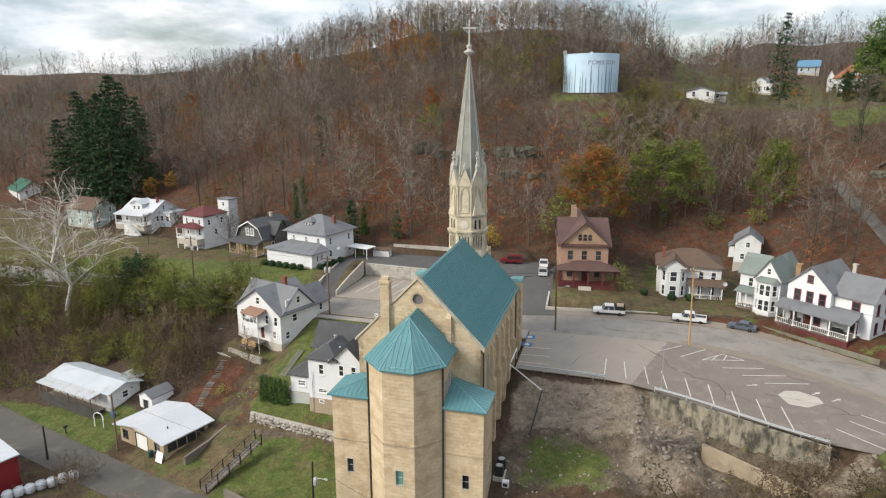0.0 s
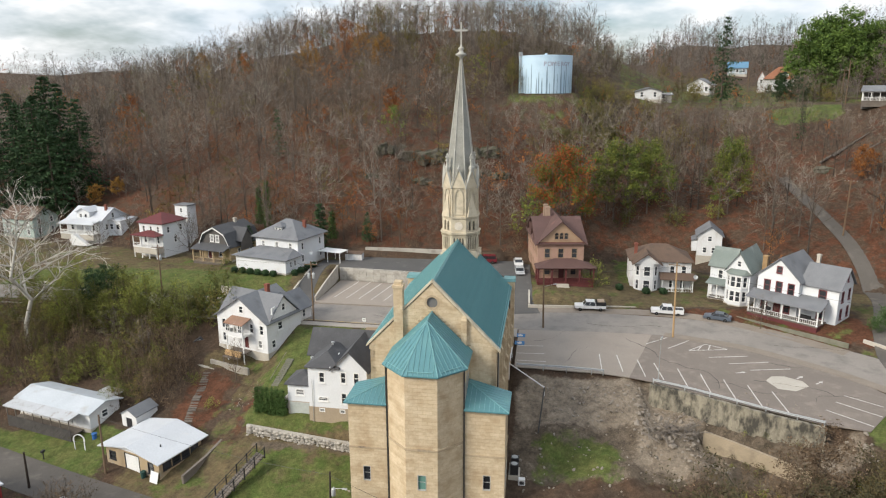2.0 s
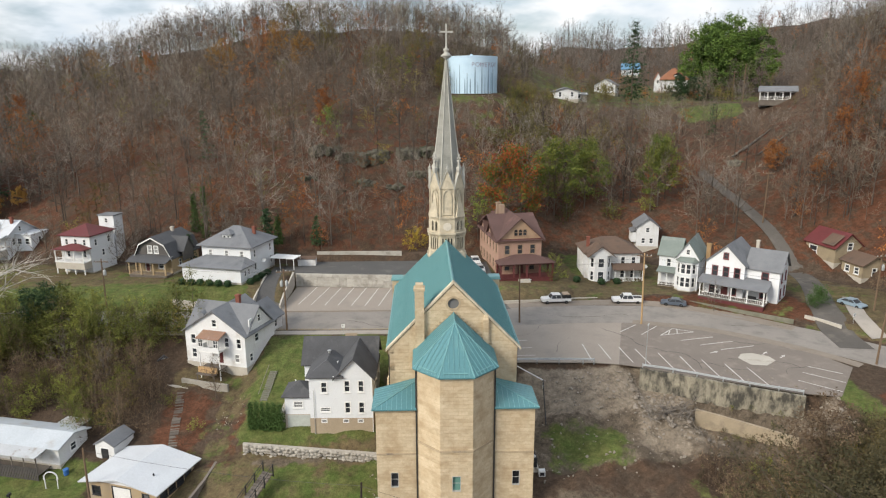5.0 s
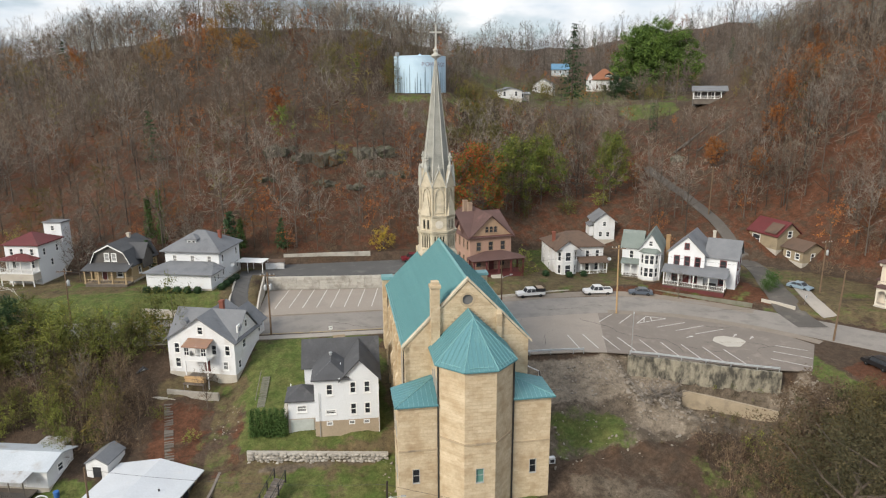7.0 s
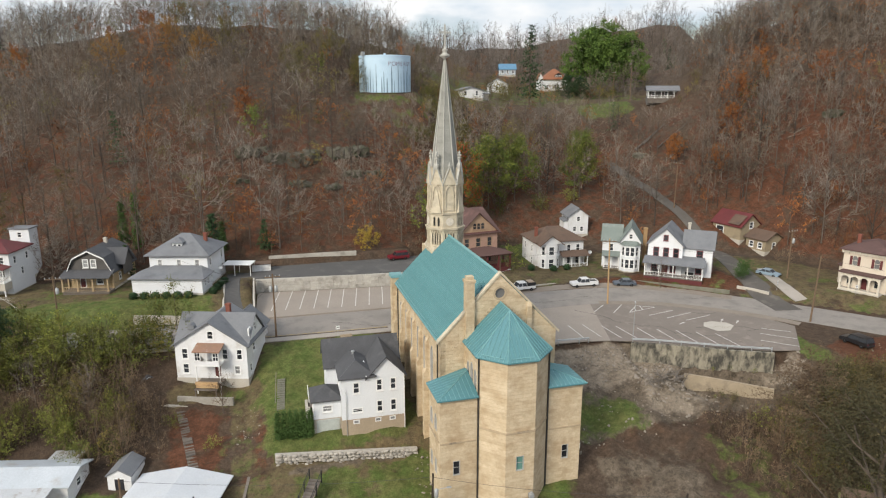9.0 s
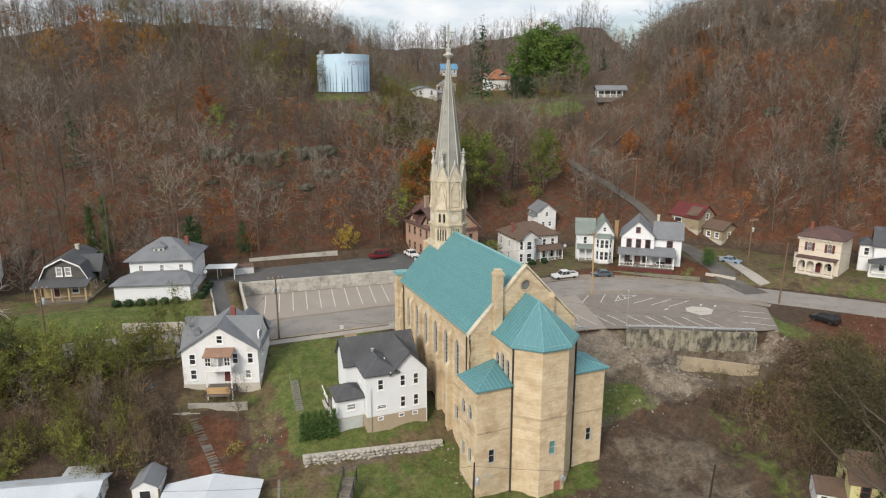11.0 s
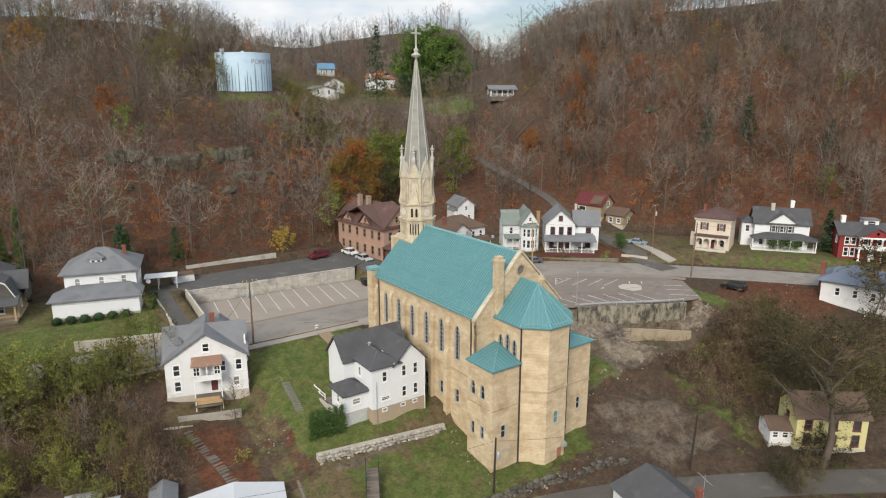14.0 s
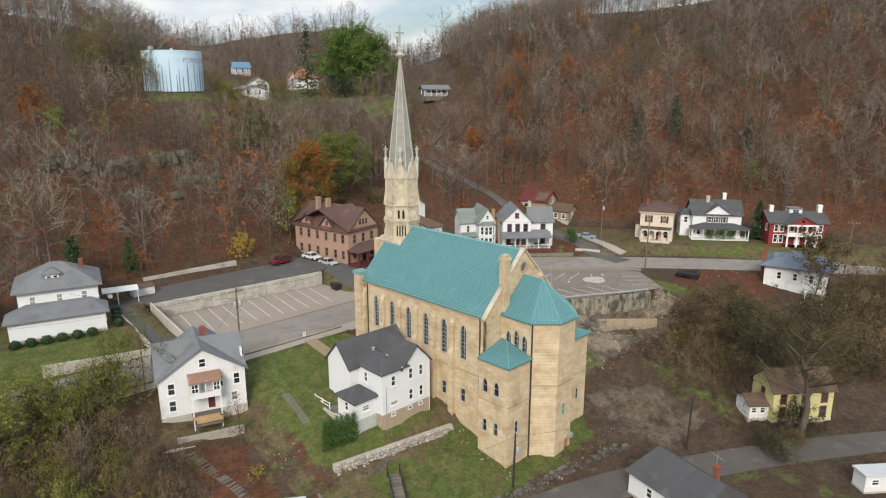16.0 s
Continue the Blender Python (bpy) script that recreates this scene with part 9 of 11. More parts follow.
def small_clutter():
    for k, (x, y, c, lab) in enumerate(((-74.6, 78.0, (0.05, 0.16, 0.45), "blue plastic tub beside the mobile home"), (-62.4, 71.0, (0.03, 0.08, 0.07), "dark green dustbin by the garage"))):
        single("bin", MB().lathe([(0.0, 0.0), (0.3, 0.0), (0.36, 0.85), (0.4, 0.9), (0.34, 0.95), (0.0, 0.98)], 12), mat("bin_plastic_" + "ab"[k], c, None, 0.5), lab, "bin", at(x, y, z_at(x, y), 0))
    single("leaning_board", MB().box(-0.7, 0.7, 0, 0.05, 0, 1.5), WHITE, "white board leaning on the garage wall", "board", pose(-60.4, 70.0, -10.95, -18, 0, -17))
    s = thing("yard_swing", "small white arched garden arbour by the mobile home", "arbour", at(-75.4, 75.8, z_at(-75.4, 75.8), 0))
    for u in (-0.8, 0.8):
        part("post", MB().box(u - 0.05, u + 0.05, -0.05, 0.05, 0, 1.9), SIDING_WORN, s)
    part("arch_top", ring_band([(a, b + 1.3) for a, b in arch(1.9, 1.2, pointed=False)], [(a * 0.88, b * 0.9 + 1.3) for a, b in arch(1.9, 1.2, pointed=False)], -0.06, 0.06), SIDING_WORN, s)
    b = thing("wrapped_bales", "row of white plastic-wrapped bales beside the red workshop", "bales", at(-71.2, 61.2, -11.25, 52))
    for k in range(7):
        part("bale", MB().lathe([(0.0, 0.0), (0.55, 0.05), (0.66, 0.25), (0.66, 0.95), (0.5, 1.15), (0.0, 1.2)], 10), ROOF_WHITE, b, m=pose(k * 1.25 - 4, 0.12 * (k % 2), 0), smooth=True)
    w = single("mail_post", MB().box(-0.06, 0.06, -0.06, 0.06, -0.3, 1.1).box(-0.15, 0.15, -0.3, 0.3, 1.1, 1.4), DARKMETAL, "dark mailbox post beside the lane", "mailbox", at(-79.6, 73.6, z_at(-79.6, 73.6), 0))
    c = thing("camper", "small white camper trailer parked on grass", "camper", at(1.4, 31.4, -11.5, 140))
    block(c, -2.8, 2.8, 0, 2.3, 0.5, 2.7, SIDING_WORN, "flat", roofmat=ROOF_WHITE, foot=0.25, wins={"front": rows((-1.6, 0.2, 1.8), 0.9, 1.0, 0.8), "back": rows((-1.4, 1.2), 0.9, 1.0, 0.8), "left": rows((0,), 0.9, 1.3, 0.9)})
    for x in (-0.5, 0.4):
        part("wheel", MB().lathe([(0.0, -0.1), (0.32, -0.1), (0.32, 0.1), (0.0, 0.1)], 12), RUBBER, c, m=pose(x, 0.0, 0.3, 90))
    st = thing("utility_box", "white utility cabinet on the slope beside the church", "cabinet", at(-11.6, 71.4, z_at(-11.6, 71.4), 0))
    part("case", MB().box(-0.4, 0.4, -0.3, 0.3, 0, 0.8), WHITE, st)
    part("screen", MB().box(-0.28, 0.28, -0.32, -0.305, 0.15, 0.6), DARKMETAL, st)
    sh = thing("garden_shed", "low white storage box beside the upper car park", "storage box", at(-51.6, 137.4, 3.0, 0))
    part("box", MB().box(-1.9, 1.9, -0.9, 0.9, 0, 1.5), SIDING_WORN, sh)
    part("lid", MB().prism_x([(-1.1, 1.5), (1.1, 1.65), (1.1, 1.75), (-1.1, 1.6)], -2.0, 2.0), ASPH_BROWN, sh)
    for x, y, a in ((-39.9, 102.6, 0), (57.5, 93.5, 0), (46.6, 101.5, 30)):
        sg = thing("street_sign", "small white square street sign on a thin post", "sign", at(x, y, z_at(x, y), a))
        part("post", MB().tube((0, 0, -0.2), (0, 0, 1.9), 0.03, 0.03, 5), STEEL, sg)
        part("panel", MB().box(-0.3, 0.3, -0.05, -0.03, 1.3, 1.9), WHITE, sg)
        part("text_bar", MB().box(-0.2, 0.2, -0.058, -0.051, 1.55, 1.66), DARKMETAL, sg)


small_clutter()


def dumpster(x, y, z, yaw):
    t = thing("dumpster", "black steel dumpster at the edge of the car park", "dumpster", at(x, y, z, yaw))
    part("bin", MB().loft([[(-0.85, -0.6, 0.15), (0.85, -0.6, 0.15), (0.85, 0.6, 0.15), (-0.85, 0.6, 0.15)], [(-1.0, -0.8, 1.2), (1.0, -0.8, 1.2), (1.0, 0.8, 1.4), (-1.0, 0.8, 1.4)]]), DARKMETAL, t)
    part("lid", MB().prism_x([(-0.85, 1.21), (0.85, 1.41), (0.85, 1.48), (-0.85, 1.28)], -1.02, 1.02), DARKTRIM, t)
    for a in (-0.7, 0.7):
        part("foot", MB().box(a - 0.1, a + 0.1, -0.5, 0.5, 0, 0.15), DARKMETAL, t)


def brush_pile():
    rnd = random.Random(21)
    t = thing("brush_pile", "heap of dead grey branches on the rubble slope", "brush pile", at(7.0, 79.6, z_at(7.0, 79.6), 0))
    me = MB().tube((0, 0, 0), (0, 0, 2.6), 0.07, 0.02, 5).tube((0, 0, 1.2), (0.5, 0.1, 2.1), 0.04, 0.015, 4).tube((0, 0, 1.6), (-0.4, 0.3, 2.5), 0.035, 0.012, 4).mesh("branch", OLDWOOD)
    for k in range(46):
        part("branch", me, None, t, m=Matrix.Translation((rnd.gauss(0, 1.6), rnd.gauss(0, 1.0), 0.15 + rnd.random() * 0.5)) @ Euler((rnd.uniform(0.8, 1.8), 0, rnd.uniform(0, 6.28))).to_matrix().to_4x4() @ Matrix.Diagonal((1, 1, rnd.uniform(0.6, 1.4), 1)))


brush_pile()
for _k in range(2):
    _t = thing("air_conditioner", "dark grey air conditioning unit beside the church wall", "air conditioner", at(-12.6, 72.6 + 1.6 * _k, z_at(-12.6, 73) + 0.2, 0))
    part("case", MB().box(-0.5, 0.5, -0.5, 0.5, 0, 1.3), DARKMETAL, _t)
    part("fan_grille", MB().lathe([(0.0, 1.3), (0.4, 1.3), (0.4, 1.36), (0.0, 1.36)], 12), STEEL, _t)
    part("pad", MB().box(-0.7, 0.7, -0.7, 0.7, -0.6, -0.005), CONC_PALE, _t)

dumpster(-19.6, 122.0, 0.32, 85)

# ---- trees ----
class TB:
    """Triangles of one tree: wood and leaves apart."""

    def __init__(self):
        self.wv, self.wf, self.lv, self.lf = [], [], [], []

    def limb(self, p, q, r0, r1, n=3):
        w = (q - p).normalized()
        a = w.orthogonal().normalized()
        b = w.cross(a)
        o = len(self.wv)
        for c, r in ((p, r0), (q, r1)):
            self.wv += [c + r * (math.cos(2 * math.pi * k / n) * a + math.sin(2 * math.pi * k / n) * b) for k in range(n)]
        for k in range(n):
            j = (k + 1) % n
            self.wf += [(o + k, o + j, o + n + j), (o + k, o + n + j, o + n + k)]

    def twig(self, p, q, w, side):
        o = len(self.lv)
        self.lv += [p - side * w, p + side * w, q]
        self.lf.append((o, o + 1, o + 2))

    def leaf(self, p, s, rnd):
        a = Vector((rnd.gauss(0, 1), rnd.gauss(0, 1), rnd.gauss(0, 0.7))).normalized() * s
        b = Vector((rnd.gauss(0, 1), rnd.gauss(0, 1), rnd.gauss(0, 0.7))).normalized() * s
        o = len(self.lv)
        self.lv += [p - a, p + b, p + a * 0.8]
        self.lf.append((o, o + 1, o + 2))


def rand_dir(rnd, up=0.0):
    return (Vector((rnd.gauss(0, 1), rnd.gauss(0, 1), rnd.gauss(0, 0.6))).normalized() + Vector((0, 0, up))).normalized()


def deciduous(seed, h=16.0, spread=0.34, limbs=9, subs=5, twigs=6, leaves=0, leaf=0.4, trunk=None, tw=0.022, first=0.32, droop=0.0, slim=False):
    """A tapered trunk, limbs, branches and twigs; leaves in clumps at the twigs' ends."""
    rnd = random.Random(seed)
    t = TB()
    r = trunk or h * 0.013
    pts = [Vector((0, 0, -0.6))]
    for k in range(1, 6):
        pts.append(Vector((rnd.gauss(0, h * 0.012 * k), rnd.gauss(0, h * 0.012 * k), h * 0.92 * k / 5)))
    for k in range(5):
        t.limb(pts[k], pts[k + 1], r * (1 - 0.18 * k), r * (1 - 0.18 * (k + 1)), 5 if k < 2 else 4)

    def on_trunk(f):
        x = f * 5
        k = min(4, int(x))
        return pts[k].lerp(pts[k + 1], x - k)

    tips = []
    for i in range(limbs):
        f = first + (1 - first) * (i + rnd.random()) / limbs
        p = on_trunk(min(f, 0.99))
        az = i * 2.4 + rnd.uniform(-0.5, 0.5)
        reach = h * spread * (1.05 - 0.62 * (f - first) / (1 - first)) * rnd.uniform(0.75, 1.2)
        d = Vector((math.cos(az), math.sin(az), rnd.uniform(0.45, 0.95)))
        q = p + d.normalized() * reach * 0.55
        e = q + (d.normalized() + Vector((rnd.gauss(0, 0.2), rnd.gauss(0, 0.2), 0.35 - droop))).normalized() * reach * 0.6
        rr = r * 0.42 * (1.15 - 0.6 * f)
        if slim:
            t.twig(p, q, rr * 0.9, d.orthogonal().normalized())
            t.twig(p.lerp(q, 0.8), e, rr * 0.6, d.cross(Vector((0, 0, 1))).normalized())
        else:
            t.limb(p, q, rr, rr * 0.65)
            t.limb(q, e, rr * 0.65, rr * 0.2)
        for j in range(subs):
            g = (j + rnd.random()) / subs
            b = p.lerp(q, g * 2) if g < 0.5 else q.lerp(e, g * 2 - 1)
            dd = (d.normalized() * 0.85 + rand_dir(rnd, 0.35 - droop) * 0.8).normalized()
            c = b + dd * reach * rnd.uniform(0.28, 0.55)
            side = dd.orthogonal().normalized()
            t.twig(b, c, tw * 1.9, side)
            for k in range(twigs):
                s = b.lerp(c, rnd.uniform(0.25, 1.0))
                tip = s + (dd + rand_dir(rnd, 0.25 - droop) * 0.75).normalized() * reach * rnd.uniform(0.16, 0.36)
                t.twig(s, tip, tw, rand_dir(rnd))
                tips.append((s, tip))
    tips = tips or [(pts[5], pts[5])]
    for k in range(leaves):
        s, tip = tips[rnd.randrange(len(tips))]
        p = s.lerp(tip, rnd.uniform(0.1, 1.15)) + Vector((rnd.gauss(0, 0.35), rnd.gauss(0, 0.35), rnd.gauss(0, 0.3)))
        t.leaf(p, leaf * rnd.uniform(0.6, 1.2), rnd)
    return t


def crown_tree(seed, h=16.0, wide=0.27, fork=0.38, leaders=6, subs=6, twigs=11, tw=0.026, trunk=None, leaves=0, leaf=0.2, slim=False, mid=0.64, tall=0.37, sprays=0.09):
    """A trunk that forks into rising leaders; branches and fine twigs fill a rounded crown."""
    rnd = random.Random(seed)
    t = TB()
    r = trunk or h * 0.011
    bend = Vector((rnd.gauss(0, 0.02), rnd.gauss(0, 0.02), 0)) * h
    spine = lambda f: Vector((bend.x * f * f, bend.y * f * f, -0.6 + (h * 0.9 + 0.6) * f))
    cuts = [0, fork * 0.5, fork, 0.7, 1.0]
    for a, b in zip(cuts, cuts[1:]):
        t.limb(spine(a), spine(b), r * (1 - 0.88 * a), r * (1 - 0.88 * b), 5 if b <= fork and not slim else 3)
    mid_p = spine(mid * 0.98)
    rx, rz = wide * h, tall * h

    def inside(p, k):
        d = p - mid_p
        q = math.sqrt((d.x * d.x + d.y * d.y) / (rx * rx) + d.z * d.z / (rz * rz))
        return p if q <= k else mid_p + d * (k / q)

    tips = []
    for i in range(leaders):
        az, th = i * 2.4 + rnd.uniform(-0.4, 0.4), (i + 0.6) / leaders * 1.75
        a = spine(max(0.2, fork + 0.34 * (1 - i / leaders) * rnd.uniform(0.5, 1.0)))
        e = mid_p + Vector((math.cos(az) * math.sin(th) * rx, math.sin(az) * math.sin(th) * rx, math.cos(th) * rz)) * rnd.uniform(0.8, 1.05)
        if e.z < a.z + 0.04 * h:
            e.z = a.z + 0.04 * h
        c = a.lerp(e, 0.5) + Vector((0, 0, -0.05 * h)) + Vector((e.x - a.x, e.y - a.y, 0)) * 0.12
        bez = lambda g: a * (1 - g) ** 2 + c * 2 * g * (1 - g) + e * g * g
        lr = r * (0.30 if slim else 0.42)
        for g0, g1 in ((0, 0.35), (0.35, 0.7), (0.7, 1.0)):
            p, q = bez(g0), bez(g1)
            if slim or g0 > 0.6:
                t.twig(p, q + (q - p) * 0.25, lr * (1 - 0.8 * g0), (q - p).cross(Vector((rnd.gauss(0, 1), rnd.gauss(0, 1), 0.3))).normalized())
            else:
                t.limb(p, q, lr * (1 - 0.8 * g0), lr * (1 - 0.8 * g1))
        for j in range(subs):
            b = bez(0.22 + 0.78 * (j + rnd.random()) / subs)
            out = (b - mid_p + Vector((0, 0, 0.12 * h))).normalized()
            dd = (out * 0.75 + rand_dir(rnd, 0.2) * 0.85).normalized()
            q = inside(b + dd * h * rnd.uniform(0.10, 0.22), rnd.uniform(0.88, 1.06))
            dd = (q - b).normalized() if (q - b).length > 0.05 else dd
            t.twig(b, q, tw * 1.7, dd.orthogonal().normalized())
            for k in range(twigs):
                s0 = b.lerp(q, rnd.uniform(0.15, 1.0))
                tip = s0 + (dd * 0.6 + out * 0.3 + rand_dir(rnd, 0.3) * 0.9).normalized() * h * sprays * rnd.uniform(0.55, 1.2)
                t.twig(s0, tip, tw, rand_dir(rnd))
                tips.append((s0, tip))
    for k in range(leaves):
        s0, tip = tips[rnd.randrange(len(tips))]
        p = s0.lerp(tip, rnd.uniform(0.1, 1.2)) + Vector((rnd.gauss(0, 1), rnd.gauss(0, 1), rnd.gauss(0, 0.8))) * (0.02 * h)
        t.leaf(p, leaf * rnd.uniform(0.6, 1.25), rnd)
    return t


def conifer(seed, h=18.0, spread=0.2, whorls=16, per=9, fronds=9, base=0.1, ragged=0.25, size=0.42, tip=0.3, round_=0.75):
    """Whorls of drooping boughs, each a spray of needle clumps."""
    rnd = random.Random(seed)
    t = TB()
    t.limb(Vector((0, 0, -0.5)), Vector((0, 0, h * 0.6)), h * 0.014, h * 0.008, 5)
    t.limb(Vector((0, 0, h * 0.6)), Vector((0, 0, h)), h * 0.008, 0.02, 4)
    for i in range(whorls):
        f = base + (1 - base) * (i + 0.5) / whorls
        reach = h * spread * (1 - f) ** round_ * min(1.0, 0.55 + 2.2 * f) + tip
        for j in range(per):
            if rnd.random() < ragged * 0.6:
                continue
            az = rnd.uniform(0, 2 * math.pi)
            rr = reach * rnd.uniform(1 - ragged, 1 + ragged * 0.6)
            p = Vector((0, 0, h * f + rnd.uniform(-0.3, 0.3)))
            e = p + Vector((math.cos(az) * rr, math.sin(az) * rr, -rr * rnd.uniform(0.0, 0.25)))
            t.twig(p, e, 0.05, Vector((-math.sin(az), math.cos(az), 0)))
            for k in range(fronds):
                g = (k + rnd.random()) / fronds
                t.leaf(p.lerp(e, 0.15 + 0.85 * g) + Vector((rnd.gauss(0, 0.2), rnd.gauss(0, 0.2), rnd.gauss(0, 0.12))), size * rnd.uniform(0.6, 1.25) * (1.15 - 0.5 * f), rnd)
    return t


def arrays(t):
    f = lambda v: np.array([tuple(p) for p in v], np.float32).reshape(-1, 3)
    g = lambda v: np.array(v, np.int32).reshape(-1, 3)
    return f(t.wv), g(t.wf), f(t.lv), g(t.lf)


def tri_mesh(name, verts, tris, material):
    me = bpy.data.meshes.new(name)
    me.vertices.add(len(verts))
    me.vertices.foreach_set("co", verts.astype(np.float32).ravel())
    me.loops.add(tris.size)
    me.loops.foreach_set("vertex_index", tris.astype(np.int32).ravel())
    me.polygons.add(len(tris))
    me.polygons.foreach_set("loop_start", np.arange(0, tris.size, 3, dtype=np.int32))
    me.update(calc_edges=True)
    me.materials.append(material)
    return me


def joined(temps, spots, part_of):
    """Every tree of a wood in one mesh. spots: template, x, y, z, scale, stretch, turn. part_of: 0 wood, 2 leaves."""
    vs, fs, o, tn = [], [], 0, []
    for k, x, y, z, s, st, a in spots:
        v, f = temps[k][part_of], temps[k][part_of + 1]
        if not len(f):
            continue
        c, n = math.cos(a) * s, math.sin(a) * s
        w = np.empty_like(v)
        w[:, 0], w[:, 1], w[:, 2] = v[:, 0] * c - v[:, 1] * n + x, v[:, 0] * n + v[:, 1] * c + y, v[:, 2] * s * st + z
        vs.append(w)
        tn.append(np.full(len(v), max(-1.0, min(1.0, 1.1 * math.sin(x * 12.9898 + y * 78.233) + 0.0)), np.float32))
        fs.append(f + o)
        o += len(v)
    return np.concatenate(vs), np.concatenate(fs), np.concatenate(tn)


def wood(name, temps, spots, leafmat, barkmat, label):
    if not spots:
        return
    v, f, c = joined(temps, spots, 0)
    v2, f2, c2 = joined(temps, spots, 2)
    a = new(name, tri_mesh(name, np.concatenate([v, v2]), np.concatenate([f, f2 + len(v)]), barkmat))
    a.data.materials.append(leafmat)
    idx = np.zeros(len(f) + len(f2), np.int32)
    idx[len(f):] = 1
    a.data.polygons.foreach_set("material_index", idx)
    a.data.attributes.new("tone", "FLOAT", "POINT").data.foreach_set("value", np.concatenate([c, c2]))
    tagged(a, label, "woodland", kind="stuff")


rw = random.Random(11)
BARE = [arrays(crown_tree(100 + k, 17, rw.uniform(0.32, 0.44), rw.uniform(0.18, 0.36), 8, 7, 11, trunk=0.17, tw=0.022, mid=0.58, tall=0.42, sprays=0.09)) for k in range(8)]
BARE_FAR = [arrays(crown_tree(200 + k, 17, rw.uniform(0.34, 0.46), rw.uniform(0.18, 0.36), 7, 7, 8, trunk=0.15, tw=0.030, slim=True, mid=0.58, tall=0.42, sprays=0.09)) for k in range(7)]
BARE_RIDGE = [arrays(crown_tree(230 + k, 17, rw.uniform(0.30, 0.42), 0.25, 6, 5, 8, trunk=0.15, tw=0.034, slim=True, mid=0.58, tall=0.42)) for k in range(5)]
FAR_HILL = [arrays(crown_tree(250 + k, 17, rw.uniform(0.3, 0.4), 0.2, 5, 4, 5, trunk=0.17, tw=0.065, slim=True, mid=0.54, tall=0.45, sprays=0.12)) for k in range(5)]
SAPLING = [arrays(crown_tree(260 + k, 17, 0.36, 0.15, 4, 4, 6, trunk=0.14, tw=0.045, slim=True, sprays=0.13, mid=0.52, tall=0.46)) for k in range(4)]
RUSTY = [arrays(crown_tree(300 + k, 13, 0.30, 0.3, 5, 4, 3, leaves=300, leaf=0.27, slim=True)) for k in range(4)]
OLIVE = [arrays(crown_tree(320 + k, 12, 0.30, 0.3, 5, 4, 4, leaves=320, leaf=0.24, slim=True)) for k in range(3)]
GREENS = [arrays(crown_tree(340 + k, 12, 0.30, 0.25, 5, 5, 4, leaves=900, leaf=0.26)) for k in range(3)]
FIRS = [arrays(conifer(400 + k, 15, 0.2, 13, 7, 6)) for k in range(3)]
SHRUB = [arrays(crown_tree(500 + k, 3.8, 0.42, 0.05, 6, 4, 6, leaves=36, leaf=0.10, tw=0.013, slim=True, mid=0.5, tall=0.48, sprays=0.17)) for k in range(5)]
SHRUB_LEAFY = [arrays(crown_tree(520 + k, 4.2, 0.40, 0.08, 6, 5, 3, leaves=600, leaf=0.11, tw=0.012, slim=True, mid=0.5, tall=0.46, sprays=0.15)) for k in range(4)]
YOUNG = [arrays(crown_tree(540 + k, 8, 0.30, 0.2, 6, 6, 10, trunk=0.09, tw=0.014, leaves=60, leaf=0.10, slim=True, mid=0.58, tall=0.44, sprays=0.12)) for k in range(5)]
YOUNG_LEAFY = [arrays(crown_tree(560 + k, 8, 0.34, 0.2, 6, 6, 4, trunk=0.09, tw=0.014, leaves=1100, leaf=0.12, slim=True, mid=0.55, tall=0.46, sprays=0.12)) for k in range(4)]

HILL_LANE = [(p.x, p.y) for p in spline([(43.6, 102), (46.2, 110), (49.8, 118), (52.6, 126), (53.6, 133), (53.2, 140), (52.0, 148), (50.6, 157), (47.5, 170)], 3)]
KEEP = [(-68.8, 99.6, 2.8), (-67.2, 96.2, 2.4), (-84, 80.5, 9.0), (-70.3, 81.5, 3.0), (-62, 75, 8.0), (-11, 208.8, 10.5), (-8, 196, 8), (21.5, 223, 9), (44, 262, 9), (76, 276, 10), (77, 194, 9), (-66, 136, 11), (-83, 139, 9), (-100, 143, 9), (-129, 157, 11), (-6, 138, 12), (13, 134, 10), (26, 150, 9), (20, 143, 8), (62, 129, 9), (60, 130, 8), (42, 118, 6), (46, 128, 6), (46, 136, 5), (6, 151, 7), (15, 153, 7), (32, 152, 6), (-7, 143, 7),
        (66, 97, 9), (80, 89, 10), (84, 71, 10), (12, 141, 9), (-152, 160, 9), (-206, 188, 11), (-246, 230, 10), (30, 112, 8), (14, 150, 4)]


def clear(x, y):
    return all((x - a) ** 2 + (y - b) ** 2 > r * r for a, b, r in KEEP) and all((x - a) ** 2 + (y - b) ** 2 > 11 for a, b in HILL_LANE)


def patch(x, y, s, o=0.0):
    return noise.noise(Vector((x / s + o, y / s - o, 0.3 * o)))


def saddle_cap(u, n, z):
    """Growth stays low on the open saddle before the hilltop houses."""
    if not 8 < u < 37 or n > 300:
        return 9.0
    if n > 200 and (x_ := math.sin(u * 71.3 + n * 12.7)) > 0.2:
        return 0.35 + 0.2 * x_
    if n > 268 and z > 35:
        return 0.8
    return ((38.0 if u < 30 else 35.2) - z) / 17.0


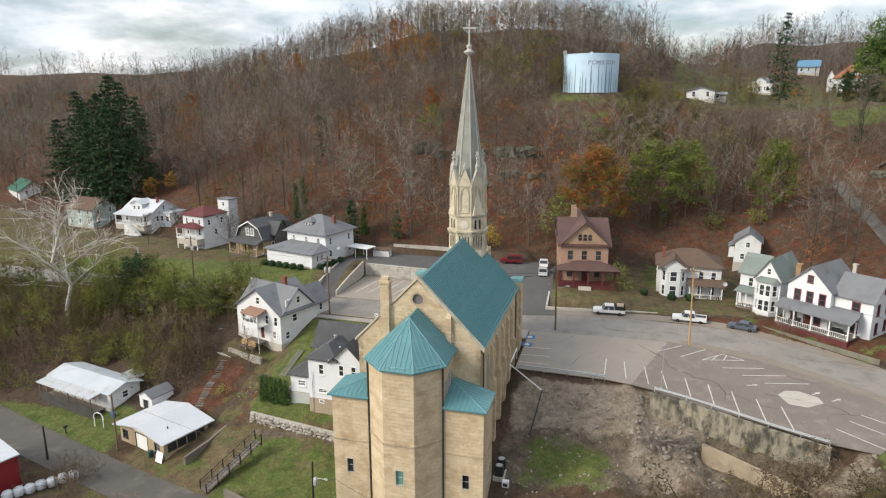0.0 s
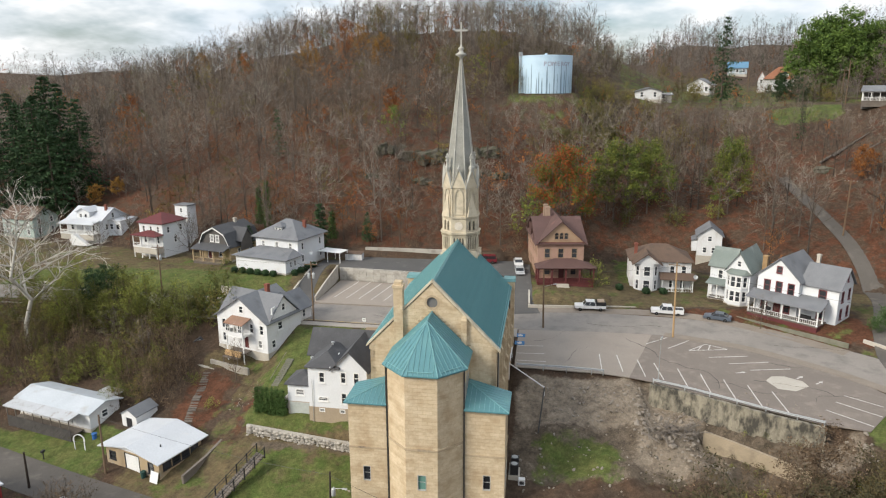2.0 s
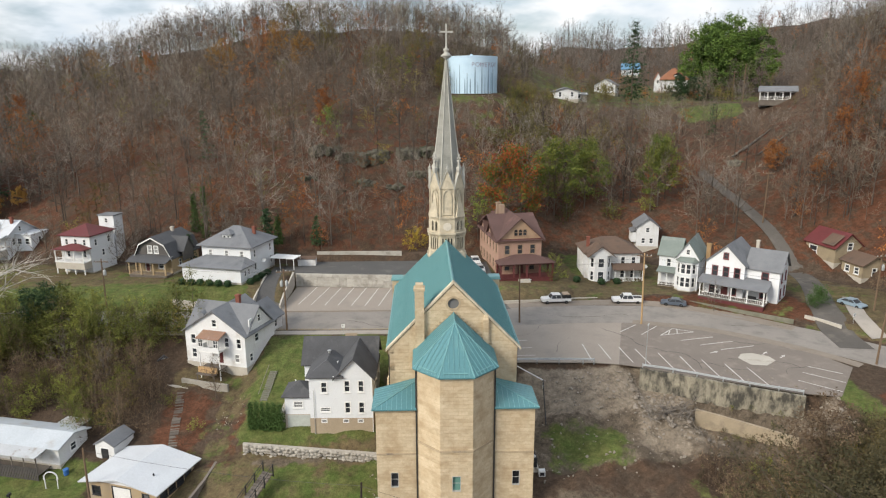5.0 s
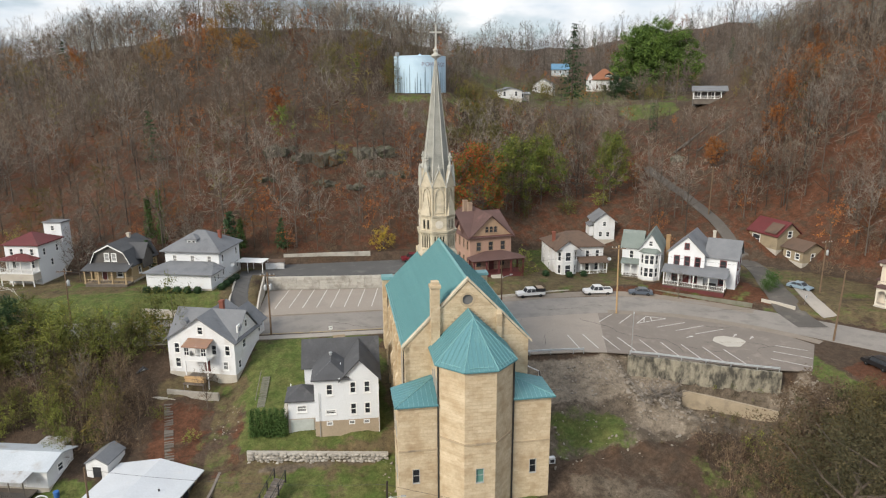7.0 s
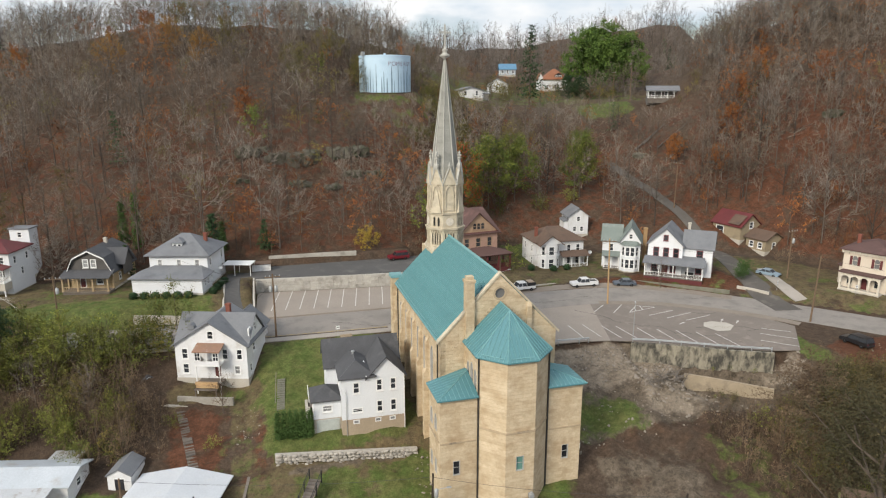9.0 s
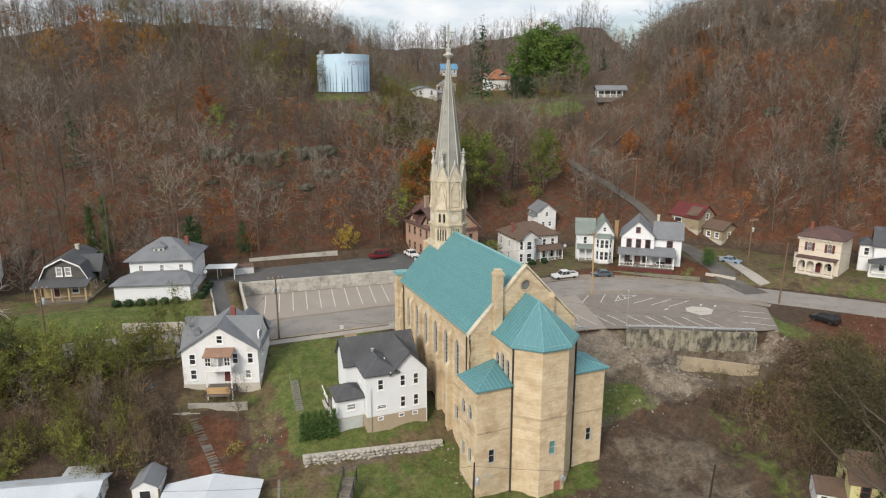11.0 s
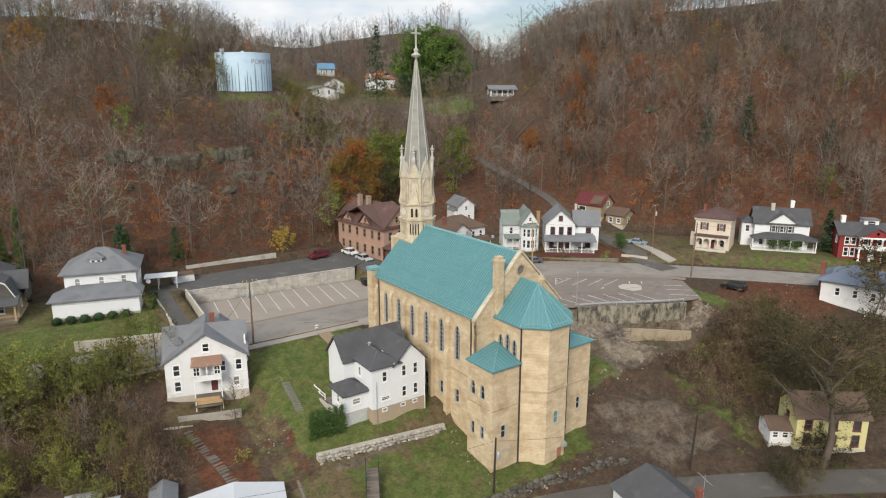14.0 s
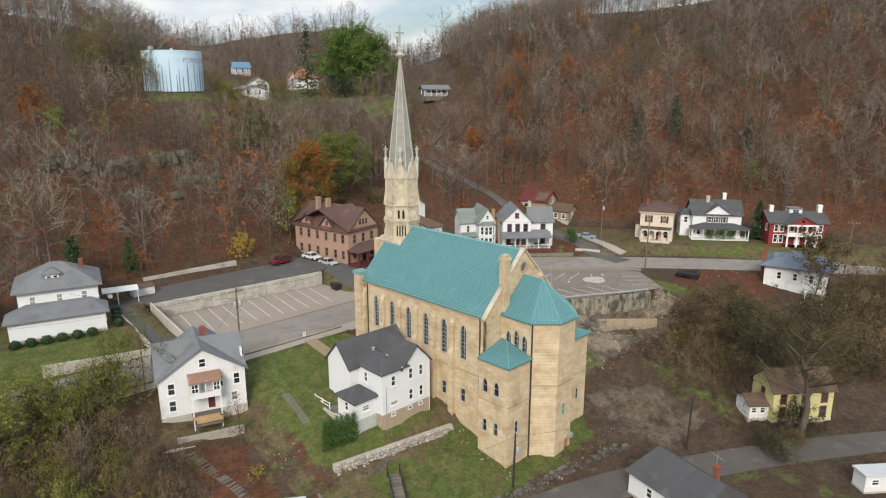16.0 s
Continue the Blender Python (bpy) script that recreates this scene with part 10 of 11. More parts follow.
def plant_woods():
    spots = {k: [] for k in ("bare", "far", "ridge", "rust", "olive", "green", "fir", "sapling", "farhill")}
    # the wooded hill
    step = 6.3
    for gx in np.arange(-330, 190, step):
        for gy in np.arange(20, 330, step):
            x, y = gx + rw.uniform(-2.6, 2.6), gy + rw.uniform(-2.6, 2.6)
            u, n = (float(q) for q in polar(np.float64(x), np.float64(y)))
            if u > 104:
                continue
            foot, crest = np.interp(u, U, FOOT), np.interp(u, U, CREST)
            if n < foot + 1.5 or n > crest + 74 or not clear(x, y):
                continue
            if -54 < x < -12 and y < 143:
                continue
            if n > crest + 20 and rw.random() < 0.40:
                continue
            z = z_at(x, y) - 0.3
            cap = saddle_cap(u, n, z)
            if -27 < x < 4 and 150 < y < 215:
                cap = min(cap, (39.5 - z) / 18.0)
            if cap < 0.3:
                continue
            a, s, st = rw.uniform(0, 6.28), min(cap, rw.uniform(0.7, 1.2)), rw.uniform(0.9, 1.12)
            c = rw.random()
            pr, po = patch(x, y, 26, 3.1), patch(x, y, 30, 9.7)
            east = 1.0 if u > 40 else 0.0
            if c < 0.06 + 0.42 * max(0, pr) + 0.10 * east:
                spots["rust"].append((rw.randrange(4), x, y, z, s * 0.95, st, a))
            elif c > 0.945 - 0.34 * max(0, po) * (1 if n - foot > 25 else 0.6):
                spots["olive"].append((rw.randrange(3), x, y, z, s * 0.9, st, a))
            elif 0.50 < c < 0.507:
                spots["fir"].append((rw.randrange(3), x, y, z, s * 0.9, st, a))
            elif 0.60 < c < 0.608:
                spots["green"].append((rw.randrange(3), x, y, z, s * 0.9, st, a))
            elif n - foot < 45 and rw.random() < 0.8:
                spots["bare"].append((rw.randrange(8), x, y, z, s * 1.02, st, a))
            else:
                spots["ridge" if n > crest + 24 else "far"].append((rw.randrange(5), x, y, z, s * 1.02, st, a))
    # closer growth along the brow
    for gx in np.arange(-280, 190, 4.6):
        for gy in np.arange(20, 290, 4.6):
            x, y = gx + rw.uniform(-1.8, 1.8), gy + rw.uniform(-1.8, 1.8)
            u, n = (float(q) for q in polar(np.float64(x), np.float64(y)))
            if u > 104:
                continue
            crest = np.interp(u, U, CREST)
            if not crest - 8 < n < crest + 22 or not clear(x, y) or 4 < u < 37 or rw.random() < 0.35:
                continue
            spots["ridge"].append((rw.randrange(4), x, y, z_at(x, y) - 0.3, rw.uniform(0.55, 1.15), 1.0, rw.uniform(0, 6.28)))
    # distant ridges
    step = 25
    for gx in np.arange(-760, 560, step):
        for gy in np.arange(150, 820, step):
            x, y = gx + rw.uniform(-7, 7), gy + rw.uniform(-7, 7)
            u, n = (float(q) for q in polar(np.float64(x), np.float64(y)))
            crest = np.interp(u, U, CREST)
            if u > 75 or n < max(crest + 60, 210 if u > -150 else 240) or not clear(x, y) or (8 < u < 37 and n < 318) or -110 < u < 6 or u > 40:
                continue
            if u < -150 and n < 300 and rw.random() < 0.4:
                continue
            z = z_at(x, y) - 1
            key = "rust" if rw.random() < 0.08 else "fir" if rw.random() < 0.05 else "ridge"
            spots[key].append((rw.randrange(3), x, y, z, rw.uniform(1.1, 1.7), 1.0, rw.uniform(0, 6)))
    # the wooded rise beyond the hilltop houses
    for r_ in np.arange(292, 520, 8.0):
        for a_ in np.arange(2, 44, 380 / r_):
            x, y = C0[0] + r_ * math.sin(radians(a_)) + rw.uniform(-4, 4), C0[1] + r_ * math.cos(radians(a_)) + rw.uniform(-4, 4)
            if r_ < 345 and (patch(x, y, 24, 2.2) < 0.0 or not clear(x, y) or math.hypot(x - 74, y - 325) < 15):
                continue
            key = "rust" if rw.random() < 0.05 else "fir" if rw.random() < 0.02 else "farhill"
            spots[key].append((rw.randrange(3), x, y, z_at(x, y) - 1, rw.uniform(0.55, 0.95) + 0.25 * max(0, patch(x, y, 55, 4.4)), 1.0, rw.uniform(0, 6)))
    # tall bare and yellowing trees on the rise behind the tank
    for k in range(120):
        x, y = rw.uniform(-24, 14), rw.uniform(219, 262)
        if x > 8 and y < 236 or not clear(x, y):
            continue
        key = "olive" if rw.random() < 0.22 else "far"
        spots[key].append((rw.randrange(3), x, y, z_at(x, y) - 0.3, rw.uniform(0.55, 0.95), rw.uniform(0.9, 1.1), rw.uniform(0, 6.28)))
    # closer, slimmer stems on the eastern slope
    for k in range(300):
        u = rw.uniform(38, 100)
        foot = np.interp(u, U, FOOT)
        n = foot + rw.uniform(4, 80)
        x, y = C0[0] + n * math.sin(radians(u)), C0[1] + n * math.cos(radians(u))
        if clear(x, y):
            spots["far"].append((rw.randrange(5), x, y, z_at(x, y) - 0.3, rw.uniform(0.6, 0.9), rw.uniform(1.1, 1.4), rw.uniform(0, 6.28)))
    # the shoulders either side of the saddle
    for k in range(420):
        u, n = rw.uniform(35, 52), rw.uniform(196, 300)
        x, y = C0[0] + n * math.sin(radians(u)), C0[1] + n * math.cos(radians(u))
        if not clear(x, y) or saddle_cap(u, n, z_at(x, y)) < 0.5:
            continue
        key = "rust" if rw.random() < 0.12 else "ridge"
        spots[key].append((rw.randrange(4), x, y, z_at(x, y) - 0.3, rw.uniform(0.55, 0.95), 1.0, rw.uniform(0, 6.28)))
    # undergrowth along the brow
    for k in range(520):
        u = rw.uniform(-230, 5)
        n = np.interp(u, U, CREST) + rw.uniform(-5, 62)
        x, y = C0[0] + (u if u < 0 else n * math.sin(radians(u))), C0[1] + (n if u < 0 else n * math.cos(radians(u)))
        if clear(x, y):
            spots["sapling"].append((rw.randrange(4), x, y, z_at(x, y) - 0.2, rw.uniform(0.22, 0.45), rw.uniform(0.9, 1.2), rw.uniform(0, 6.28)))
    # saplings in the gaps low on the slope
    for k in range(2900):
        x, y = rw.uniform(-190, 160), rw.uniform(30, 262)
        u, n = (float(q) for q in polar(np.float64(x), np.float64(y)))
        if u > 112 or not clear(x, y) or (-54 < x < -12 and y < 143):
            continue
        foot = np.interp(u, U, FOOT)
        if foot + 2 < n < max(foot + 75, np.interp(u, U, CREST) + 30) and saddle_cap(u, n, z_at(x, y)) > 0.4:
            spots["sapling"].append((rw.randrange(4), x, y, z_at(x, y) - 0.2, rw.uniform(0.25, 0.5), rw.uniform(0.9, 1.3), rw.uniform(0, 6.28)))
    # low rust-leaved growth under the trees
    for k in range(1300):
        x, y = rw.uniform(-140, 150), rw.uniform(45, 250)
        u, n = (float(q) for q in polar(np.float64(x), np.float64(y)))
        if u > 110 or not clear(x, y) or (-54 < x < -12 and y < 143):
            continue
        foot = np.interp(u, U, FOOT)
        if foot + 1 < n < foot + 75 and rw.random() < (0.45 if u < 30 else 0.95) and patch(x, y, 22, 1.7) > -0.15:
            spots["rust"].append((rw.randrange(4), x, y, z_at(x, y) - 0.3, rw.uniform(0.3, 0.62), rw.uniform(0.8, 1.1), rw.uniform(0, 6.28)))
    wood("bare_woods", BARE, spots["bare"], L_BARE, WOODBARK, "leafless grey-brown hillside trees in late autumn")
    wood("bare_woods", BARE_FAR, spots["far"], L_BARE, WOODBARK_DARK, "leafless grey-brown trees high on the hill")
    wood("distant_woods", BARE_RIDGE, spots["ridge"], L_RIDGE, WOODBARK_DARK, "leafless woods on distant ridges")
    wood("distant_woods", FAR_HILL, spots["farhill"], L_RIDGE, WOODBARK_DARK, "leafless woods on the rise beyond the hilltop houses")
    wood("bare_saplings", SAPLING, spots["sapling"], L_BARE, WOODBARK_DARK, "thin bare saplings low on the slope")
    wood("rust_leaved_trees", RUSTY, spots["rust"], L_RUST, BARK, "hillside trees with rust-brown leaves still hanging")
    wood("olive_trees", OLIVE, spots["olive"], L_OLIVE, BARK, "hillside trees thin with olive-yellow leaves")
    wood("green_undergrowth", GREENS, spots["green"], L_GREEN, BARK, "scattered green trees among bare woods")
    wood("dark_firs", FIRS, spots["fir"], L_DARK, BARK, "scattered dark evergreens among bare woods")


plant_woods()


def scatter(name, temps, regions, leafmat, label, bark=None):
    """Scrub in patches: x0, x1, y0, y1, count, least and most size."""
    out = []
    for x0, x1, y0, y1, n, s0, s1 in regions:
        for k in range(n):
            x, y = rw.uniform(x0, x1), rw.uniform(y0, y1)
            if patch(x, y, 9, 5.5) < -0.32 or not clear(x, y):
                continue
            out.append((rw.randrange(len(temps)), x, y, z_at(x, y) - 0.15, rw.uniform(s0, s1), rw.uniform(0.8, 1.25), rw.uniform(0, 6.28)))
    wood(name, temps, out, leafmat, bark or BARK, label)


L_VINE = leaf_mat("vine_leaves", [(0.066, 0.058, 0.027), (0.042, 0.040, 0.021), (0.092, 0.073, 0.036), (0.15, 0.118, 0.036)])
scatter("brown_scrub", SHRUB, [(-126, -70, 82, 104, 300, 0.7, 1.5), (-72, -66, 82, 97, 50, 0.7, 1.5), (-130, -98, 76, 90, 70, 0.8, 1.6), (13, 34, 44, 67, 230, 0.7, 1.9), (30, 54, 38, 55, 150, 0.8, 1.9), (22, 30, 66, 73, 40, 0.6, 1.1), (7, 20, 48, 70, 120, 0.6, 1.6), (48, 70, 36, 52, 90, 0.9, 1.8), (62, 80, 20, 44, 60, 0.9, 1.9),
                               (-60, 28, 142, 152, 150, 0.4, 1.0), (-120, -60, 143, 160, 80, 0.5, 1.2), (-66, -56, 55, 60, 30, 0.6, 1.1), (-73, -66, 60, 66, 26, 0.7, 1.2), (50, 92, 110, 130, 120, 0.5, 1.1)], L_BROWN, "dense dry brown scrub on rough slopes")
scatter("young_bare_trees", YOUNG, [(-126, -70, 86, 104, 150, 0.55, 1.05), (-72, -66, 82, 100, 16, 0.5, 0.8), (-128, -84, 104, 108, 24, 0.6, 1.0), (14, 34, 44, 66, 30, 0.55, 1.0), (34, 60, 34, 52, 24, 0.55, 1.0), (10, 85, 230, 300, 90, 0.6, 1.2), (66, 90, 180, 190, 14, 0.5, 0.9)], L_BROWN, "young bare brown trees among the scrub")
scatter("leafy_scrub", SHRUB_LEAFY, [(-122, -72, 80, 104, 60, 0.7, 1.4), (-90, -70, 84, 92, 26, 0.7, 1.3), (-112, -66, 101, 107, 44, 1.1, 1.7), (14, 34, 46, 68, 46, 0.7, 1.4), (-9, 4, 126, 150, 22, 0.8, 1.6), (6, 30, 150, 160, 40, 0.9, 1.8), (-66, -58, 84, 90, 6, 0.4, 0.7), (31, 36, 60, 72, 16, 0.6, 1.2), (12, 24, 76, 82, 16, 0.12, 0.35), (0, 13, 50, 70, 24, 0.08, 0.25), (-66, -54, 66, 92, 20, 0.08, 0.22)], L_SCRUB, "green and yellowing leafy scrub")
scatter("vine_scrub", SHRUB_LEAFY, [(13, 34, 42, 62, 55, 0.8, 1.7), (28, 56, 34, 54, 90, 0.8, 1.7), (22, 32, 62, 70, 26, 0.6, 1.2), (3, 14, 50, 72, 40, 0.12, 0.4), (-10, 4, 54, 72, 30, 0.06, 0.16), (14, 24, 74, 79, 12, 0.15, 0.35), (56, 80, 22, 48, 60, 0.8, 1.6), (-2, 14, 40, 47, 26, 0.6, 1.3)], L_VINE, "dull vine-covered scrub")
scatter("olive_scrub", SHRUB_LEAFY, [(-120, -70, 86, 105, 40, 0.7, 1.4), (-104, -64, 102, 105.6, 34, 0.9, 1.5), (16, 36, 44, 66, 60, 0.7, 1.6), (44, 66, 34, 50, 40, 0.8, 1.5), (-8, 40, 180, 200, 40, 0.9, 1.8), (0, 30, 200, 214, 24, 0.9, 1.8)], L_OLIVE, "olive-yellow leafy scrub")
scatter("young_leafy_trees", YOUNG_LEAFY, [(-140, -98, 98, 110, 46, 0.7, 1.2), (-100, -64, 100, 105.6, 40, 0.95, 1.4), (-64, -57, 103, 105.5, 3, 0.5, 0.7), (-112, -78, 86, 98, 14, 0.6, 0.95), (-9, 4, 200, 214, 8, 0.6, 1.0)], L_SCRUB, "young green and yellowing trees above the slope")
scatter("young_olive_trees", YOUNG_LEAFY, [(-128, -98, 96, 107, 22, 0.7, 1.2), (-104, -76, 84, 104, 18, 0.6, 1.0), (-22, -17, 198, 206, 7, 0.9, 1.5), (2, 14, 204, 220, 14, 0.7, 1.2), (28, 40, 226, 240, 8, 0.7, 1.1), (12, 80, 228, 300, 40, 0.5, 0.9), (74, 100, 236, 250, 14, 0.7, 1.2), (70, 86, 182, 188, 10, 0.35, 0.6)], L_OLIVE, "young olive-brown trees among the scrub")


def single_tree(name, label, t, x, y, wood_mat, leaf_mat_, z=None, s=1.0, turn=0.0, category="tree"):
    wv, wf, lv, lf = arrays(t)
    ob = thing(name, label, category, at(x, y, z_at(x, y) if z is None else z, turn) @ Matrix.Diagonal((s, s, s, 1)))
    part("trunk", tri_mesh("trunk", wv, wf, wood_mat), None, ob)
    part("crown", tri_mesh("crown", lv, lf, leaf_mat_), None, ob)
    return ob


L_MIXED = leaf_mat("turning_maple_leaves", [(0.25, 0.045, 0.018), (0.070, 0.105, 0.024), (0.30, 0.075, 0.022), (0.110, 0.135, 0.028), (0.27, 0.060, 0.020)], own=0.75, hard=True)
L_PINE = leaf_mat("bright_pine_needles", [(0.070, 0.125, 0.026), (0.115, 0.175, 0.036), (0.048, 0.088, 0.022), (0.150, 0.200, 0.042)])
L_WHITE = leaf_mat("pale_sycamore_twigs", [(0.50, 0.47, 0.42), (0.38, 0.35, 0.31), (0.56, 0.53, 0.48)])
L_HEDGE = leaf_mat("dark_hedge_sprays", [(0.040, 0.075, 0.022), (0.060, 0.105, 0.028), (0.028, 0.055, 0.018)])
single_tree("sycamore_tree", "large bare white-barked sycamore above the slope", deciduous(71, 27, 0.44, 17, 9, 9, trunk=0.55, tw=0.045, droop=0.3, first=0.38), -101, 97.5, BARKWHITE, L_WHITE)
single_tree("maple_tree", "broad maple turning from green to orange-red", crown_tree(72, 22, 0.33, 0.2, 9, 9, 6, leaves=17000, leaf=0.27, mid=0.58, tall=0.42), -6.2, 151.5, BARK, L_MIXED)
single_tree("broadleaf_tree", "tall green broadleaf tree at the hill's foot", crown_tree(73, 20, 0.30, 0.2, 9, 8, 5, leaves=9500, leaf=0.26, mid=0.58, tall=0.42), 6.5, 160, BARK, L_GREEN)
single_tree("broadleaf_tree", "tall green broadleaf tree at the hill's foot", crown_tree(74, 19, 0.31, 0.2, 9, 8, 5, leaves=9000, leaf=0.26, mid=0.58, tall=0.42), 14.5, 162, BARK, L_GREEN)
single_tree("broadleaf_tree", "green broadleaf tree with yellow lower boughs", crown_tree(75, 19, 0.24, 0.2, 10, 8, 5, leaves=8500, leaf=0.25, mid=0.55, tall=0.45), 32.5, 160, BARK, L_GREEN)
single_tree("yellow_tree", "small bright yellow tree behind the car park wall", crown_tree(76, 6.0, 0.50, 0.1, 10, 7, 5, leaves=2600, leaf=0.14, mid=0.52, tall=0.46, tw=0.014), -28.0, 143.4, BARK, L_YELLOW)
single_tree("spruce_tree", "tall dark spruce on the hilltop", conifer(77, 22, 0.24, 24, 9, 11, size=0.42, ragged=0.5), 44, 224, BARK, L_DARK, s=1.25)
for k, (x, y, s) in enumerate(((81, 250, 1.25), (89, 254, 1.35), (97, 251, 1.15), (87, 262, 1.3), (66.5, 240, 0.5), (71.5, 239, 0.46))):
    single_tree("pine_tree", "broad green pine on the hilltop", crown_tree(80 + k, 22, 0.36, 0.05, 12, 8, 4, leaves=10000, leaf=0.40, mid=0.46, tall=0.50), x, y, BARK, L_PINE if k < 4 else L_DARK, s=s)
for k, (x, y, s) in enumerate(((-146, 164, 1.0), (-153, 168, 1.12), (-160, 170, 1.05), (-150, 175, 1.1), (-167, 176, 1.1), (-158, 180, 1.15), (-172, 172, 0.9), (-142, 172, 0.95))):
    single_tree("pine_tree", "tall dark green pine in a stand behind houses", conifer(90 + k, 31, 0.26, 26, 12, 16, size=0.62, ragged=0.4, round_=0.55), x, y, BARK, L_DARK, s=s)
for k, (x, y, s) in enumerate(((-61.0, 142.5, 0.9), (-50.5, 145, 0.55), (79.6, 77.0, 0.80), (101, 112, 0.9), (108, 92, 0.7), (94, 120, 0.8), (-78, 141, 0.55), (-99, 146, 0.5))):
    single_tree("evergreen_tree", "dense dark evergreen beside the woods", conifer(110 + k, 13, 0.27, 13, 11, 10, size=0.55, base=0.04), x, y, BARK, L_DARK, s=s)
for k in range(6):
    single_tree("arborvitae", "narrow dark green arborvitae in a row by the wall", conifer(130 + k, 4.0, 0.13, 19, 13, 6, base=0.02, size=0.16, ragged=0.06, tip=0.03), -50.6 + 0.84 * k, 82.0 - 0.1 * k, BARK, L_HEDGE, category="shrub")
for x, y, h in ((-89.5, 105.0, 10.5), (-93.0, 106.0, 8.5)):
    single_tree("pine_tree", "soft green pine above the overgrown slope", crown_tree(int(-x * 7), h, 0.34, 0.08, 11, 8, 4, leaves=6000, leaf=0.17, mid=0.48, tall=0.5, tw=0.014), x, y, BARK, L_DARK)
single_tree("bare_tree", "small bare brown tree before the gabled house", crown_tree(141, 7.6, 0.27, 0.18, 10, 8, 10, tw=0.014, mid=0.58, tall=0.42), -58.0, 90.6, BARK, L_BROWN)
single_tree("bare_tree", "small bare tree before the porch house", crown_tree(142, 7.0, 0.36, 0.18, 8, 7, 9, tw=0.012, mid=0.58, tall=0.42), 27.0, 111.6, BARK, L_BARE)
single_tree("vine_clad_tree", "large bare tree hung with drying vine leaves", deciduous(143, 22, 0.42, 15, 8, 7, leaves=11000, leaf=0.17, trunk=0.6, tw=0.03, first=0.25, droop=0.25), 7.6, 42.2, BARK, L_VINE, z=-10.9)
single_tree("vine_clad_tree", "vine-covered tree beside the blue-roofed house", deciduous(144, 15, 0.36, 13, 7, 5, leaves=5000, leaf=0.24), 48.5, 53.5, BARK, L_VINE)
single_tree("vine_clad_tree", "vine-covered scrub tree on the slope", deciduous(145, 11, 0.46, 13, 7, 5, leaves=6000, leaf=0.16), 19.0, 57.0, BARK, L_VINE)
single_tree("vine_clad_tree", "vine-covered scrub tree on the slope", deciduous(146, 10, 0.46, 12, 7, 5, leaves=5500, leaf=0.16), 25.5, 62.0, BARK, L_VINE)
single_tree("vine_clad_tree", "round brown vine-covered tree below the car park", deciduous(171, 12, 0.46, 14, 7, 5, leaves=7000, leaf=0.17, first=0.1, droop=0.35), 17.5, 62.5, BARK, L_BROWN)
single_tree("vine_clad_tree", "drooping grey-green vine mound beside the yellow house", deciduous(172, 11, 0.50, 14, 7, 5, leaves=7000, leaf=0.17, first=0.1, droop=0.5), 15.0, 50.5, BARK, L_VINE)
single_tree("bare_tree", "bare ivy-trunked tree behind the white house", crown_tree(147, 14, 0.34, 0.22, 9, 9, 14, tw=0.02), -70.0, 143.0, BARK, L_BARE)
single_tree("bare_tree", "bare spreading tree between houses", crown_tree(148, 11, 0.45, 0.22, 9, 9, 14, tw=0.02), -90.5, 137.5, BARK, L_BARE)
single_tree("bare_tree", "wide bare tree beside the hill lane", crown_tree(149, 18, 0.42, 0.22, 9, 9, 14, tw=0.02), 39.5, 150, BARK, L_BARE)
for k, (x, y, h) in enumerate(((-91.5, 146, 13), (-94, 150, 12), (-112, 146, 12), (-116, 140, 9), (-75.5, 146, 12), (-137, 146, 12), (-141, 140, 9), (-120, 128, 8), (84, 240, 16), (90, 239, 15), (96, 241, 16), (78, 243, 13), (62, 206, 12), (70, 199, 9), (84, 199, 12))):
    single_tree("bare_tree", "grey bare tree with a broad rounded crown", crown_tree(160 + k, h, 0.38, 0.2, 8, 8, 12, tw=0.02, mid=0.56, tall=0.44), x, y, BARK, L_BARE)
for k, (x, y) in enumerate(((-106, 98), (-97, 95), (-76, 94), (-114, 92), (-84, 98), (-70, 92))):
    single_tree("bare_tree", "young bare tree among the slope's scrub", crown_tree(150 + k, 9, 0.34, 0.2, 8, 8, 10, tw=0.014), x, y, BARK, L_BROWN if k % 2 else L_BARE)


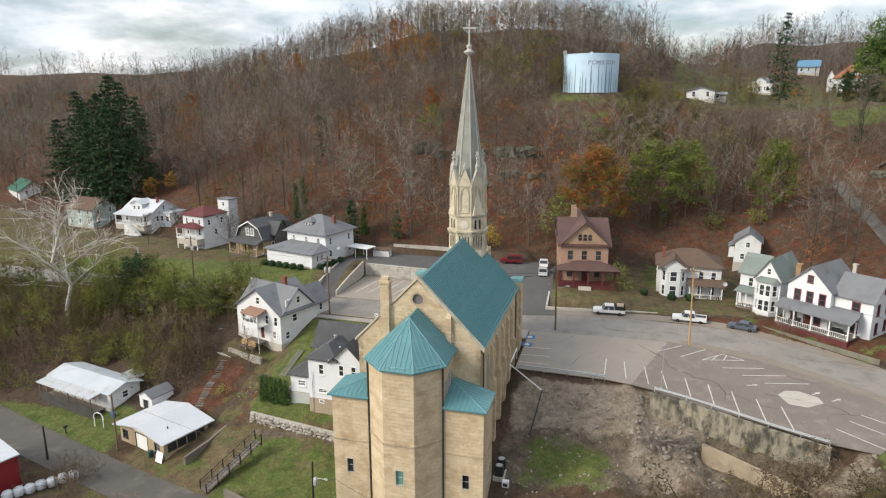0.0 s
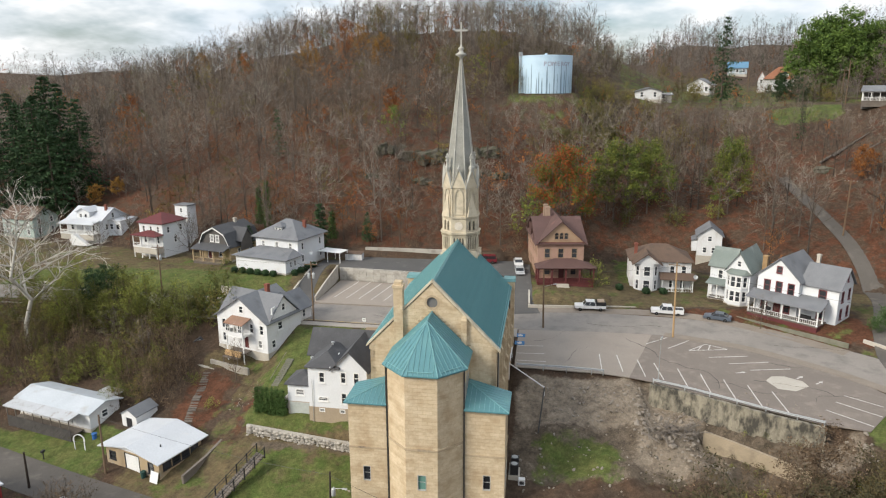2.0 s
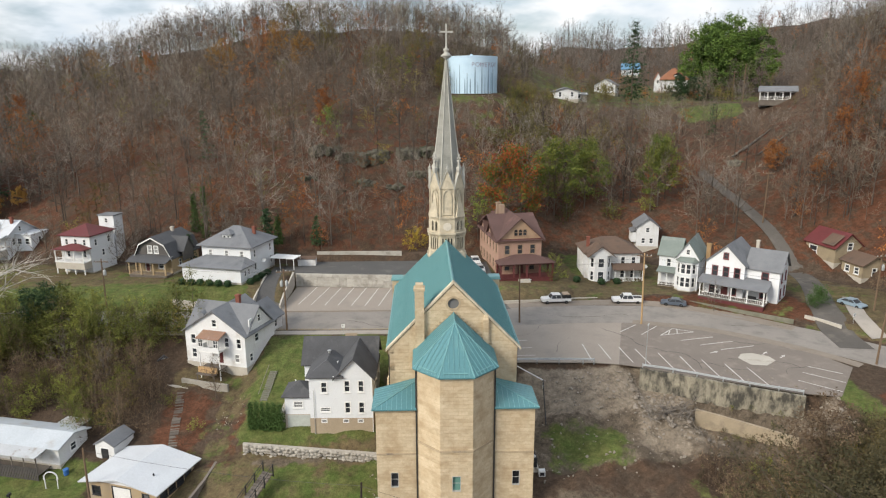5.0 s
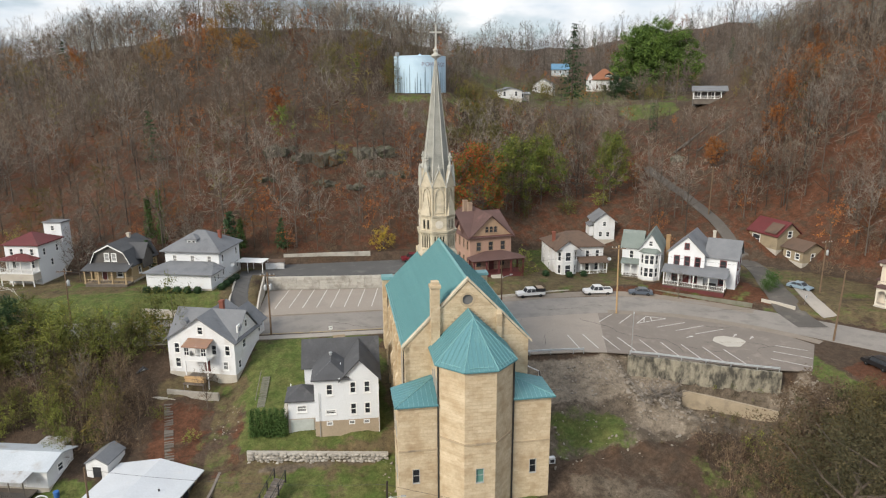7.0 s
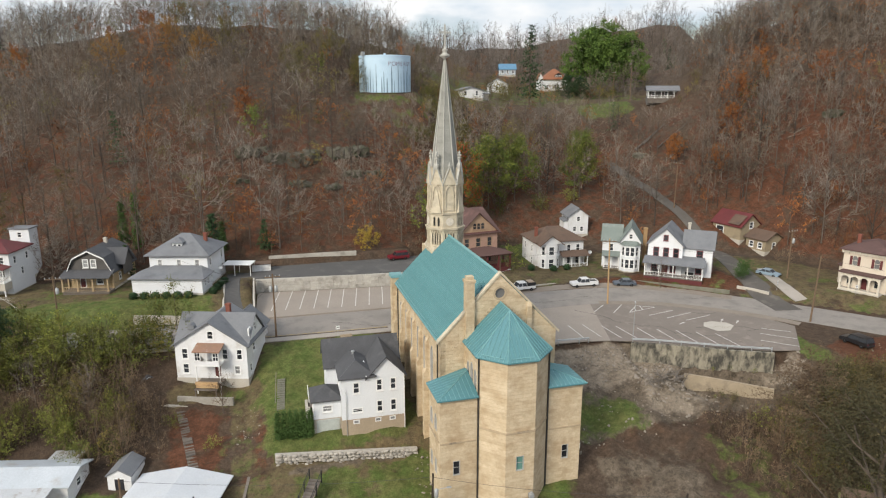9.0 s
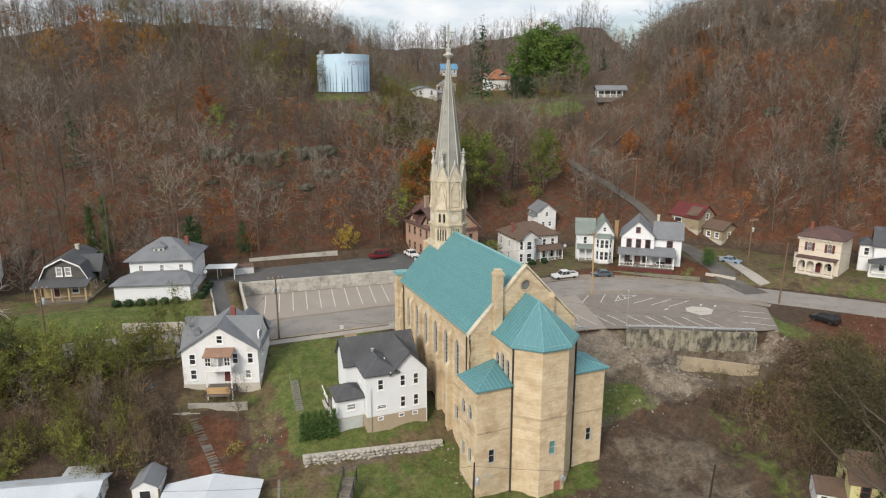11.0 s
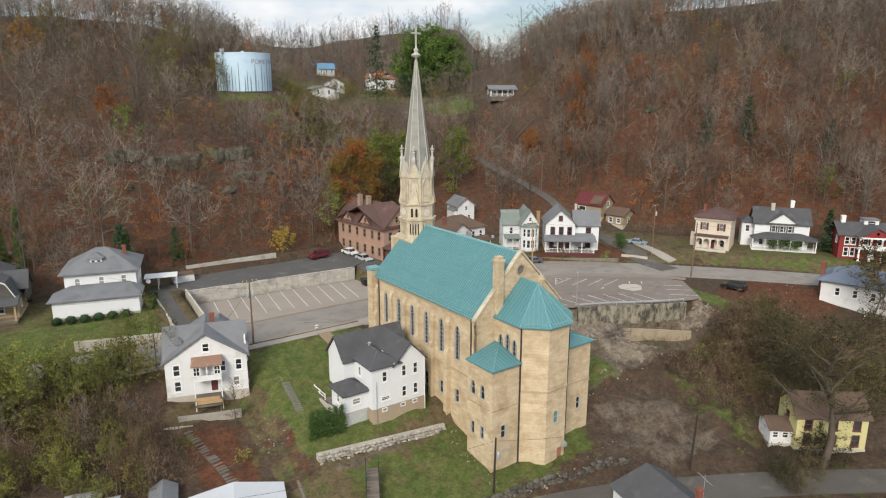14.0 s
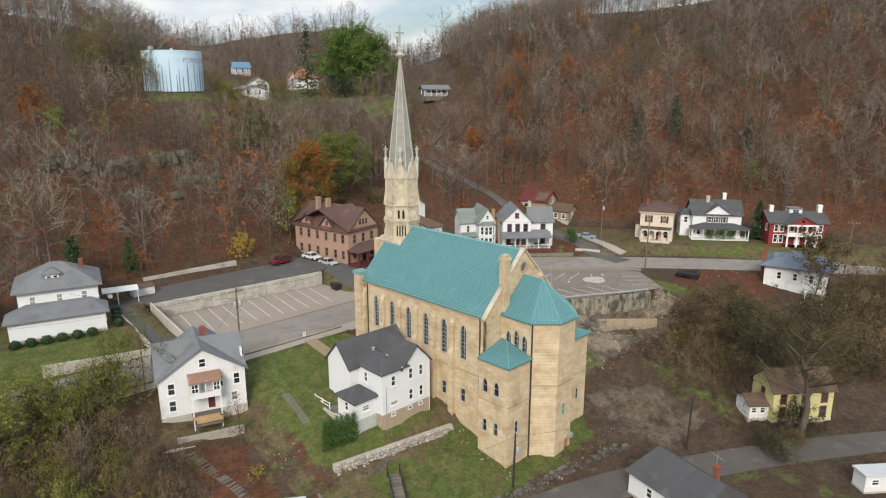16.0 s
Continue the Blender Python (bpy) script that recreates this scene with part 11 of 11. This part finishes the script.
# lone coloured crowns on the hill, and the rocks half-way up it
L_OCHRE = leaf_mat("ochre_leaves", [(0.26, 0.135, 0.030), (0.20, 0.10, 0.028), (0.30, 0.17, 0.04), (0.17, 0.085, 0.026)])
for k, (x, y, h, m_, word) in enumerate(((-136, 168, 7, L_OCHRE, "ochre"), (-131, 171, 6, L_OCHRE, "ochre"), (-160, 226, 13, L_RUST, "rust-orange"), (-120, 236, 14, L_RUST, "rust-orange"), (-66, 224, 14, L_OCHRE, "ochre"), (-58, 232, 14, L_OLIVE, "olive-yellow"), (90, 165, 13, L_RUST, "rust-orange"), (99, 150, 12, L_RUST, "rust-orange"), (60, 158, 9, L_RUST, "rust-orange"), (-92, 226, 15, L_OCHRE, "ochre"), (-83, 240, 16, L_RUST, "rust-orange"), (-76, 236, 15, L_OCHRE, "ochre"), (-38, 199, 18, L_OLIVE, "olive-yellow"), (-72, 250, 17, L_OLIVE, "olive-yellow"), (-150, 262, 15, L_OCHRE, "ochre"),
                                      (-53, 186, 11, L_RUST, "rust-orange"), (73, 153, 12, L_RUST, "rust-orange"), (80, 160, 13, L_RUST, "rust-orange"), (66, 148, 9, L_RUST, "rust-orange"), (-28, 213, 15, L_OLIVE, "olive-yellow"), (4, 196, 9, L_OLIVE, "olive-yellow"), (8, 187, 7, L_OLIVE, "olive-yellow"))):
    single_tree("autumn_tree", "hillside tree with thin " + word + " crown", crown_tree(700 + k, h, 0.34, 0.25, 8, 7, 5, leaves=3000, leaf=0.21, tw=0.03, slim=True), x, y, WOODBARK, m_)


def outcrop(x, y, w, d, h, seed):
    """A weathered rock face: broken blocks leaning on one another, half sunk in the slope."""
    rnd = random.Random(seed)
    t = thing("rock_outcrop", "grey-olive weathered rock ledge on the hillside", "rock", at(x, y, z_at(x, y) - 0.4, rnd.uniform(-20, 20)))
    for k in range(9):
        bm = bmesh.new()
        bmesh.ops.create_icosphere(bm, subdivisions=2, radius=0.5)
        sx, sy, sz = w * rnd.uniform(0.25, 0.5), d * rnd.uniform(0.4, 0.8), h * rnd.uniform(0.45, 0.95)
        q = rnd.uniform(0, 50)
        m = Matrix.Translation((rnd.uniform(-0.42, 0.42) * w, rnd.uniform(-0.2, 0.4) * d, sz * 0.25)) @ Euler((rnd.uniform(-.3, .3), rnd.uniform(-.3, .3), rnd.uniform(0, 3))).to_matrix().to_4x4()
        for v in bm.verts:
            c = v.co.normalized()
            c = Vector((max(-0.62, min(0.62, c.x)), max(-0.62, min(0.62, c.y)), max(-0.62, min(0.62, c.z))))
            c *= 0.85 + 0.35 * noise.noise(c * 2.4 + Vector((q, q, 0)))
            v.co = m @ Vector((c.x * sx, c.y * sy, c.z * sz))
        bm.verts.index_update()
        part("rock", MB().add([tuple(v.co) for v in bm.verts], [tuple(v.index for v in f.verts) for f in bm.faces]), ROCK, t)
        bm.free()


ROCK = mat("mossy_grey_rock", (0.175, 0.160, 0.125), (0.085, 0.080, 0.060), 0.95, 0.6, 3, world=True, bump=0.8, dist=0.2, stain=(0.050, 0.055, 0.030), stain_scale=0.5, stain_at=(0.45, 0.65))
for k, (x, y, w, d, h) in enumerate(((-52, 176, 7, 4, 3.4), (-45, 173, 6, 4, 3.0), (-38, 172, 9, 5, 4.4), (-31, 174, 6, 4, 3.6), (-25, 176, 7, 4, 3.0), (-41, 165, 5, 3, 1.8), (-33, 163, 4, 3, 1.6), (-22, 168, 5, 3, 2.2), (-55, 168, 4, 3, 1.6), (-28, 167, 4, 3, 2.0), (56, 168, 4, 3, 1.5), (95, 140, 5, 3, 2.0))):
    outcrop(x, y, w, d, h, 40 + k)


def ivy_tree(x, y, h, seed):
    """A leaning trunk wrapped in ivy, with a bare top."""
    rnd = random.Random(seed)
    t = deciduous(seed, h, 0.22, 8, 4, 5, tw=0.028, first=0.55, trunk=0.3)
    for k in range(1500):
        f = rnd.random() ** 1.2
        a, r = rnd.uniform(0, 6.283), rnd.gauss(0.75, 0.3) * (1.15 - 0.7 * f)
        t.leaf(Vector((r * math.cos(a), r * math.sin(a), h * 0.8 * f)), rnd.uniform(0.16, 0.3), rnd)
    single_tree("ivy_clad_tree", "bare tree with its trunk wrapped in dark ivy", t, x, y, BARK, L_HEDGE)


ivy_tree(-77, 150, 15, 801)
ivy_tree(-80, 152, 11, 802)
ivy_tree(-59.5, 146.5, 8, 803)
for k, (x, y, w) in enumerate(((71.0, 85.2, 1.3), (72.6, 83.2, 1.4), (73.9, 81.4, 1.2), (46.0, 110.6, 1.5), (43.4, 108.4, 1.1))):
    single_tree("garden_shrub", "rounded dark green shrub before a house", deciduous(820 + k, 2.6, 0.6, 10, 6, 4, leaves=1300, leaf=0.16, tw=0.01, first=0.05), x, y, BARK, L_HEDGE, s=w * 0.75, category="shrub")
